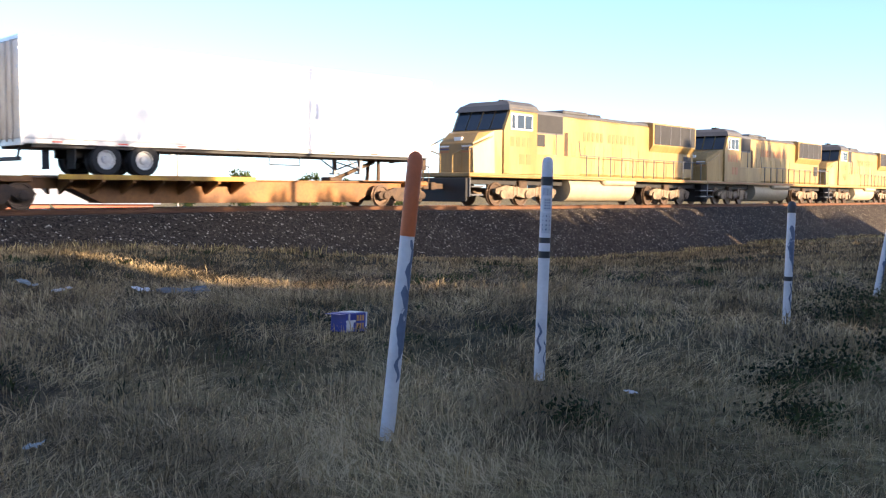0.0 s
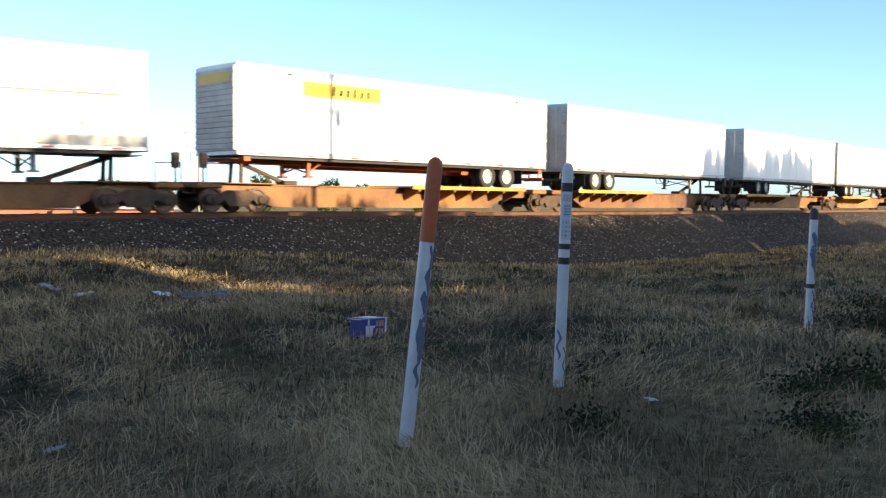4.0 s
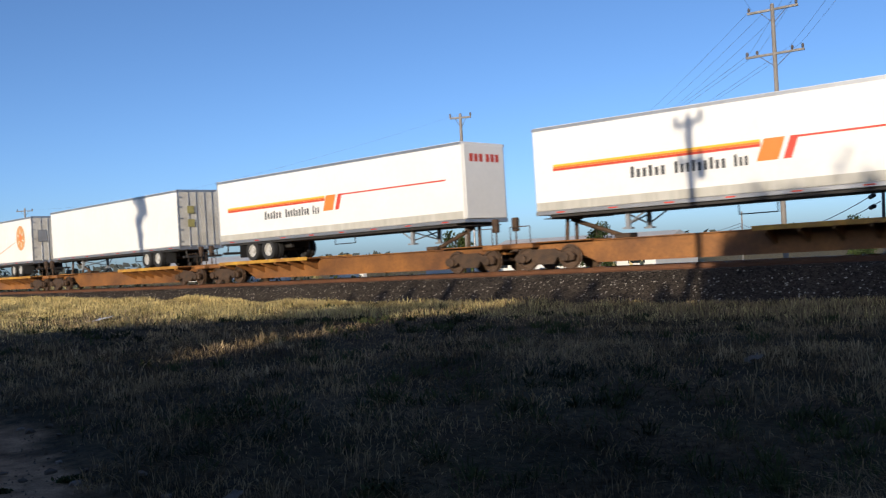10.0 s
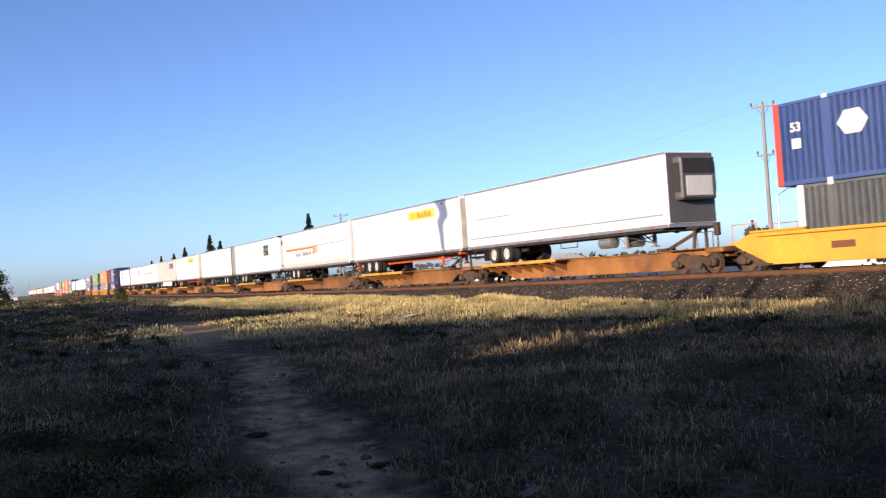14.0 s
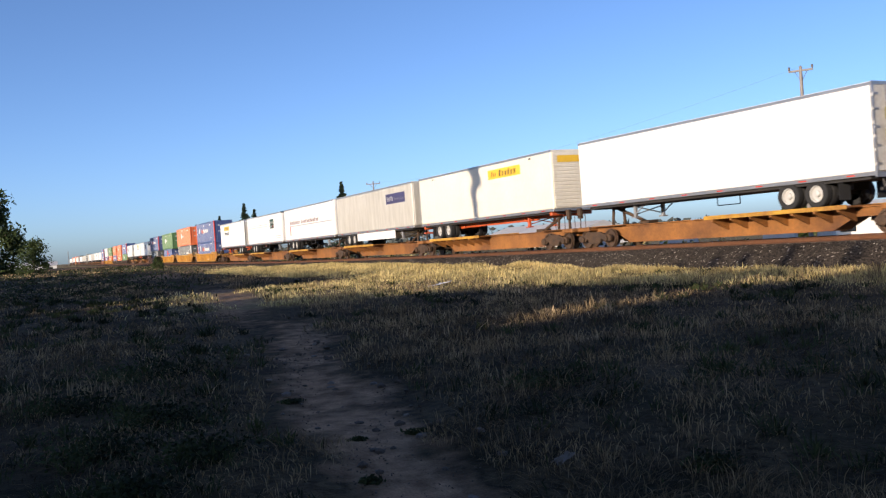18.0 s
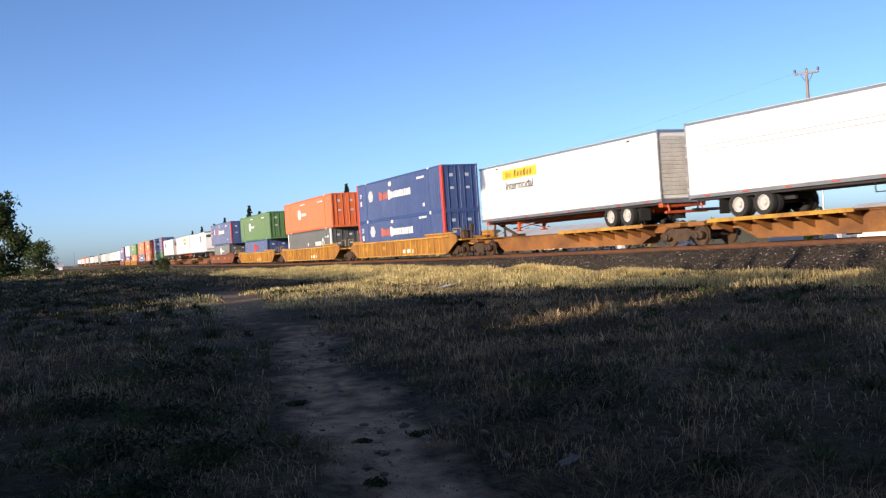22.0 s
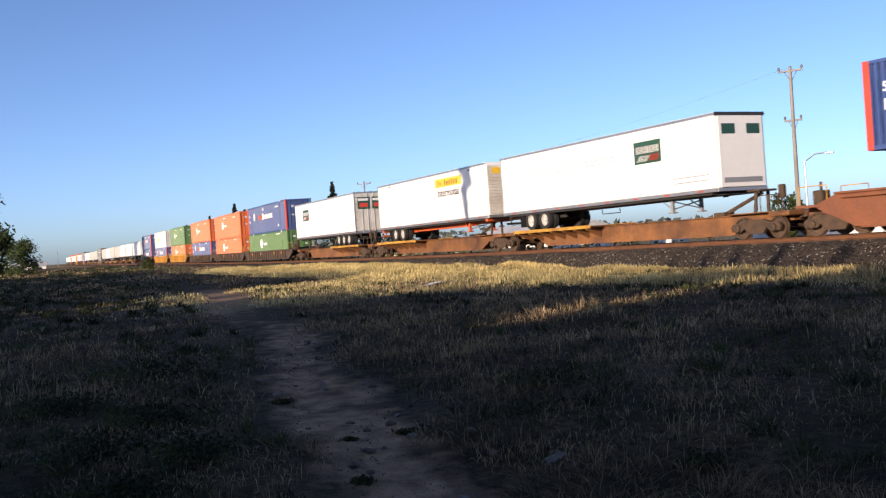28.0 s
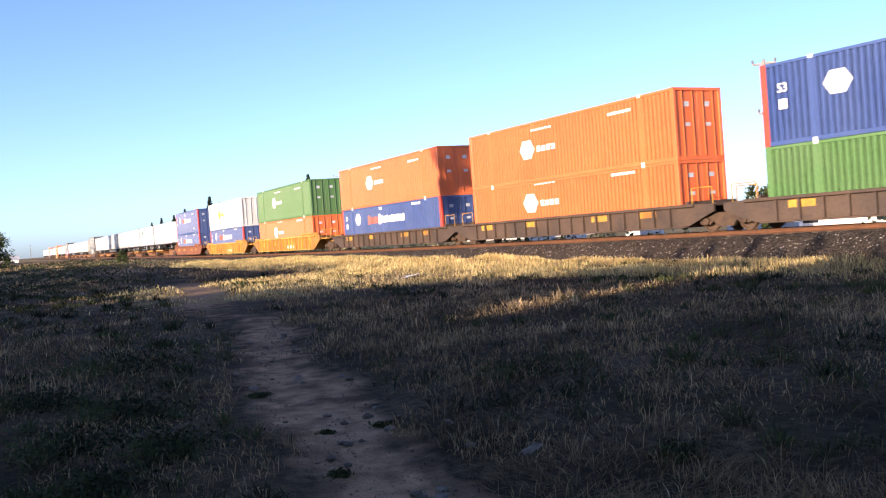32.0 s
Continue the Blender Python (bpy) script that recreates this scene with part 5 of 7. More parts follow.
        part("nose_trim", MB().box(L / 2 - 0.03, L / 2 + 0.045, -1.30, 1.30, 4.86, 5.004), M_BMARK, ob, "black trim over the nose")
        part("nose_badge", MB().box(L / 2 + 0.041, L / 2 + 0.046, -1.0, -0.3, 4.15, 4.55).box(L / 2 + 0.041, L / 2 + 0.046, 0.3, 1.0, 4.15, 4.55), M_GMARK, ob, "dark green badge on the nose")["kind"] = "stuff"
        part("nose_placard", MB().box(L / 2 + 0.041, L / 2 + 0.046, -1.0, 1.0, 2.25, 2.45), M_GREYMARK, ob)
        for q in (-1, 1):
            part("end_emblem", MB().box(-L / 2 - 0.075, -L / 2 - 0.07, min(q * 0.12, q * 1.05), max(q * 0.12, q * 1.05), 3.7, 4.6), M_GMARK, ob, "green and red emblem on a door")
            part("emblem_bar", MB().box(-L / 2 - 0.079, -L / 2 - 0.076, min(q * 0.18, q * 1.0), max(q * 0.18, q * 1.0), 4.32, 4.5), M_WMARK, ob)
            part("emblem_bar", MB().box(-L / 2 - 0.079, -L / 2 - 0.076, min(q * 0.25, q * 0.9), max(q * 0.25, q * 0.9), 3.85, 4.15), M_RED, ob)
    elif kind == "parcel":
        ob = trailer(L, M_GREYT, rear, skirt=True, label="grey ribbed van trailer with navy sign")
        livery(ob, L, rear, [("sign_panel", 11.3, 14.9, 3.75, 4.45, M_NAVY)] + bars(11.5, 12.8, 3.95, 4.3, 5, M_WMARK) + bars(13.0, 14.7, 3.95, 4.12, 9, M_GREYMARK))
    else:
        ob = trailer(L, M_WHITE, rear, label="white van trailer with faint slanted lettering")
        livery(ob, L, rear, bars(2.0, 5.6, 3.46, 3.80, 9, M_WORN, slant=0.1) + bars(6.1, 11.8, 3.46, 3.80, 12, M_WORN, slant=0.1) + [("flank_band", 2.0, 15.6, 3.28, 3.34, M_GREYMARK), ("red_panel", 2.0, 2.25, 2.4, 3.3, M_RED)])
    return ob, L


CARS = {"new": (M_YNEW, False, "bright yellow smooth-sided well car with double-stacked containers"), "rib": (M_YRIB, True, "weathered yellow ribbed well car with double-stacked containers"), "brown": (M_BROWN, False, "brown smooth-sided well car with double-stacked containers"),
        "dark": (M_DKCAR, True, "dark weathered ribbed well car with double-stacked containers"), "yel": (M_YRIB, True, "weathered yellow ribbed well car with double-stacked containers")}
PROTO = {}


def box_for(code, low):
    if code == "blue":
        return stack_blue(2.62 if low else 2.9), 16.15 if not low else 16.15
    if code == "orange":
        return stack_plain(M_CORNG, "orange ribbed 53-foot container with white emblem", 2.62 if low else 2.9), 16.15
    if code == "green":
        return stack_plain(M_CGREEN, "green ribbed 53-foot container with white emblem", 2.62 if low else 2.9), 16.15
    if code == "white":
        return stack_plain(M_CWHITE, "off-white ribbed 53-foot container", 2.9, logo=M_YMARK), 16.15
    if code == "sblue":
        return stack_plain(M_CBLUE, "blue ribbed 40-foot container with red emblem", 2.40, 12.19, M_RED), 12.19
    if code == "greyw":
        return stack_plain(M_CGREY, "grey ribbed 40-foot container with white emblem", 2.40, 12.19), 12.19
    if code == "grey2":
        return stack_plain(M_CGREY, "grey ribbed 53-foot container", 2.9), 16.15
    return stack_grey(), 14.63


def clone(key, build):
    """Builds a kind once and copies it after that."""
    if key not in PROTO:
        PROTO[key] = build()
        return PROTO[key][0] if isinstance(PROTO[key], tuple) else PROTO[key]
    src = PROTO[key][0] if isinstance(PROTO[key], tuple) else PROTO[key]
    return copy_thing(src, Matrix())


def build_train():
    ends = []
    for front, kind, rear in LOADS:
        L = 14.63 if kind == "plain48" else 16.15
        ends.append((front, front - L))
    joints = []
    for (f0, r0), (f1, r1), k0, k1 in zip(ends[:-1], ends[1:], LOADS[:-1], LOADS[1:]):
        gap = r0 - f1
        both = k0[1].startswith("stack") and k1[1].startswith("stack")
        split = gap > (8.0 if both else 2.35)
        joints.append(((r0 + f1) / 2, split))
    for i, (front, kind, rear) in enumerate(LOADS):
        f, r = ends[i]
        mid = (f + r) / 2
        b, sf = joints[i - 1] if i else (f + 0.4, True)
        a, sr = joints[i] if i < len(joints) else (r - 1.6, True)
        a, b = round(a - mid, 2), round(b - mid, 2)
        half = min(b, -a) - 1.0
        if kind.startswith("stack"):
            _, boxes, car = kind.split(":")
            top, low = boxes.split("/")
            paint, ribs, label = CARS[car]
            rolls(well_car(a, b, paint, sf, sr, ribs and front > -890, label), mid, 9.6)
            o = clone(("box", low, True), lambda: box_for(low, True))
            rolls(o, mid, 9.6)
            lift(o, 0.29)
            up = 2.70 if low in ("sblue", "greyw") else 2.92
            o = clone(("box", top, up), lambda: box_for(top, False))
            rolls(o, mid, 9.6)
            lift(o, up)
        elif front < -825:
            rolls(far_flat(a, b), mid, half)
            # many far trailers are painted grey, so distance haze sits in their colour
            o = clone(("far", kind), lambda: far_trailer(M_GREYT if kind == "greyplain" else M_WHITE))
            rolls(o, mid, half, rear > 0)
        else:
            paint = (M_BEAM, M_RUST, M_BEAM, M_BEAM)[(i * 7) % 4] if i < 28 else M_RUST
            if i in (12, 13, 14, 15, 21, 22, 23, 24, 25, 26):
                paint = M_BEAM
            rolls(spine_unit(a, b, rear, paint, sf, sr), mid, half)
            o = clone(("trailer", kind, rear), lambda: make_trailer(kind, rear))
            rolls(o, mid, half, rear > 0)


def lift(ob, z):
    """Raises all parts of a load over the rail, once for each kind."""
    if ob.data is None and ob.children and "raised" not in ob:
        for c in ob.children:
            c.matrix_basis = pose(0, 0, z) @ c.matrix_basis
        ob["raised"] = 1


build_train()


# ---- locomotives ----
LOCO_FRAME = MB().plate(((-1.95, 0.50), (-1.75, 0.32), (-1.05, 0.32), (-0.85, 0.50), (-0.3, 0.36), (0.3, 0.36), (0.85, 0.50), (1.05, 0.32), (1.75, 0.32), (1.95, 0.50), (2.3, 0.55), (2.3, 0.75), (1.5, 0.92), (0.5, 0.80), (-0.5, 0.80), (-1.5, 0.92), (-2.3, 0.75), (-2.3, 0.55)), -0.09, 0.09)
for x_ in (-0.85, 0.85):
    for y_ in (-0.14, 0.14):
        LOCO_FRAME.tube((x_ + y_, -0.06, 0.42), (x_ + y_, -0.06, 0.85), 0.08, 8)
for x_ in (-1.85, 0.0, 1.85):
    LOCO_FRAME.lathe(((-0.2, 0.13), (-0.18, 0.2), (0.0, 0.2)), at=(x_, 0, 0.52), n=12)
LOCO_FRAME = LOCO_FRAME.mesh("side_frame", M_DUSTY)
LOCO_WHEEL = wheel_mesh(0.53, 0.14, 0).mesh("wheel", M_WHEEL, True)


def locomotive():
    """A six-axle road diesel, cab to +x."""
    ob = thing("locomotive", "yellow and grey six-axle diesel locomotive in low sun", "locomotive", "locomotives of the train")
    h = 11.0
    part("underframe", MB().box(-h, h, -1.45, 1.45, 1.24, 1.42, 0.03), M_LOCO, ob)
    part("sill_stripe", MB().box(-h + 0.1, h - 0.1, -1.46, -1.452, 1.30, 1.36).box(-h + 0.1, h - 0.1, 1.452, 1.46, 1.30, 1.36), M_FADED, ob)
    part("frame_beam", MB().box(-h + 0.3, h - 0.3, -0.8, 0.8, 0.95, 1.238), M_DARKST, ob)
    part("fuel_tank", MB().lathe(((-3.05, 0.25), (-3.0, 0.62), (3.0, 0.62), (3.05, 0.25)), axis="x", n=20, at=(0.2, -0.66, 0.80)).lathe(((-3.05, 0.25), (-3.0, 0.62), (3.0, 0.62), (3.05, 0.25)), axis="x", n=20, at=(0.2, 0.66, 0.80)).box(-2.7, 3.1, -0.7, 0.7, 0.2, 1.2, 0.05), M_TANK, ob, "dusty cream fuel tank", True)
    for s in (-1, 1):
        part("air_reservoir", MB().lathe(((-1.6, 0.05), (-1.5, 0.17), (1.5, 0.17), (1.6, 0.05)), axis="x", n=12, at=(-1.2, s * 1.28, 1.52 - 0.36)), M_TANK, ob, "", True)
    hood = part("long_hood", MB().box(-h + 0.9, 6.35, -0.98, 0.98, 1.42, 4.30, 0.14), M_LOCO, ob)
    part("hood_roof", MB().box(-h + 1.0, 6.3, -0.93, 0.93, 4.16, 4.42, 0.12), M_LROOF, hood, "grey hood roof")
    part("radiator_section", MB().add([(-h + 1.2, s * q, z) for s in (-1, 1) for q, z in ((0.985, 2.9), (1.22, 3.25), (1.22, 4.40), (1.05, 4.48))] + [(-h + 6.2, s * q, z) for s in (-1, 1) for q, z in ((0.985, 2.9), (1.22, 3.25), (1.22, 4.40), (1.05, 4.48))], [(0, 8, 9, 1), (1, 9, 10, 2), (2, 10, 11, 3), (3, 11, 15, 7), (4, 5, 13, 12), (5, 6, 14, 13), (6, 7, 15, 14), (0, 1, 2, 3, 7, 6, 5, 4), (8, 12, 13, 14, 15, 11, 10, 9), (0, 4, 12, 8)]), M_LOCO, ob, "flared radiator section")
    for s in (-1, 1):
        grille = part("radiator_grille", MB().box(-h + 1.35, -h + 6.05, min(s * 1.221, s * 1.24), max(s * 1.221, s * 1.24), 3.30, 4.37), M_DARKST, ob, "dark radiator grille")
        for x in rows_of(-h + 1.4, -h + 6.0, 1.1):
            part("grille_bar", MB().box(x - 0.03, x + 0.03, min(s * 1.241, s * 1.255), max(s * 1.241, s * 1.255), 3.32, 4.35), M_LGREY, grille)
        part("air_intake", MB().box(-h + 1.3, -h + 2.2, min(s * 0.981, s * 0.995), max(s * 0.981, s * 0.995), 2.05, 2.75), M_DARKST, ob, "small dark intake grille")
        part("filter_grille", MB().box(3.55, 5.75, min(s * 0.985, s * 1.02), max(s * 0.985, s * 1.02), 3.42, 4.22, 0.005), M_DARKST, ob, "dark central air intake")
        part("filter_frame", MB().box(3.47, 5.83, min(s * 0.975, s * 0.984), max(s * 0.975, s * 0.984), 3.34, 4.28), M_LGREY, ob)
        part("cab_vent", MB().box(5.0, 6.2, min(s * 1.001, s * 1.02), max(s * 1.001, s * 1.02), 2.75, 3.30, 0.005), M_DARKST, ob, "dark vent behind the cab")
        part("battery_box", MB().box(2.6, 6.3, min(s * 0.985, s * 1.40), max(s * 0.985, s * 1.40), 1.425, 2.35, 0.03), M_LOCO, ob)
        part("hood_recess", MB().box(3.05, 3.35, min(s * 0.981, s * 0.99), max(s * 0.981, s * 0.99), 2.36, 3.5), M_GRIME, ob, "rusty open recess in the hood")
    for x in (-h + 2.1, -h + 3.7, -h + 5.3):
        part("roof_fan", MB().lathe(((4.40, 0.66), (4.56, 0.66), (4.57, 0.2)), axis="z", at=(x, 0, 0), n=16), M_LGREY, ob)
    part("dynamic_brake_hatch", MB().box(1.0, 3.2, -0.85, 0.85, 4.36, 4.60, 0.1), M_LROOF, ob)
    part("exhaust_box", MB().box(-0.9, 0.3, -0.35, 0.35, 4.38, 4.62, 0.04), M_DARKST, ob)
    drs = MB()
    for x in rows_of(-h + 6.5, 2.5, 0.8):
        for s in (-1, 1):
            drs.box(x - 0.36, x + 0.36, min(s * 0.981, s * 0.992), max(s * 0.981, s * 0.992), 1.7, 2.95)
    part("hood_door", drs, M_LOCO, ob)
    cabp = MB().add([(6.3, -1.5, 1.42), (8.75, -1.5, 1.42), (8.75, -1.5, 3.30), (8.25, -1.5, 4.32), (6.3, -1.5, 4.32), (6.3, 1.5, 1.42), (8.75, 1.5, 1.42), (8.75, 1.5, 3.30), (8.25, 1.5, 4.32), (6.3, 1.5, 4.32)], [(0, 1, 2, 3, 4), (9, 8, 7, 6, 5), (0, 5, 6, 1), (1, 6, 7, 2), (2, 7, 8, 3), (3, 8, 9, 4), (4, 9, 5, 0)])
    cab = part("cab", cabp, M_LOCO, ob)
    part("cab_roof", MB().add([(x, y, z) for x, y, z in ((6.22, -1.05, 4.66), (8.0, -1.05, 4.66), (6.22, 1.05, 4.66), (8.0, 1.05, 4.66), (6.2, -1.56, 4.20), (8.48, -1.56, 4.20), (6.2, 1.56, 4.20), (8.48, 1.56, 4.20), (6.2, -1.42, 4.46), (8.30, -1.42, 4.46), (6.2, 1.42, 4.46), (8.30, 1.42, 4.46))], [(0, 1, 3, 2), (4, 6, 7, 5), (4, 5, 9, 8), (8, 9, 1, 0), (6, 10, 11, 7), (10, 2, 3, 11), (5, 7, 11, 9), (9, 11, 3, 1), (4, 8, 10, 6), (8, 0, 2, 10)]), M_LROOF, cab, "grey cab roof")
    for s in (-1, 1):
        for x0, x1 in ((6.75, 7.25), (7.32, 7.82), (8.0, 8.22)):
            part("side_window", MB().box(x0, x1, min(s * 1.521, s * 1.53), max(s * 1.521, s * 1.53), 3.42, 4.02), M_GLASS, cab)
            part("window_frame", MB().box(x0 - 0.06, x1 + 0.06, min(s * 1.501, s * 1.519), max(s * 1.501, s * 1.519), 3.36, 4.08), M_WMARK, cab, "white window frame")
        for x0 in (6.75, 7.25):
            part("side_vent", MB().box(x0, x0 + 0.36, min(s * 1.501, s * 1.512), max(s * 1.501, s * 1.512), 1.85, 2.3), M_FADED, cab)
    for y0, y1 in ((-1.38, -0.72), (-0.66, -0.04), (0.04, 0.66), (0.72, 1.38)):
        part("windshield", MB().add([(8.77, y0, 3.36), (8.30, y0, 4.26), (8.30, y1, 4.26), (8.77, y1, 3.36), (8.73, y0, 3.36), (8.26, y0, 4.26), (8.26, y1, 4.26), (8.73, y1, 3.36)], [(0, 1, 2, 3), (7, 6, 5, 4), (0, 4, 5, 1), (1, 5, 6, 2), (2, 6, 7, 3), (3, 7, 4, 0)]), M_GLASS, cab)
    part("nose", MB().add([(8.75, -1.4, 1.42), (10.2, -1.0, 1.42), (10.2, 1.0, 1.42), (8.75, 1.4, 1.42), (8.75, -1.4, 3.32), (9.75, -0.85, 3.16), (9.75, 0.85, 3.16), (8.75, 1.4, 3.32), (10.22, -0.95, 2.7), (10.22, 0.95, 2.7), (9.2, -1.36, 1.42), (9.2, -1.3, 3.26), (9.2, 1.36, 1.42), (9.2, 1.3, 3.26)], [(0, 3, 12, 2, 1, 10), (0, 10, 11, 4), (10, 1, 8, 5, 11), (3, 7, 13, 12), (12, 13, 6, 9, 2), (4, 11, 5, 6, 13, 7), (1, 2, 9, 8), (8, 9, 6, 5), (0, 4, 7, 3)]), M_LOCO, ob)
    part("nose_door", MB().box(10.21, 10.235, -0.38, 0.30, 1.5, 2.66, 0.005), M_LOCO, ob)
    for s in (-1, 1):
        for k in range(3):
            part("nose_wing", MB().box(10.225, 10.232, min(s * 0.34, s * 0.9), max(s * 0.34, s * 0.9), 2.30 + k * 0.12, 2.37 + k * 0.12), (M_FADED, M_NAVY, M_WMARK)[k], ob)
        part("front_rail", MB().tube((10.85, s * 1.3, 1.0), (10.85, s * 1.3, 2.5), 0.03, 6).tube((10.85, s * 1.3, 2.5), (10.85, s * 0.35, 2.2), 0.03, 6).tube((10.85, s * 0.35, 2.2), (10.85, s * 0.35, 1.42), 0.03, 6).tube((10.85, s * 1.3, 2.45), (9.4, s * 1.38, 3.0), 0.03, 6), M_LOCO, ob)
    part("headlight", MB().box(10.0, 10.10, -0.22, 0.22, 2.82, 2.98, 0.01), M_WMARK, ob)
    mk = MB()
    for s in (-1, 1):
        for i in range(4):
            mk.box(6.75 + i * 0.42, 7.03 + i * 0.42, min(s * 1.501, s * 1.506), max(s * 1.501, s * 1.506), 2.62, 3.05)
        for i in range(5):
            mk.box(1.5 - i * 0.40, 1.74 - i * 0.40, min(s * 0.993, s * 1.0), max(s * 0.993, s * 1.0), 3.15, 3.62)
        for i in range(7):
            mk.box(-0.85 - i * 0.40, -0.61 - i * 0.40, min(s * 0.983, s * 0.99), max(s * 0.983, s * 0.99), 3.15, 3.62)
    part("lettering_bar", mk, M_FADED, ob)
    for s in (-1, 1):
        for x in rows_of(-h + 0.3, 2.6, 1.1):
            part("rail_post", MB().tube((x, s * 1.42, 1.42), (x, s * 1.42, 2.42), 0.028, 6), M_LGREY, ob)
        part("hand_rail", MB().tube((-h + 0.3, s * 1.42, 2.42), (2.6, s * 1.42, 2.42), 0.022, 6).tube((2.6, s * 1.42, 2.42), (2.75, s * 1.42, 3.1), 0.022, 6).tube((4.2, s * 1.10, 2.36), (4.2, s * 1.10, 3.4), 0.022, 6).tube((5.9, s * 1.10, 2.36), (5.9, s * 1.10, 3.2), 0.022, 6), M_LGREY, ob)
        for e in (-1, 1):
            part("step_well", MB().box(min(e * (h - 0.1), e * (h - 0.9)), max(e * (h - 0.1), e * (h - 0.9)), min(s * 1.1, s * 1.45), max(s * 1.1, s * 1.45), 0.45, 0.52).box(min(e * (h - 0.1), e * (h - 0.9)), max(e * (h - 0.1), e * (h - 0.9)), min(s * 1.1, s * 1.45), max(s * 1.1, s * 1.45), 0.80, 0.86).box(min(e * h, e * (h - 0.06)), max(e * h, e * (h - 0.06)), min(s * 1.05, s * 1.45), max(s * 1.05, s * 1.45), 0.4, 1.2), M_LGREY, ob)
    for e in (-1, 1):
        part("pilot_plow", MB().box(min(e * h, e * (h + 0.12)), max(e * h, e * (h + 0.12)), -1.35, 1.35, 0.18, 1.2, 0.03), M_DARKST, ob)
        coupler(ob, e * (h + 0.1), e)
    part("horn", MB().tube((6.8, 0, 4.64), (6.8, 0, 4.78), 0.03).tube((6.5, 0.1, 4.78), (7.1, 0.1, 4.78), 0.05).tube((6.5, -0.1, 4.78), (7.1, -0.1, 4.78), 0.05), M_DARKST, ob)
    for x in (-6.9, 6.6):
        t = part("truck", MB().box(x - 0.3, x + 0.3, -1.0, 1.0, 0.6, 1.14, 0.05), M_GRIME, ob)
        for y, rz in ((-1.1, 0), (1.1, 180)):
            part("side_frame", LOCO_FRAME, None, t, m=pose(x, y, 0, 0, 0, rz))
        for a in (-1.85, 0, 1.85):
            for y, rz in ((-0.72, 180), (0.72, 0)):
                part("wheel", LOCO_WHEEL, None, t, m=pose(x + a, y, 0.53, 0, 0, rz))
    return ob


lead = locomotive()
rolls(lead, 30.0, 6.8, True)
for k in (1, 2, 3):
    rolls(copy_thing(lead, Matrix()), 30.0 + 22.1 * k, 6.8, k < 3)

# ---- trees ----
def blob_tree(seed, height, spread, base=0.12, leaves=2600, leaf=0.34, vase=False, trunk=0.2):
    """A broadleaf tree: tapered trunk, limbs and a crown of many small leaves in uneven clumps."""
    r = np.random.RandomState(seed)
    ob = thing("broadleaf_tree", "dark green broadleaf tree with an uneven crown", "tree", "trees beside the field")
    t = MB().tube((0, 0, -0.3), (r.uniform(-0.15, 0.15), 0, height * 0.5), trunk, 9, trunk * 0.6).tube((0, 0, height * 0.45), (r.uniform(-0.3, 0.3), r.uniform(-0.3, 0.3), height * 0.9), trunk * 0.6, 7, 0.03)
    part("trunk", t, M_BARK, ob)
    clumps = []
    n = 26
    limbs = MB()
    for i in range(n):
        f = base + (0.97 - base) * (i + r.uniform(0, 1)) / n
        if vase:
            w = spread * (0.03 + 0.97 * (f - base) / (1 - base))
        else:
            w = spread * math.sqrt(max(0.02, 1 - (2 * (f - base) / (1.0 - base) - 0.85) ** 2 * 0.62))
        a = r.uniform(0, 6.283)
        q = w * r.uniform(0.25, 0.78)
        c = np.array([q * math.cos(a), q * math.sin(a), f * height])
        clumps.append((c, spread * r.uniform(0.26, 0.5) if not vase else 0.12 + 0.45 * w))
        limbs.tube((0, 0, max(0.3, c[2] - 0.9)), tuple(c), 0.05, 5, 0.015)
    part("branchwork", limbs, M_BARK, ob)
    k = r.randint(0, n, leaves)
    cen = np.array([c for c, _ in clumps])[k]
    rad = np.array([q for _, q in clumps])[k][:, None]
    d = r.normal(0, 1, (leaves, 3))
    d /= np.linalg.norm(d, axis=1)[:, None]
    pos = cen + d * rad * r.uniform(0.35, 1.05, (leaves, 1)) * np.array([1, 1, 0.85])
    pos[:, 2] = np.maximum(pos[:, 2], 0.05)
    part("crown", leaf_cards("crown", pos, leaf, r, M_LEAF), None, ob, "crown of small dark leaves")
    return ob


def leaf_cards(name, pos, size, r, material):
    n = len(pos)
    a = r.normal(0, 1, (n, 3))
    a /= np.linalg.norm(a, axis=1)[:, None]
    b = np.cross(a, r.normal(0, 1, (n, 3)))
    b /= np.linalg.norm(b, axis=1)[:, None]
    s = size * r.uniform(0.5, 1.2, (n, 1))
    v = np.stack([pos - a * s * 0.6, pos + b * s * 0.32, pos + a * s * 0.6, pos - b * s * 0.32], 1).reshape(-1, 3)
    me = bpy.data.meshes.new(name)
    fill(me, v, np.arange(4 * n).reshape(n, 4))
    me.materials.append(material)
    return me


def fill(me, verts, quads):
    """Loads vertices and four-cornered faces straight into a mesh."""
    n, m = len(verts), len(quads)
    me.vertices.add(n)
    me.vertices.foreach_set("co", np.asarray(verts, np.float32).ravel())
    me.loops.add(4 * m)
    me.loops.foreach_set("vertex_index", np.asarray(quads, np.int32).ravel())
    me.polygons.add(m)
    me.polygons.foreach_set("loop_start", np.arange(0, 4 * m, 4, dtype=np.int32))
    me.update(calc_edges=True)


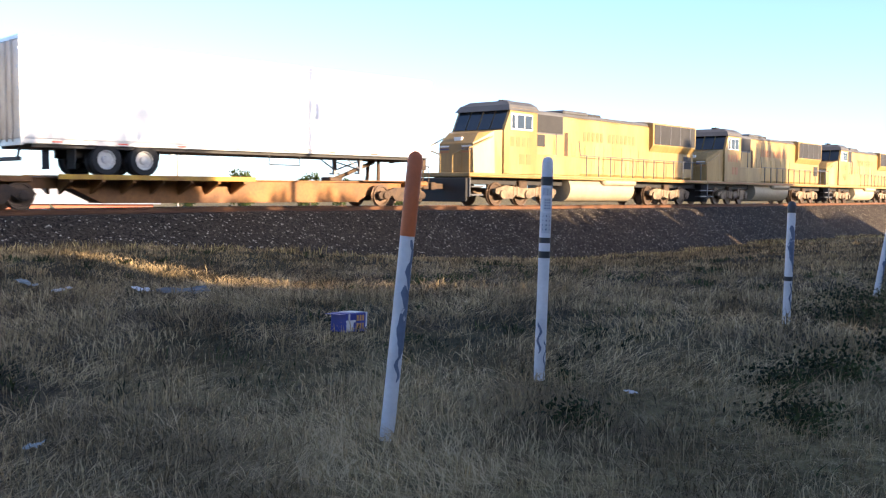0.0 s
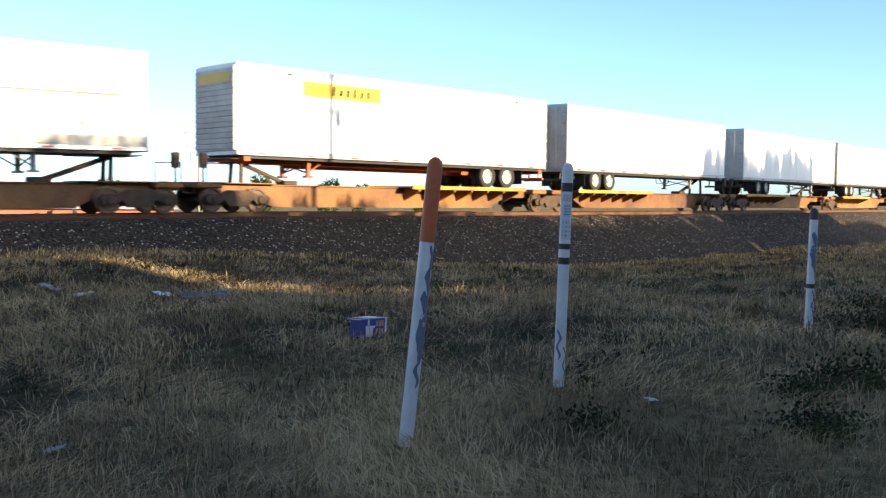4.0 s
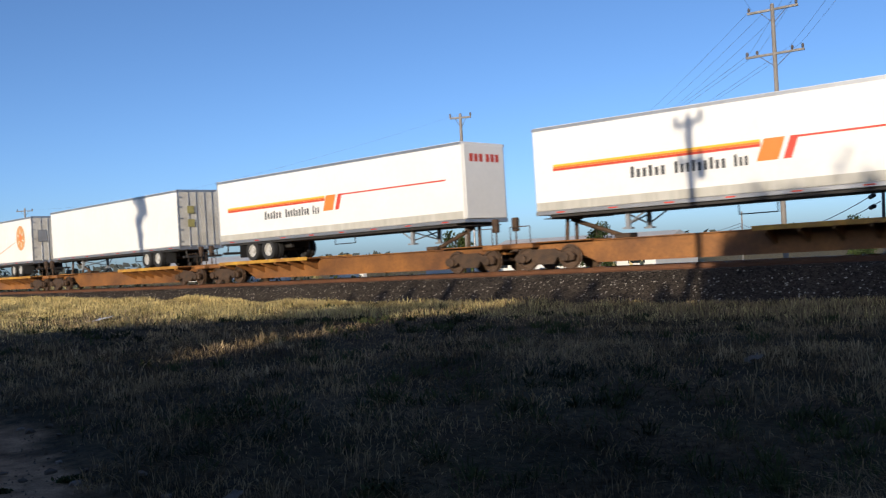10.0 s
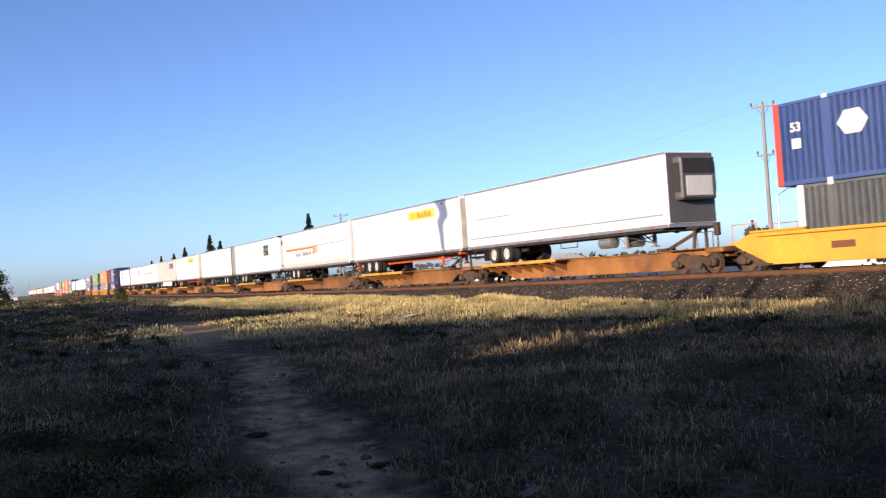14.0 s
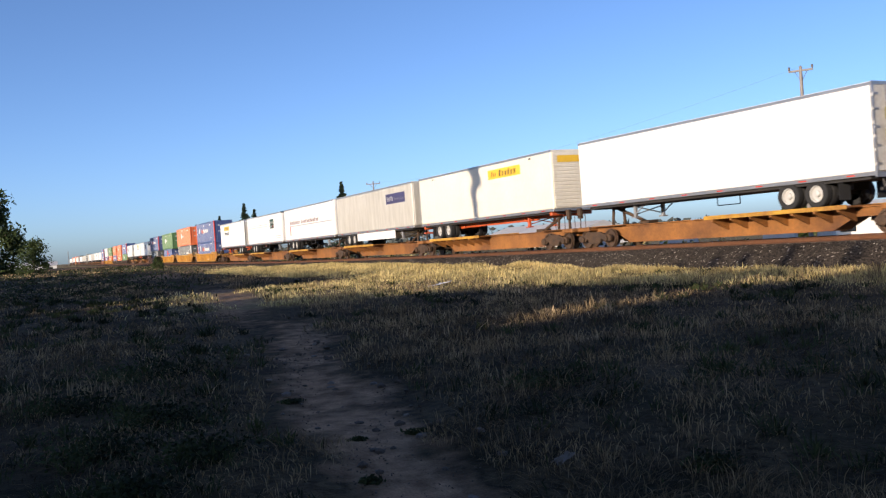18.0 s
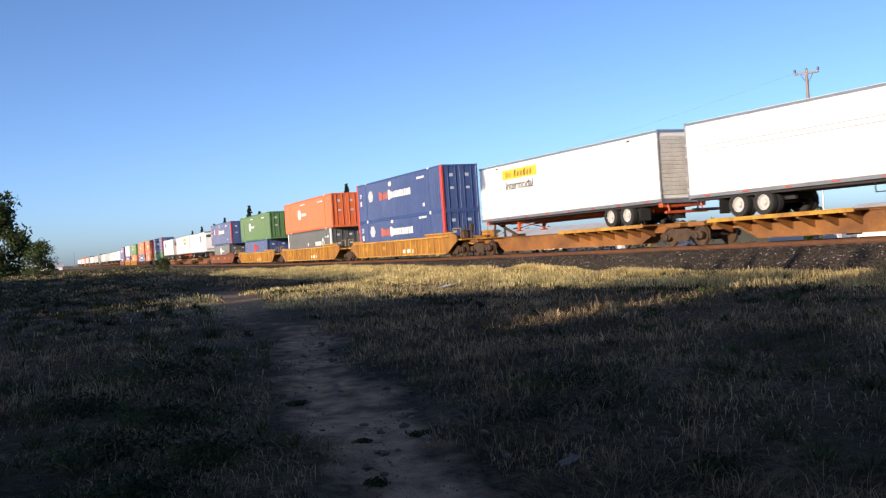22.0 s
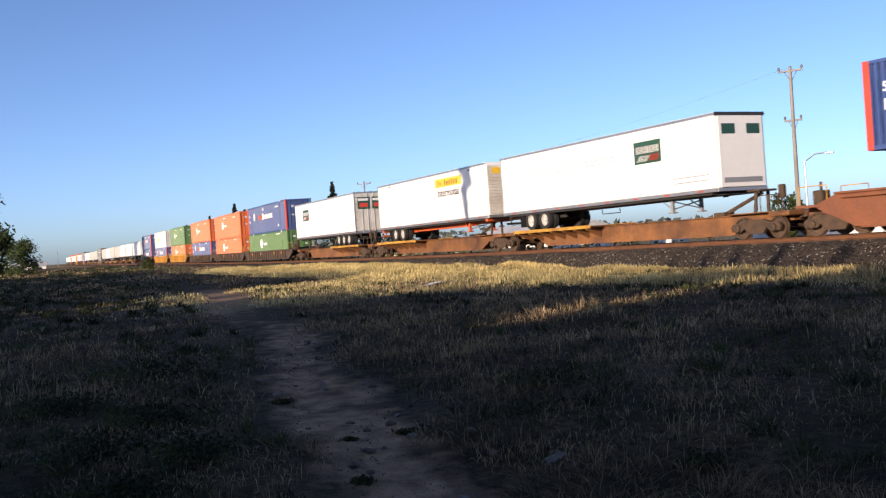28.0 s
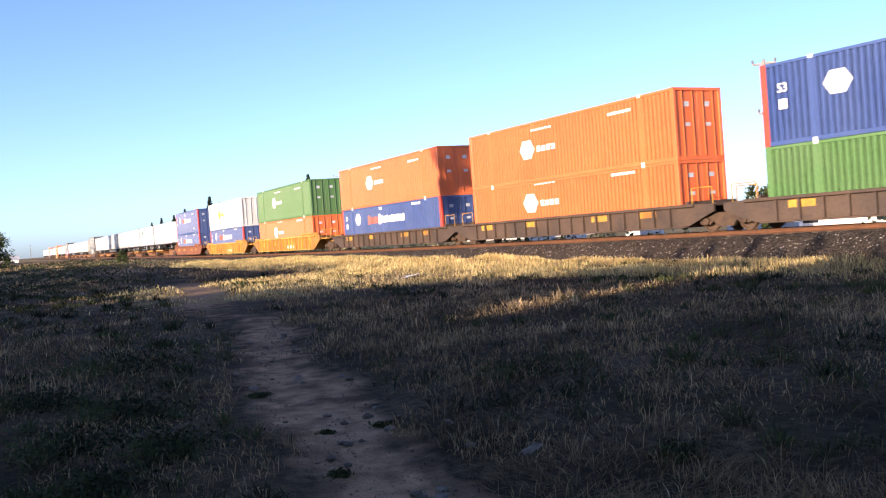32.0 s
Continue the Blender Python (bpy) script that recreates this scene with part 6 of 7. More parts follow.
def conifer(seed, height, spread):
    r = np.random.RandomState(seed)
    ob = thing("conifer", "tall dark conifer standing beyond the railway", "tree", "conifers beyond the railway")
    part("trunk", MB().tube((0, 0, -0.5), (0, 0, height * 0.97), height * 0.018, 8, 0.03), M_BARK, ob)
    pos = []
    tiers = 34
    for i in range(tiers):
        f = 0.10 + 0.89 * (i / tiers) ** 0.75
        w = spread * (0.04 + 3.6 * (1 - f) ** 1.5 * r.uniform(0.5, 1.15)) if f > 0.5 else spread * r.uniform(0.9, 1.3)
        for _ in range(7):
            a, k = r.uniform(0, 6.283), 15
            q = np.linspace(0.08, 1, k)[:, None] * w * r.uniform(0.6, 1.1)
            line = np.hstack([q * math.cos(a), q * math.sin(a), f * height - q * 0.28 + 0.05])
            pos.append(line + r.normal(0, 0.06, (k, 3)))
    part("crown", leaf_cards("crown", np.concatenate(pos), spread * 0.17, r, M_NEEDLE), None, ob, "ragged tiers of needles")
    return ob


SUNWARD = Vector((math.sin(radians(SUN_LEFT)), -math.cos(radians(SUN_LEFT)), 0))
# the shelter belt behind the camera: its ragged top draws the shade line over field and train
belt = [blob_tree(11 + k, 12.0, 3.1, 0.02, 6000, 0.62) for k in range(3)]
spire = [blob_tree(15, 12.0, 2.1, 0.30, 1350, 0.30, False, 0.10), blob_tree(16, 12.0, 1.7, 0.30, 1200, 0.30, False, 0.10), blob_tree(18, 12.0, 2.3, 0.30, 1350, 0.30, False, 0.10)]
CS, SN = math.cos(radians(SUN_LEFT)), math.sin(radians(SUN_LEFT))
NEAR_W, NEAR_L = NX * CS + NY * SN, -NX * SN + NY * CS      # across and along the shadows, for the cars' near side
keep = (S > -140) & (S < 160)
NEAR_W, NEAR_L, NEAR_S = NEAR_W[keep], NEAR_L[keep], S[keep]
rb = random.Random(8)
used = set()


def belt_tree(src, w, reach, top, row, wide, label):
    """A tree across at w whose shadow reaches the height top at the distance reach along the shadow."""
    hgt = top + (reach - row) * math.tan(radians(SUN_UP))
    k = hgt / 12.0
    m = pose(w * CS - row * SN, w * SN + row * CS, -0.05, 0, 0, rb.uniform(0, 360)) @ Matrix.Diagonal((wide, wide, k, 1))
    if id(src) in used:
        src = copy_thing(src, pose(0, 0, 0))
    used.add(id(src))
    src.matrix_basis = m
    src["label"] = label


PEAKS = ((-14.3, 3.0, 0.55), (-12.9, 2.7, 0.5), (-11.8, 3.55, 0.55), (-10.2, 3.95, 0.5), (-9.0, 4.45, 0.55), (-8.4, 4.2, 0.6), (-7.6, 3.7, 0.6), (-6.7, 3.6, 0.6), (-6.1, 3.85, 0.55), (-5.2, 3.2, 0.5), (-3.8, 3.2, 0.45), (-0.5, 3.3, 0.5), (1.8, 3.4, 0.55), (2.6, 3.7, 0.55), (3.3, 4.4, 0.5), (4.1, 3.95, 0.6), (4.9, 4.65, 0.55), (5.6, 4.5, 0.6), (6.4, 4.05, 0.6), (7.2, 3.5, 0.5))
for i, (s_, top_, wd_) in enumerate(PEAKS):
    w_ = float(np.interp(s_, NEAR_S, NEAR_W))
    if 10.9 < w_ < 12.7:
        continue
    belt_tree(spire[i % 3], w_, float(np.interp(s_, NEAR_S, NEAR_L)), top_ + 0.1, -22.0 + rb.uniform(-1, 1), wd_, "slender leafy tree rising from the shelter belt")
s_ = -15.4
while s_ < 8.0:
    if 10.7 < float(np.interp(s_, NEAR_S, NEAR_W)) < 12.8:
        s_ += 0.5
        continue
    hole = 1.6 if -2.9 < s_ < -1.4 else 0.0
    w_ = float(np.interp(s_, NEAR_S, NEAR_W))
    belt_tree(belt[rb.randrange(3)], w_, float(np.interp(s_, NEAR_S, NEAR_L)), 2.35 + rb.uniform(-0.45, 0.3) - (0.4 if -4 < s_ < 0 else 0) - hole, -25.0 + rb.uniform(-1.5, 1.5), 0.42, "leafy tree in the shelter belt beside the field")
    s_ += rb.uniform(0.55, 0.75)
# right of it the belt is lower: shade up the ballast, then only over the grass
s_ = 8.6
while s_ < 66:
    w_, l_ = float(np.interp(s_, NEAR_S, NEAR_W)), float(np.interp(s_, NEAR_S, NEAR_L))
    top_ = float(np.interp(s_, (8.6, 14, 20, 26, 30, 38, 46, 66), (1.35, 1.35, 1.1, 0.35, 0.9, 0.8, 0.2, 0.0)))
    belt_tree(belt[rb.randrange(3)], w_, l_ - 1.5, top_ + rb.uniform(-0.25, 0.2), -25.0 + rb.uniform(-1.5, 1.5), 0.42, "leafy tree in the lower shelter belt beside the field")
    s_ += rb.uniform(0.42, 0.6) if s_ < 24 else rb.uniform(0.8, 1.25)
# a knot of tall trees further along: its shade climbs the whole side of the train
AZ = np.degrees(np.arctan2(NX, NY))
s_, s_end = (float(np.interp(q, AZ[(S > 5) & (S < 120)], S[(S > 5) & (S < 120)])) for q in (40.9, 46.6))
while s_ < s_end:
    w_, l_ = float(np.interp(s_, NEAR_S, NEAR_W)), float(np.interp(s_, NEAR_S, NEAR_L))
    belt_tree(belt[rb.randrange(3)], w_, l_, 4.2 + rb.uniform(-0.5, 0.7), -25.0 + rb.uniform(-1.5, 1.5), 0.36, "tall leafy tree in the shelter belt beside the field")
    s_ += rb.uniform(0.6, 0.9)
# left of it the shade ends short of the verge, then ever nearer
w_ = float(np.interp(-15.4, NEAR_S, NEAR_W)) + 0.2
while w_ > -112:
    lim = float(np.interp(w_, (-112, -60, -34, -31.5, -30, -25.6, -24, -18, -16, -12, -6), (60.0, 42.0, 32.0, 24.0, 12.5, 12.5, 16.5, 18.5, 21.2, 25.8, 27.2))) + rb.uniform(-1.3, 0.8)
    if abs(w_ + 9.85) < 0.5:
        lim = 11.6
    belt_tree(belt[rb.randrange(3)], w_, lim, 0.0, -25.0 + rb.uniform(-1, 1), 0.16 if abs(w_ + 9.85) < 1.2 else 0.36 if w_ > -32 else 0.6, "leafy tree in the lower shelter belt beside the field")
    w_ -= rb.uniform(0.34, 0.42) if abs(w_ + 9.85) < 1.6 else rb.uniform(0.7, 1.0) if w_ > -32 else rb.uniform(1.3, 2.0)
# a second unseen row, added to thicken the belt's shade
w_ = -1.5
while w_ > -30:
    lim = 12.3 if abs(w_ + 9.85) < 0.6 else float(np.interp(w_, (-30, -25.6, -24, -18, -16, -12, -6), (12.0, 12.0, 16.0, 18.0, 20.6, 25.2, 26.6)))
    belt_tree(belt[rb.randrange(3)], w_, lim, 0.0, -30.0 + rb.uniform(-1, 1), 0.17 if abs(w_ + 9.85) < 1.1 else 0.34, "leafy tree in the lower shelter belt beside the field")
    w_ -= 0.36 if abs(w_ + 9.85) < 1.4 else 0.75
# unseen tall trees, given bare lower stems so that sun passes under their crowns in one place
lofty = blob_tree(19, 12.0, 1.25, 0.71, 900, 0.42, False, 0.06)
for i in range(4):
    w_ = 11.1 + 0.45 * i
    row = -25.0 + rb.uniform(-0.4, 0.4)
    l_ = float(np.interp(w_, NEAR_W, NEAR_L))
    o = lofty if i == 0 else copy_thing(lofty, pose(0, 0, 0))
    o.matrix_basis = pose(w_ * CS - row * SN, w_ * SN + row * CS, -0.05, 0, 0, i * 70) @ Matrix.Diagonal((0.6, 0.6, (3.2 + (l_ - row) * math.tan(radians(SUN_UP))) / 12.0, 1))
    o["label"] = "tall tree with a bare stem and a high crown"
    belt_tree(belt[i % 3], w_, 11.0, 0.0, row, 0.18, "low leafy tree in the shelter belt beside the field")
# unseen filler trees, added to close a gap that let sun onto the grass
for w_ in (-1.6, -2.3, -2.9, -3.5, -4.1, -4.8):
    belt_tree(belt[rb.randrange(3)], w_, 23.5, 0.0, -28.0, 0.34, "leafy tree in the lower shelter belt beside the field")
# thin lone trees whose shadows cross the verge and the ballast
slim = blob_tree(31, 9.0, 0.42, 0.45, 420, 0.32, False, 0.14)
slim["label"] = "slim leafy tree standing alone beside the field"
for i, (w_, top_) in enumerate(((-5.2, 0.3), (-6.1, -0.2), (-7.4, 0.6), (-8.6, 0.3), (-11.6, -0.3), (-12.8, -0.1), (-14.2, 0.0), (-15.7, -0.2), (-19.8, -0.3), (-23.0, -1.2), (-10.9, 0.7), (-12.2, 0.2), (-13.4, 0.8), (-15.1, 0.5), (-16.4, 0.4), (-18.0, 0.2), (-20.8, -0.4), (-24.5, -0.8), (27.5, 0.9), (29.6, 0.6), (31.2, 0.8), (33.0, 0.9), (38.5, 1.3), (46.0, 1.4), (55.0, 1.5), (64.0, 1.6))):
    o = slim if i == 0 else copy_thing(slim, pose(0, 0, 0))
    row = -28.0 + rb.uniform(-3, 3)
    hgt = top_ + (float(np.interp(w_, NEAR_W, NEAR_L)) - 1.0 - row) * math.tan(radians(SUN_UP))
    o.matrix_basis = pose(w_ * CS - row * SN, w_ * SN + row * CS, 0, 0, 0, w_ * 40) @ Matrix.Diagonal((1, 1, hgt / 9.0, 1))
c_ = on_track(-50.7) + SUNWARD * 50
tall = blob_tree(41, 8.6 + 50 * math.tan(radians(SUN_UP)), 2.1, 0.66, 1500, 0.34, True, 0.07)
tall.matrix_basis = pose(c_.x, c_.y, 0)
tall["label"] = "tall vase-shaped tree on a thin trunk"
# low scrub to the left of the camera
scrub = blob_tree(51, 3.2, 1.9, 0.02, 1500, 0.3, False, 0.08)
scrub.matrix_basis = pose(2.5, -10.5, 0)
scrub["label"], scrub["category"] = "low leafy scrub bush beside the field", "bush"
for x, y, k in ((-131, 14, 0.5), (-140, 14.6, 0.4), (-1.0, -9.5, 1.05), (-4.6, -10.2, 0.95), (-8.2, -9.4, 1.1), (-11.6, -10.0, 1.0), (-15.0, -9.2, 0.95), (-18.6, -9.6, 1.1), (-22.4, -8.6, 1.0), (-26.6, -8.0, 1.0), (-31.0, -7.0, 0.95), (-36.0, -6.5, 1.0)):
    o = copy_thing(scrub, pose(0, 0, 0))
    o.matrix_basis = pose(x, y, -0.05, 0, 0, x * 50) @ Matrix.Diagonal((k, k, k, 1))
# dark trees at the end of the path
for x, y, hgt, sp, sd in ((-200, -7.6, 15.0, 6.2, 61), (-212, -13.0, 16.0, 6.5, 62), (-190, -1.6, 6.2, 3.4, 63)):
    o = blob_tree(sd, hgt, sp, 0.02, 5200, 0.34 * max(1.0, hgt / 7))
    o.matrix_basis = pose(x, y, gz(x, y) - 0.1)
# conifers and trees beyond the line
for x, y, hgt, sp, sd in ((-532, 73, 17, 2.4, 71), (-463, 68, 17, 2.4, 72), (-389, 62, 15.5, 2.2, 73), (-369, 63, 17, 2.4, 74), (-285, 56, 17, 2.4, 75), (-261, 54, 14, 2.0, 76), (-201, 61, 16.5, 2.3, 77)):
    o = conifer(sd, hgt, sp * 1.5)
    o.matrix_basis = pose(x, y, -1.0)
far_tree = blob_tree(81, 6.0, 2.8, 0.05, 2200, 0.42)
far_tree.matrix_basis = pose(40, 152, -1.4)
for x, y, k in ((-62, 78, 0.8), (33, 160, 0.75), (58, 170, 1.0), (20, 140, 0.6), (12, 110, 0.75), (4, 120, 0.6), (-30, 92, 0.7), (-18, 66, 0.55), (-75, 70, 0.8), (70, 185, 0.9), (85, 190, 0.8), (-45, 100, 0.7)):
    o = copy_thing(far_tree, pose(0, 0, 0))
    o.matrix_basis = pose(x, y, -1.4, 0, 0, x * 33) @ Matrix.Diagonal((k, k, k, 1))


# ---- grass ----
TABLE = np.random.RandomState(77).uniform(0, 1, (64, 64))


def drift(x, y, size, octaves=3):
    """Smooth random field from 0 to 1 with lumps about size metres wide."""
    total, norm, amp = 0.0, 0.0, 1.0
    for k in range(octaves):
        u, v = x / size + 17.3 * k, y / size + 9.1 * k
        i, j = np.floor(u).astype(int), np.floor(v).astype(int)
        fu, fv = smooth(u - i), smooth(v - j)
        a, b = TABLE[i % 64, j % 64], TABLE[(i + 1) % 64, j % 64]
        c, e = TABLE[i % 64, (j + 1) % 64], TABLE[(i + 1) % 64, (j + 1) % 64]
        total = total + amp * ((a * (1 - fu) + b * fu) * (1 - fv) + (c * (1 - fu) + e * fu) * fv)
        norm, amp, size = norm + amp, amp * 0.55, size * 0.5
    return smooth((total / norm - 0.22) / 0.56)


# height, track distance and place along the track over the field, looked up for the many blades
GRID_X, GRID_Y, CELL = -98.0, -16.0, 0.3
gx_, gy_ = np.meshgrid(GRID_X + CELL * np.arange(560), GRID_Y + CELL * np.arange(280), indexing="ij")
GRID = np.stack([ground_z(gx_, gy_)] + [q.reshape(gx_.shape) for q in nearest(gx_, gy_)], -1)


def field(x, y):
    u, v = np.clip((x - GRID_X) / CELL, 0, 558.9), np.clip((y - GRID_Y) / CELL, 0, 278.9)
    i, j = u.astype(int), v.astype(int)
    fu, fv = (u - i)[:, None], (v - j)[:, None]
    q = (GRID[i, j] * (1 - fu) + GRID[i + 1, j] * fu) * (1 - fv) + (GRID[i, j + 1] * (1 - fu) + GRID[i + 1, j + 1] * fu) * fv
    return q[:, 0], q[:, 1], q[:, 2]


def blades(name, x, y, hgt, wid, lean, seed, material, label, toward=None, lift=0.0):
    """One mesh of bent blades rooted at x, y; toward: the heading in which each one leans."""
    r = np.random.RandomState(seed)
    n = len(x)
    z = field(x, y)[0] - 0.012 + lift
    a = r.uniform(0, 6.283, n)
    b = r.uniform(0, 6.283, n) if toward is None else toward
    w = wid * 0.5
    reach = hgt * np.sin(np.clip(lean, 0, 1.5))
    rise = hgt * np.cos(np.clip(lean, 0, 1.5))
    P = np.stack([x, y, z], 1)
    side = np.stack([np.cos(a) * w, np.sin(a) * w, 0 * w], 1)
    bend = np.stack([np.cos(b) * reach, np.sin(b) * reach], 1)
    midp = P + np.column_stack([bend * 0.34, rise * 0.62 + 0.004])
    tip = P + np.column_stack([bend, rise])
    v = np.stack([P, midp + side, tip, midp - side], 1).reshape(-1, 3)
    me = bpy.data.meshes.new(name)
    fill(me, v, np.arange(4 * n).reshape(n, 4))
    me.materials.append(material)
    return tagged(new(name, me), label, "grass", kind="stuff")


def scatter(n, r0, r1, a0, a1, seed, power=0.75):
    """Places in a ring sector before the camera, thinning with distance; angles are degrees to the left of +Y."""
    r = np.random.RandomState(seed)
    u = r.uniform(0, 1, n)
    e = 2 - 2 * power
    rad = (r0 ** e + u * (r1 ** e - r0 ** e)) ** (1 / e)
    a = np.radians(r.uniform(a0, a1, n))
    return -rad * np.sin(a), rad * np.cos(a), r


def tufts(x, y, r, each, size):
    """Draws the places together into tufts whose blades lean outwards."""
    n = len(x)
    k = r.randint(0, max(2, n // each), n)
    q = np.abs(r.normal(0, 1, n)) * size * (0.6 + 0.02 * np.hypot(x[k], y[k]))
    a = r.uniform(0, 6.283, n)
    return x[k] + q * np.cos(a), y[k] + q * np.sin(a), a + r.normal(0, 0.6, n), k


def keep_off(x, y, margin=0.55):
    d = field(x, y)[2]
    ragged = 0.35 + 1.3 * drift(x + 40, y, 1.1)
    onpath = (x < -1) & (np.abs(path_offset(x, y)) < margin * (0.8 + 0.02 * np.abs(x)) * ragged)
    bare = (((x - 5.5) / 2.2) ** 2 + ((y - 2.5) / 0.7) ** 2) < ragged
    return (d > 4.3) & ~onpath & ~bare & (np.hypot(x, y) > 1.6)


def dryness(x, y):
    """0: low green weeds, 1: standing dry straw; lumps drawn out along the track, drier before the posts."""
    zone = 0.20 * smooth((x + 4) / 5) - 0.28 * smooth((-x - 1) / 4) * smooth((-path_offset(x, y) - 0.2) / 1.0) - 0.20 * smooth((x - 4.2) / 2.5) * smooth((8.5 - np.hypot(x - 3, y)) / 3)
    band = drift(x * 0.45 + 0.30 * y, y - 0.12 * x, 2.3)
    return np.clip(0.60 * band + 0.40 * drift(x, y + 30, 0.8, 2) + zone, 0, 1)


def lay_grass():
    # short dry turf with gaps down to the dark thatch
    x, y, r = scatter(330000, 1.7, 62, -58, 100, 21, 0.74)
    dry = dryness(x, y)
    ok = keep_off(x, y) & (r.uniform(0, 1, len(x)) < 0.30 + 0.75 * dry)
    x, y, dry = x[ok], y[ok], dry[ok]
    n, rad = len(x), np.hypot(x, y)
    h = r.uniform(0.04, 0.13, n) * (0.6 + 0.8 * dry) * (1 + 0.006 * rad)
    _, s, d = field(x, y)
    pale = r.uniform(0, 1, n) < np.clip(straw_zone(x, y, s, d) * 0.85, 0, 1)
    wid, lean = (0.0022 + 0.00075 * rad) * r.uniform(0.6, 1.4, n), r.uniform(0.15, 1.25, n)
    blades("dry_grass", x[~pale], y[~pale], h[~pale], wid[~pale], lean[~pale], 22, M_DRY, "short dry brown grass over the field")
    for m, mt, sd in ((pale & (x < -9), M_STRAW, 29), (pale & (x >= -9), M_THATCH, 30)):
        blades("bleached_grass", x[m], y[m], h[m] * 1.1, wid[m], lean[m] * 0.85, sd, mt, "short bleached straw-coloured grass over the field")
    # low green weeds in the hollows
    x, y, r = scatter(170000, 1.7, 45, -58, 100, 23, 0.74)
    x, y, to, _ = tufts(x, y, r, 40, 0.10)
    ok = keep_off(x, y) & (dryness(x, y) + r.normal(0, 0.12, len(x)) < 0.40)
    x, y, to = x[ok], y[ok], to[ok]
    n, rad = len(x), np.hypot(x, y)
    blades("green_grass", x, y, r.uniform(0.05, 0.17, n) * (1 + 0.008 * rad), 0.006 + 0.0010 * rad, r.uniform(0.2, 1.2, n), 24, M_GREEN, "patches of low green weeds in the field", to)
    # standing stems in tufts, brown and bleached, thick where the field is dry
    for num, seed, mt, lab in ((150000, 25, M_STEM, "standing dry brown grass stems in tufts"), (80000, 35, M_THATCH, "standing bleached grass stems in tufts")):
        x, y, r = scatter(num, 1.9, 55, -58, 100, seed, 0.70)
        x, y, to, k = tufts(x, y, r, 12, 0.11)
        dry = dryness(x, y)
        ok = keep_off(x, y, 0.8) & (dry + r.normal(0, 0.10, len(x)) > (0.50 if mt is M_STEM else 0.64) + 0.20 * smooth((-x - 1) / 3) * smooth((11 - np.hypot(x, y)) / 5))
        x, y, to, k, dry = x[ok], y[ok], to[ok], k[ok], dry[ok]
        n, rad = len(x), np.hypot(x, y)
        tall = 0.6 + 0.9 * np.random.RandomState(seed + 5).uniform(0, 1, num)[k]
        blades("tall_grass", x, y, r.uniform(0.08, 0.21, n) * tall * np.clip(0.30 + rad * 0.09, 0.45, 1.0), 0.0018 + 0.00060 * rad, np.abs(r.normal(0.45, 0.35, n)), seed + 1, mt, lab, to)
    # fallen stems lying over one another
    x, y, r = scatter(150000, 1.7, 22, -58, 100, 45, 0.66)
    ok = keep_off(x, y, 0.7) & (r.uniform(0, 1, len(x)) < np.clip(1.6 * dryness(x, y) - 0.25, 0.05, 1))
    x, y = x[ok], y[ok]
    n, rad = len(x), np.hypot(x, y)
    h, wid = r.uniform(0.12, 0.36, n), 0.0022 + 0.00060 * rad
    flow = 6.283 * drift(x, y, 1.6, 2) + r.normal(0, 0.7, n)
    lean, up = r.uniform(1.15, 1.5, n), r.uniform(0.0, 0.07, n)
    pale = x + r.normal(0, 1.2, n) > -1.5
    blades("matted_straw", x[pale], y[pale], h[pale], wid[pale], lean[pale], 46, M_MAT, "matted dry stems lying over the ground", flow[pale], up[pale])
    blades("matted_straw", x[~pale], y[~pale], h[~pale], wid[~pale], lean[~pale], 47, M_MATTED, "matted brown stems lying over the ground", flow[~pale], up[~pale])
    # straw along the foot of the ballast and over the open field beyond the shade
    r = np.random.RandomState(27)
    s = np.concatenate([r.uniform(-75, 62, 40000), -4 - 70 * r.uniform(0, 1, 70000) ** 1.3])
    d = np.concatenate([4.0 + np.abs(r.normal(0, 1.3, 40000)), 4.1 + 8.5 * r.uniform(0, 1, 70000)])
    hd = np.interp(s, S, HEAD)
    x, y = np.interp(s, S, CX) + d * np.sin(hd), np.interp(s, S, CY) - d * np.cos(hd)
    lump = 2 * drift(x * 0.6 + 0.3 * y, y, 1.7) - 1
    ok = r.uniform(-1, 1, len(x)) < lump + 0.65
    x, y, s, lump = x[ok], y[ok], s[ok], lump[ok]
    n, rad = len(x), np.hypot(x, y)
    # fewer bleached blades to the right, putting the verge's shade into the colour
    pale = r.uniform(0, 1, n) < 0.22 + 0.78 * smooth((-s - 14) / 14)
    h, wid, lean = r.uniform(0.08, 0.24, n) * (1 + 0.6 * lump), 0.004 + 0.00065 * rad, np.abs(r.normal(0.3, 0.3, n))
    blades("verge_grass", x[pale], y[pale], h[pale], wid[pale], lean[pale], 28, M_STRAW, "bleached verge grass along the foot of the ballast")
    blades("verge_grass", x[~pale], y[~pale], h[~pale], wid[~pale], lean[~pale], 38, M_STEM, "brown verge grass along the foot of the ballast")
    x, y = -r.uniform(22, 85, 60000), r.uniform(-3, 17, 60000)
    _, s, d = field(x, y)
    lump = drift(x * 0.5 + 0.25 * y, y, 1.6)
    ok = keep_off(x, y, 0.8) & (straw_zone(x, y, s, d) * (0.35 + 0.8 * lump) > r.uniform(0.15, 1.0, len(x)))
    x, y, lump = x[ok], y[ok], lump[ok]
    n, rad = len(x), np.hypot(x, y)
    blades("open_field_grass", x, y, r.uniform(0.06, 0.18, n) * (0.6 + 0.9 * lump), 0.006 + 0.0007 * rad, np.abs(r.normal(0.35, 0.3, n)), 39, M_STRAW, "bleached grass in the sunlit open field")


lay_grass()


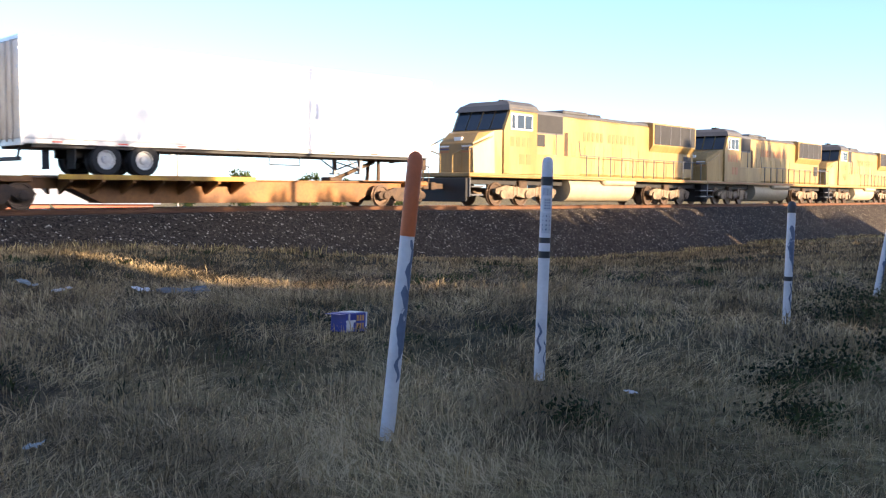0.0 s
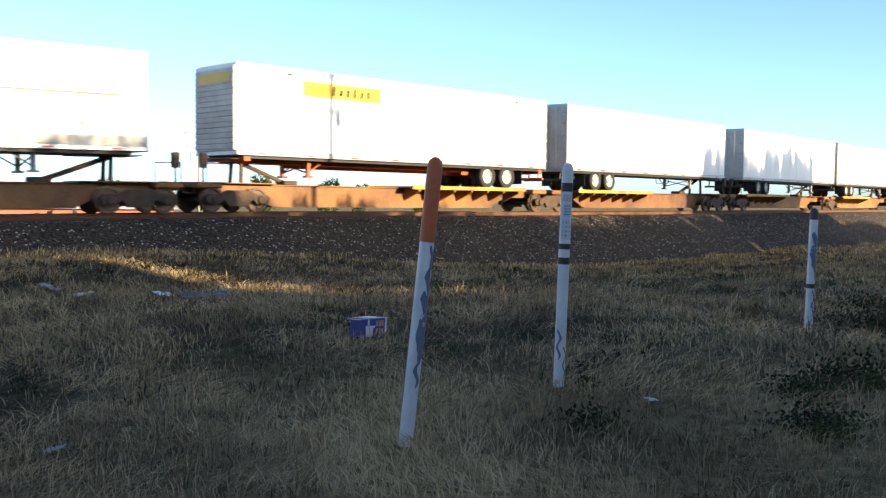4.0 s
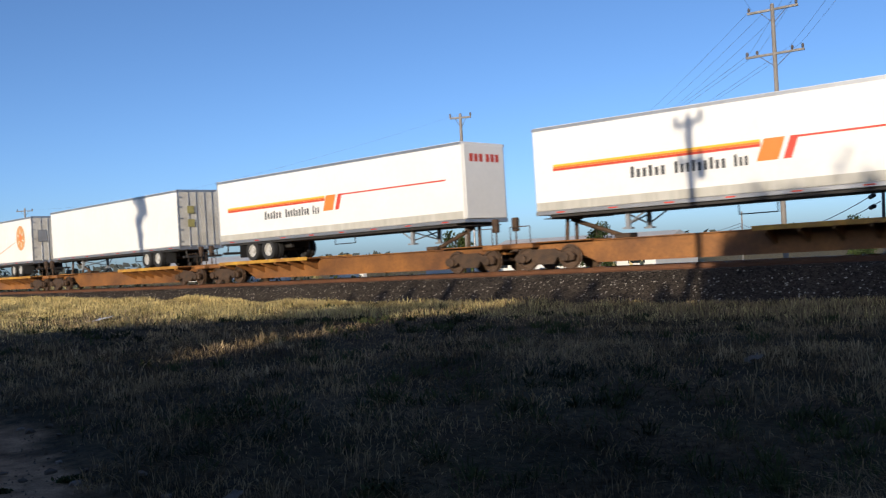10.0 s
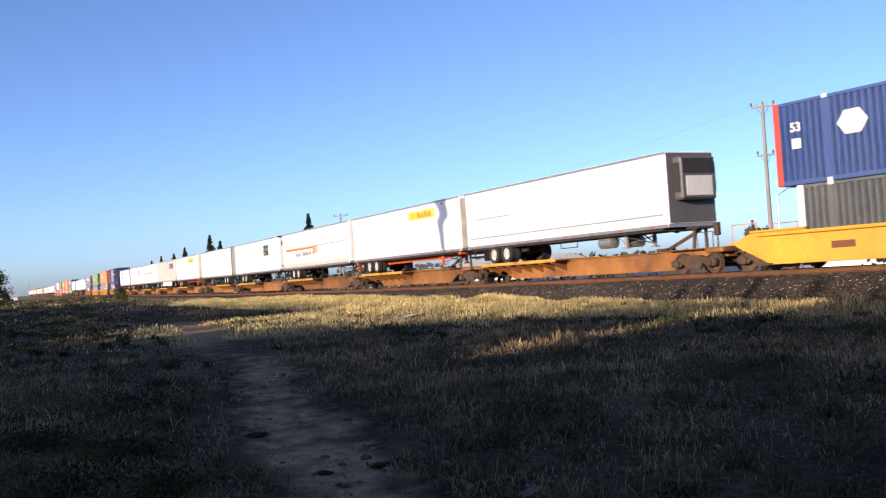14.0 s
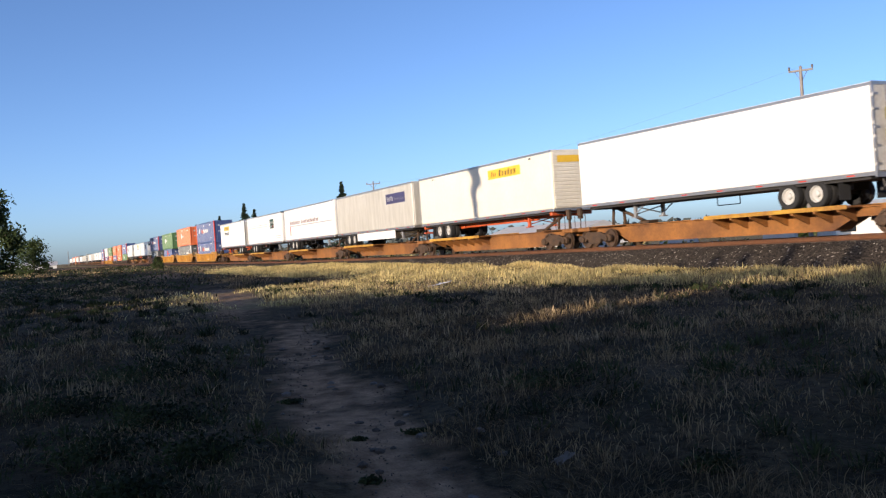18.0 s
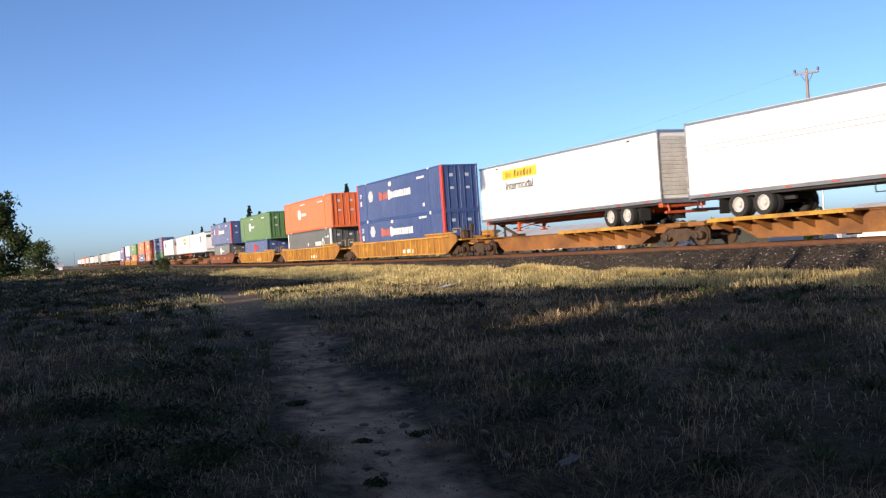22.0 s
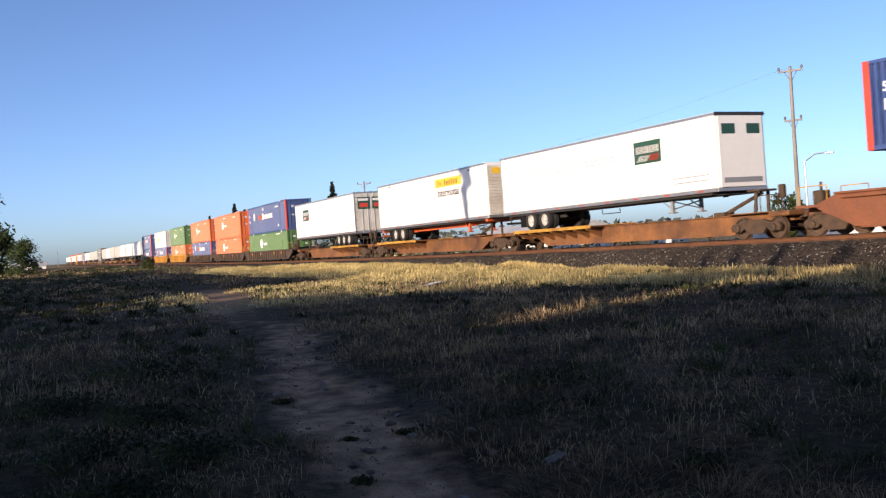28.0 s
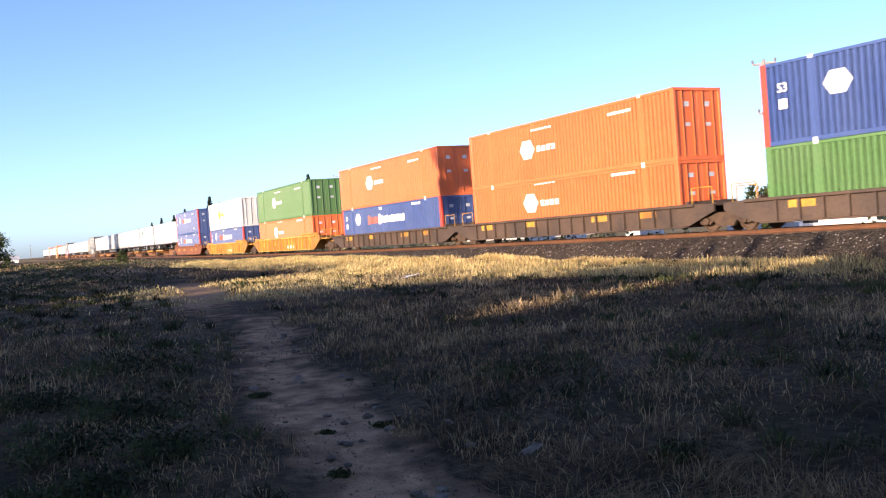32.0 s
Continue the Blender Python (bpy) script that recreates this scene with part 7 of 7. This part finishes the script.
def far_side_scrub():
    """Low brush on the far side of the line, seen under the cars."""
    r = np.random.RandomState(61)
    n = 9000
    s = r.uniform(-190, 70, n)
    d = r.uniform(-12.0, -7.0, n)
    hd = np.interp(s, S, HEAD)
    x, y = np.interp(s, S, CX) + d * np.sin(hd), np.interp(s, S, CY) - d * np.cos(hd)
    top = 0.9 + 0.55 * np.sin(s * 0.31) * np.sin(s * 0.083 + 1) + 0.25 * np.sin(s * 1.3)
    z = ground_z(x, y) + r.uniform(0, 1, n) * np.clip(top, 0.1, 2)
    for name, mt, k, lab in (("far_side_weeds", M_GREEN, 0, "low green weeds beyond the track"), ("far_side_straw", M_STRAW, 1, "dry brush beyond the track")):
        m = (np.sin(s * 0.11 + 2.0) + r.normal(0, 0.6, n) > 0) == (k == 0)
        ob = new(name, leaf_cards(name, np.stack([x, y, z], 1)[m], 0.34, r, mt))
        tagged(ob, lab, "weeds", kind="stuff")


far_side_scrub()


def far_field():
    """Clumps of rough grass and weeds over the field beyond the end of the path, mostly dark green in place of shade.
    """
    r = np.random.RandomState(64)
    n = 42000
    rad, a = 46 * (1 + 4.2 * r.uniform(0, 1, n) ** 1.6), np.radians(r.uniform(76, 100, n))
    x, y = -rad * np.sin(a), rad * np.cos(a)
    s, d = nearest(x, y)
    lump = drift(x * 0.35, y * 0.8, 2.2)
    ok = (d > 5) & (r.uniform(0, 1, n) < (0.15 + 0.9 * lump) * smooth((np.degrees(a) - 78) / 9))
    x, y, lump, rad = x[ok], y[ok], lump[ok], rad[ok]
    z = ground_z(x, y) + r.uniform(0, 1, len(x)) * (0.06 + 0.18 * lump)
    # most clumps take the dark green, which stands in for shade out there
    for name, mt, m, lab in (("far_field_weeds", M_GREEN, lump < 0.85, "weeds over the far field, coloured dark as if shaded"), ("far_field_grass", M_DRY, lump >= 0.85, "rough dry grass over the far field")):
        ob = new(name, leaf_cards(name, np.stack([x, y, z], 1)[m], 0.07 + 0.0013 * rad[m][:, None], r, mt))
        tagged(ob, lab, "weeds", kind="stuff")


far_field()


def weeds():
    """Knots of leafy weeds beside the posts and the path."""
    r = np.random.RandomState(33)
    for x, y, w, hh in ((4.3, 6.3, 0.12, 0.12), (5.5, 5.2, 0.4, 0.22), (4.9, 4.5, 0.45, 0.2), (6.1, 5.3, 0.5, 0.25), (7.4, 5.6, 0.8, 0.3), (9.2, 7.6, 0.9, 0.3), (8.3, 5.0, 0.5, 0.3), (3.6, 5.2, 0.3, 0.2), (6.8, 4.6, 0.5, 0.22), (10.8, 9.0, 0.9, 0.35), (-5.2, 4.0, 0.25, 0.12), (-7.4, 1.0, 0.5, 0.22), (-9.4, 0.9, 0.8, 0.25), (-5.0, 0.9, 0.35, 0.16), (-8.5, 4.6, 0.7, 0.14), (-12.5, 1.2, 1.2, 0.3), (-7.5, 2.26, 0.09, 0.02), (-6.2, 1.95, 0.10, 0.025), (-7.4, 2.75, 0.13, 0.03), (-9.9, 2.3, 0.14, 0.03), (-8.0, 0.3, 0.7, 0.22), (-10.7, 0.1, 0.9, 0.22), (-6.6, 0.4, 0.5, 0.2)):
        n = int(1500 * min(1.0, 0.2 + w))
        p = np.stack([r.normal(0, w * 0.32, n), r.normal(0, w * 0.32, n), np.abs(r.normal(0, hh * 0.36, n))], 1)
        me = leaf_cards("leaves", p, 0.038, r, M_GREEN)
        ob = new("weed", me)
        ob.matrix_basis = pose(x, y, gz(x, y))
        tagged(ob, "low leafy green weed in the dry grass", "weed", kind="stuff")


weeds()

# ---- marker posts ----
def marker_post(x, y, hgt, lean_x, lean_y, cap, bands, sprayed, decals):
    ob = thing("marker_post", "white utility marker post with " + ("orange cap and grey spray paint" if cap is M_PORNG else "dark cap and spray paint" if cap is M_BMARK else "black bands and stickers"), "marker post", "utility marker posts", pose(x, y, gz(x, y) - 0.03, lean_y, lean_x, 0))
    r = 0.045
    cap_h = 0.52 if cap is M_PORNG else (0.13 if cap is M_BMARK else 0.09)
    part("pole", MB().lathe(((-0.2, r), (hgt - cap_h, r)), axis="z", n=20), M_PVC, ob, "", True)
    dome = ((hgt - cap_h, r * 1.06), (hgt - 0.05, r * 1.06), (hgt - 0.018, r * 0.82), (hgt, r * 0.3)) if cap_h > 0.1 else ((hgt - cap_h, r), (hgt - 0.05, r), (hgt - 0.015, r * 0.78), (hgt, r * 0.25))
    part("cap", MB().lathe(dome, axis="z", n=20), cap, ob, "", True)
    for z0, z1 in bands:
        part("band", MB().lathe(((z0, r + 0.0025), (z1, r + 0.0025)), axis="z", n=20), M_BMARK, ob, "black band", True)
    rr = random.Random(int(x * 100))
    for z0, z1, a0, a1 in decals:
        v, f = [], []
        for z in (z0, z1):
            for k in range(6):
                a = radians(a0 + (a1 - a0) * k / 5)
                v.append(((r + 0.002) * math.cos(a), (r + 0.002) * math.sin(a), z))
        part("sticker", MB().add(v, [(k, k + 1, k + 7, k + 6) for k in range(5)]), M_DECAL, ob, "faded sticker")
        for q in range(4):
            zz = z0 + (z1 - z0) * (0.15 + 0.22 * q)
            v = [((r + 0.003) * math.cos(radians(a)), (r + 0.003) * math.sin(radians(a)), zz + dz) for dz in (0, (z1 - z0) * 0.08) for a in (a0 + 12, (a0 + a1) / 2, a1 - 12)]
            part("printed_line", MB().add(v, [(0, 1, 4, 3), (1, 2, 5, 4)]), M_SPRAY, ob)
    for z0, z1, a, w in sprayed:
        v, f, n = [], [], 10
        for k in range(n + 1):
            z = z0 + (z1 - z0) * k / n
            ww = w * (0.4 + rr.uniform(0.2, 0.8)) * (1 if 0 < k < n else 0.3)
            for e in (-1, -0.3, 0.3, 1):
                an = radians(a + 18 * math.sin(k * 1.1) + e * ww)
                v.append(((r + 0.0018) * math.cos(an), (r + 0.0018) * math.sin(an), z))
        f = [(4 * k + j, 4 * k + j + 1, 4 * k + 5 + j, 4 * k + 4 + j) for k in range(n) for j in range(3)]
        part("spray_mark", MB().add(v, f), M_SPRAY, ob, "blue-grey spray paint")
    return ob


marker_post(2.33, 5.38, 1.82, 5.0, 2.3, M_PORNG, (), ((0.55, 1.0, -75, 38), (0.62, 0.85, -45, 30), (0.95, 1.28, -62, 26), (0.40, 0.66, -85, 18)), ())
marker_post(4.16, 6.5, 1.83, 1.2, 0.8, M_PVC, ((1.60, 1.67), (1.14, 1.185), (1.02, 1.075)), ((0.25, 0.5, -140, 14), (0.1, 0.36, -70, 10)), ((1.52, 1.58, -165, -60), (1.40, 1.50, -150, -70), (1.22, 1.38, -165, -65)))
marker_post(8.35, 7.89, 1.42, 0.8, 0.9, M_BMARK, ((0.52, 0.57),), ((0.75, 1.15, -110, 40), (0.62, 0.98, -70, 34), (0.2, 0.5, -90, 16)), ())
marker_post(12.33, 9.92, 1.62, 5.3, 6.7, M_PORNG, (), ((0.4, 0.8, -90, 36), (0.25, 0.5, -70, 26)), ())


# ---- litter ----
def litter():
    x, y = 3.64, 9.42
    ob = thing("drinks_carton", "blue printed drinks carton lying in the grass", "carton", at=pose(x, y, gz(x, y) + 0.02, 0, 4, 34))
    part("carton", MB().box(-0.19, 0.19, -0.10, 0.10, 0.0, 0.20, 0.008), M_CARD, ob)
    part("white_band", MB().box(-0.155, -0.125, -0.1035, -0.1005, 0.01, 0.19).box(-0.19, -0.02, -0.1035, -0.1005, 0.10, 0.125), M_PAPER, ob)
    part("white_panel", MB().box(-0.185, -0.06, -0.104, -0.101, 0.012, 0.115), M_PAPER, ob)
    part("white_edge", MB().box(0.165, 0.192, -0.105, 0.102, 0.0, 0.203), M_PAPER, ob)
    for i in range(6):
        part("printed_can", MB().box(0.0 + 0.05 * (i % 3), 0.034 + 0.05 * (i % 3), -0.104, -0.101, 0.03 + 0.085 * (i // 3), 0.09 + 0.085 * (i // 3), 0.001), M_TAN, ob)
    part("pale_top", MB().box(-0.05, 0.165, -0.095, 0.095, 0.201, 0.205), M_DECAL, ob)
    part("flap", MB().box(-0.30, -0.19, -0.09, 0.09, 0.185, 0.19), M_CARD, ob, "torn open flap")
    rr = random.Random(4)
    for k, (x, y, sx, sy, mt, lab) in enumerate(((1.3, 14.76, 0.26, 0.2, M_PAPER, "crumpled white paper sheet"), (2.45, 14.98, 0.18, 0.3, M_PAPER, "folded white card scrap"), (2.9, 14.2, 0.75, 0.35, M_DULL, "flattened grey plastic sheet"), (4.28, 5.47, 0.08, 0.07, M_PAPER, "small crumpled paper scrap"), (-2.11, 16.2, 0.25, 0.12, M_CARDB, "pale plastic scrap"), (0.36, 5.91, 0.10, 0.08, M_PLASTIC, "clear plastic wrapper"), (-5.94, 10.24, 0.24, 0.12, M_CARDB, "grey flattened can"), (-5.69, 3.16, 0.17, 0.09, M_CARDB, "flat grey-brown cardboard scrap"), (-27.98, 11.49, 0.8, 0.35, M_PAPER, "pale sheet lying in the grass"), (0.9, 16.2, 0.45, 0.16, M_PLASTIC, "pale plastic scrap"), (-0.4, 4.6, 0.09, 0.07, M_PAPER, "small paper scrap"))):
        n = 7
        v = [(sx * (i / (n - 1) - 0.5) + rr.uniform(-0.012, 0.012), sy * (j / (n - 1) - 0.5) + rr.uniform(-0.012, 0.012), 0.035 + rr.uniform(-0.02, 0.035) * min(1, sx * 4)) for i in range(n) for j in range(n)]
        mb = MB().add(v, [(i * n + j, i * n + j + 1, (i + 1) * n + j + 1, (i + 1) * n + j) for i in range(n - 1) for j in range(n - 1)])
        o = new("litter", mb.mesh("litter", mt))
        o.matrix_basis = pose(x, y, gz(x, y) + 0.05, rr.uniform(-8, 8), rr.uniform(-14, 14), rr.uniform(0, 180))
        tagged(o, lab + " in the grass", "litter", "litter in the field")
    rn = np.random.RandomState(12)
    n = 3000
    x = -2.5 - 22 * rn.uniform(0, 1, n) ** 1.5
    y = -path_offset(x, 0 * x) + rn.normal(0, 0.45, n)
    pos = np.stack([x, y, field(x, y)[0] + 0.004], 1)
    crumbs = new("path_crumbs", leaf_cards("path_crumbs", pos, 0.016 + 0.0011 * np.abs(x)[:, None], rn, M_BARK))
    tagged(crumbs, "loose crumbs of earth and dead leaf on the path", "crumbs", kind="stuff")
    for k in range(90):
        x = -rr.uniform(4.2, 15)
        y = float(np.interp(-x, (2, 5.35, 9.55, 12.9, 19.6), (1.5, 2.1, 2.69, 3.24, 4.23))) + rr.gauss(0, 0.5)
        sz = rr.uniform(0.015, 0.06)
        b = bmesh.new()
        bmesh.ops.create_icosphere(b, subdivisions=1, radius=sz)
        for q in b.verts:
            q.co *= rr.uniform(0.7, 1.2)
            q.co.z *= 0.6
        me = bpy.data.meshes.new("clod")
        b.to_mesh(me)
        b.free()
        me.materials.append(M_BARK if k % 3 else M_STONE)
        o = new("clod", me)
        o.matrix_basis = pose(x, y, gz(x, y) + sz * 0.2, 0, 0, rr.uniform(0, 360))
        tagged(o, "dark earth clod on the trodden path", "clod", "clods on the path")


litter()


# ---- poles and wires ----
def utility_pole(x, y, top, arms, base=None, label="weathered wooden utility pole with crossarms", lean=0.0, turn=0.0):
    z0 = gz(x, y) if base is None else base
    ob = thing("utility_pole", label, "utility pole", "utility poles", pose(x, y, z0, 0, lean, turn))
    hgt = top - z0
    part("shaft", MB().tube((0, 0, -0.4), (0, 0, hgt), 0.16, 12, 0.10), M_POLE, ob, "", True)
    for z, w, pins in arms:
        a = part("crossarm", MB().box(-w, w, -0.06, 0.06, z - z0 - 0.06, z - z0 + 0.06, 0.01), M_POLE, ob)
        part("arm_brace", MB().tube((-w * 0.55, 0.07, z - z0), (0, 0.10, z - z0 - 0.7), 0.02, 6).tube((w * 0.55, 0.07, z - z0), (0, 0.10, z - z0 - 0.7), 0.02, 6), M_WIRE, a)
        for p in pins:
            part("insulator", MB().lathe(((z - z0 + 0.06, 0.02), (z - z0 + 0.12, 0.07), (z - z0 + 0.22, 0.08), (z - z0 + 0.30, 0.05)), axis="z", at=(p * w, 0, 0), n=10), M_CERAM, a)
    return ob


def wire(a, b, sag, r=0.012, name="power_line"):
    n, v, f = 14, [], []
    a, b = Vector(a), Vector(b)
    for i in range(n + 1):
        t = i / n
        c = a.lerp(b, t) - Vector((0, 0, sag * 4 * t * (1 - t)))
        for k in range(3):
            v.append(c + Vector((0, r * math.cos(k * 2.094), r * math.sin(k * 2.094))))
    f = [(3 * i + k, 3 * i + (k + 1) % 3, 3 * i + 3 + (k + 1) % 3, 3 * i + 3 + k) for i in range(n) for k in range(3)]
    o = new(name, MB().add(v, f).mesh(name, M_WIRE))
    tagged(o, "thin overhead power line between poles", "power line", "overhead power lines")


PC, PD, PF, PA, PB = (-25.4, 47.6), (-47.8, 45.7), (-140, 47.6), (-10.0, 50.3), (27.5, 138)
utility_pole(*PC, 13.75, ((13.45, 1.35, (-0.93, 0.0, 0.93)), (11.1, 1.55, (-0.95, -0.6, 0.6, 0.95))), turn=10)
utility_pole(*PD, 11.0, ((10.75, 0.75, (-0.95, 0.0, 0.95)), (7.55, 0.55, (-0.9, 0.9))), turn=35)
utility_pole(*PF, 11.0, ((10.6, 1.1, (-0.9, 0.0, 0.9)), (9.2, 1.0, (-0.9, 0.9))), turn=60)
utility_pole(*PA, 11.0, ((10.8, 0.35, (-0.9, 0.9)),), lean=-1.0, label="slim weathered wooden utility pole with a short top arm")
utility_pole(*PB, 10.9, ((10.3, 2.0, (-0.9, 0.0, 0.9)), (8.4, 1.8, (-0.9, 0.9)), (7.4, 1.3, (-0.9, 0.9))), base=-1.4)
utility_pole(-330, 62, 10, ((9.6, 1.1, (-0.9, 0.9)),), base=-1.2)
utility_pole(-520, 12, 8, ((7.4, 1.4, (-0.9, 0.9)),), base=-0.3, label="distant pole at the end of the line")
for k in (-1.25, 0.0, 1.25):
    wire((PC[0] + k * 0.98, PC[1], 13.72), (PD[0] - 40 + k, PD[1] + 60, 12.4), 1.2, 0.011)
    wire((PC[0] + k * 0.98, PC[1], 13.72), (PC[0] + 22 + k, PC[1] - 55, 17.5), 0.8, 0.011)
for k in (-1.45, -0.9, 0.9, 1.45):
    wire((PC[0] + k, PC[1], 11.35), (PD[0] - 30 + k, PD[1] + 45, 10.5), 1.0, 0.011)
    wire((PC[0] + k, PC[1], 11.35), (PC[0] + 30 + k, PC[1] - 40, 14.6), 0.8, 0.011)
wire((PD[0], PD[1], 11.0), (PF[0], PF[1], 10.8), 1.6, 0.006)
wire((PC[0], PC[1], 9.0), (PC[0] + 9, PC[1] + 2, -0.8), 0.05, 0.012, "guy_wire")
# a low telephone line beyond the railway, with splice boxes beside its pole
TA, TB = (-14.9, 35.0), (-40.5, 69.0)
for (x_, y_), z_, top_, tone_ in ((TA, gz(*TA), 3.05, "pale"), (TB, -1.3, 3.5, "weathered")):
    ob = thing("telephone_pole", "short thin %s telephone pole beyond the railway" % tone_, "telephone pole", "telephone poles", pose(x_, y_, z_, 0, 1.5, 0))
    part("shaft", MB().tube((0, 0, -0.3), (0, 0, top_ - z_), 0.075, 10, 0.055), M_POLE, ob, "", True)
for z0_, z1_ in ((2.9, 2.55), (2.5, 2.3)):
    wire((TA[0], TA[1], z0_), (TB[0], TB[1], z1_), 1.1, 0.022, "telephone_cable")
    wire((TB[0], TB[1], z1_), (-75, 100, z1_ - 0.6), 0.8, 0.022, "telephone_cable")
    box_ = thing("splice_box", "dark cable splice box hung on a telephone line", "splice box", "splice boxes", pose(TA[0] - 0.75, TA[1] + 1.0, z0_ - 0.16, 0, 5, 127))
    part("casing", MB().lathe(((-0.3, 0.03), (-0.26, 0.085), (0.26, 0.085), (0.3, 0.03)), axis="x", n=12), M_DARKST, box_, "", True)
for q_ in (-0.8, 0.8):
    drum_ = thing("pole_transformer", "pale grey drum transformer hung on a wooden pole", "transformer", at=pose(PB[0] + q_, PB[1], 6.3))
    part("drum", MB().lathe(((0, 0.36), (1.15, 0.36), (1.25, 0.2)), axis="z", n=14), M_WMARK, drum_, "", True)
    part("bracket", MB().box(min(0, -q_), max(0, -q_), -0.06, 0.06, 0.5, 0.62), M_GREYMARK, drum_)
# poles on the camera's side, out of the picture: their shadows fall on the train
for s_, L_, top_ in ((-16.75, 34.0, 5.35), (12.35, 34.0, 6.0)):
    c_ = on_track(s_, -HALF) + SUNWARD * L_
    hgt = top_ + L_ * math.tan(radians(SUN_UP))
    utility_pole(c_.x, c_.y, hgt, ((hgt - 0.15, 0.55, (-0.9, 0.0, 0.9)), (hgt - 1.35, 0.45, (-0.9, 0.9))), base=-0.05, turn=62)
    tr_ = thing("pole_transformer", "grey drum transformer hung on a wooden pole", "transformer", at=pose(c_.x + 0.35, c_.y, hgt - 1.9))
    part("drum", MB().lathe(((0, 0.15), (0.6, 0.15), (0.65, 0.1)), axis="z", n=16), M_GREYMARK, tr_, "", True)


def street_lamp(x, y, hgt):
    ob = thing("street_lamp", "tall galvanised street lamp beyond the railway", "street lamp", at=pose(x, y, -1.0, 0, 0, 40))
    part("mast", MB().tube((0, 0, 0), (0, 0, hgt), 0.09, 10, 0.06), M_ALU, ob, "", True)
    part("arm", MB().tube((0, 0, hgt - 0.02), (0.7, 0, hgt + 0.45), 0.045, 8).tube((0.7, 0, hgt + 0.45), (1.5, 0, hgt + 0.5), 0.045, 8), M_ALU, ob)
    part("lamp_head", MB().box(1.4, 2.0, -0.14, 0.14, hgt + 0.40, hgt + 0.54, 0.04), M_ALU, ob)


street_lamp(-52.5, 51, 6.2)


# ---- beyond the railway ----
def low_building(x, y, length, depth, hgt, wall, roof, label, turn=0.0, bays=6):
    ob = thing("low_building", label, "building", "low buildings beyond the railway", pose(x, y, -1.4, 0, 0, turn))
    part("wall", MB().box(-length / 2, length / 2, -depth / 2, depth / 2, 0, hgt), wall, ob)
    part("roof", MB().add([(-length / 2 - 0.5, -depth / 2 - 0.5, hgt), (length / 2 + 0.5, -depth / 2 - 0.5, hgt), (length / 2 + 0.5, depth / 2 + 0.5, hgt), (-length / 2 - 0.5, depth / 2 + 0.5, hgt), (-length / 2 - 0.5, 0, hgt + depth * 0.16), (length / 2 + 0.5, 0, hgt + depth * 0.16)], [(0, 1, 5, 4), (3, 4, 5, 2), (0, 4, 3), (1, 2, 5), (0, 3, 2, 1)]), roof, ob)
    for k in range(bays):
        u = -length / 2 + length * (k + 0.5) / bays
        part("window", MB().box(u - length / bays * 0.22, u + length / bays * 0.22, -depth / 2 - 0.04, -depth / 2 + 0.02, hgt * 0.3, hgt * 0.75), M_STUCCO if k % 2 else M_GLASS, ob)
    return ob


low_building(-4, 78, 34, 9, 1.9, M_CLAY, M_ROOF, "long low terracotta shed with white panels", -4, 8)
low_building(-70, 86, 22, 10, 2.4, M_STUCCO, M_ROOF, "low white stucco building with pale roof", 8, 5)
low_building(-150, 84, 30, 10, 2.6, M_STUCCO, M_ROOF, "low white stucco building with pale roof", 4, 6)
low_building(-420, -8, 26, 10, 2.6, M_STUCCO, M_ROOF, "distant low white building by the line", 90, 5)


for x0, x1 in ((-56.0, -52.1), (-45.6, -43.0), (-41.2, -40.1), (-70.0, -66.0), (-64.0, -61.5), (-36.0, -34.8)):
    ob = thing("concrete_barrier", "white-painted low concrete barrier beyond the railway", "barrier", "barriers beyond the railway", pose((x0 + x1) / 2, 40, gz((x0 + x1) / 2, 40)))
    w_ = (x1 - x0) / 2
    part("block", MB().add([(-w_, -0.3, 0), (w_, -0.3, 0), (w_, 0.3, 0), (-w_, 0.3, 0), (-w_, -0.12, 1.65), (w_, -0.12, 1.65), (w_, 0.12, 1.65), (-w_, 0.12, 1.65)], [(0, 3, 2, 1), (4, 5, 6, 7), (0, 1, 5, 4), (1, 2, 6, 5), (2, 3, 7, 6), (3, 0, 4, 7)]), M_STUCCO, ob)


def far_line():
    """The rim of distant scrub and trees on the horizon."""
    r = np.random.RandomState(91)
    n = 5200
    a = np.radians(r.uniform(-75, 104, n))
    rad = r.uniform(620, 900, n)
    x, y = -rad * np.sin(a), rad * np.cos(a)
    s, d = nearest(x, y)
    ok = np.abs(d) > 40
    x, y = x[ok], y[ok]
    z = r.uniform(0, 1, len(x)) ** 1.6 * (4.0 + 3.0 * np.sin(x * 0.013) * np.cos(y * 0.011))
    ob = new("far_scrub", leaf_cards("far_scrub", np.stack([x, y, z - 0.6], 1), 6.0, r, M_HAZEHILL))
    tagged(ob, "distant band of hazy scrub on the horizon", "scrub", kind="stuff")


far_line()

motions()
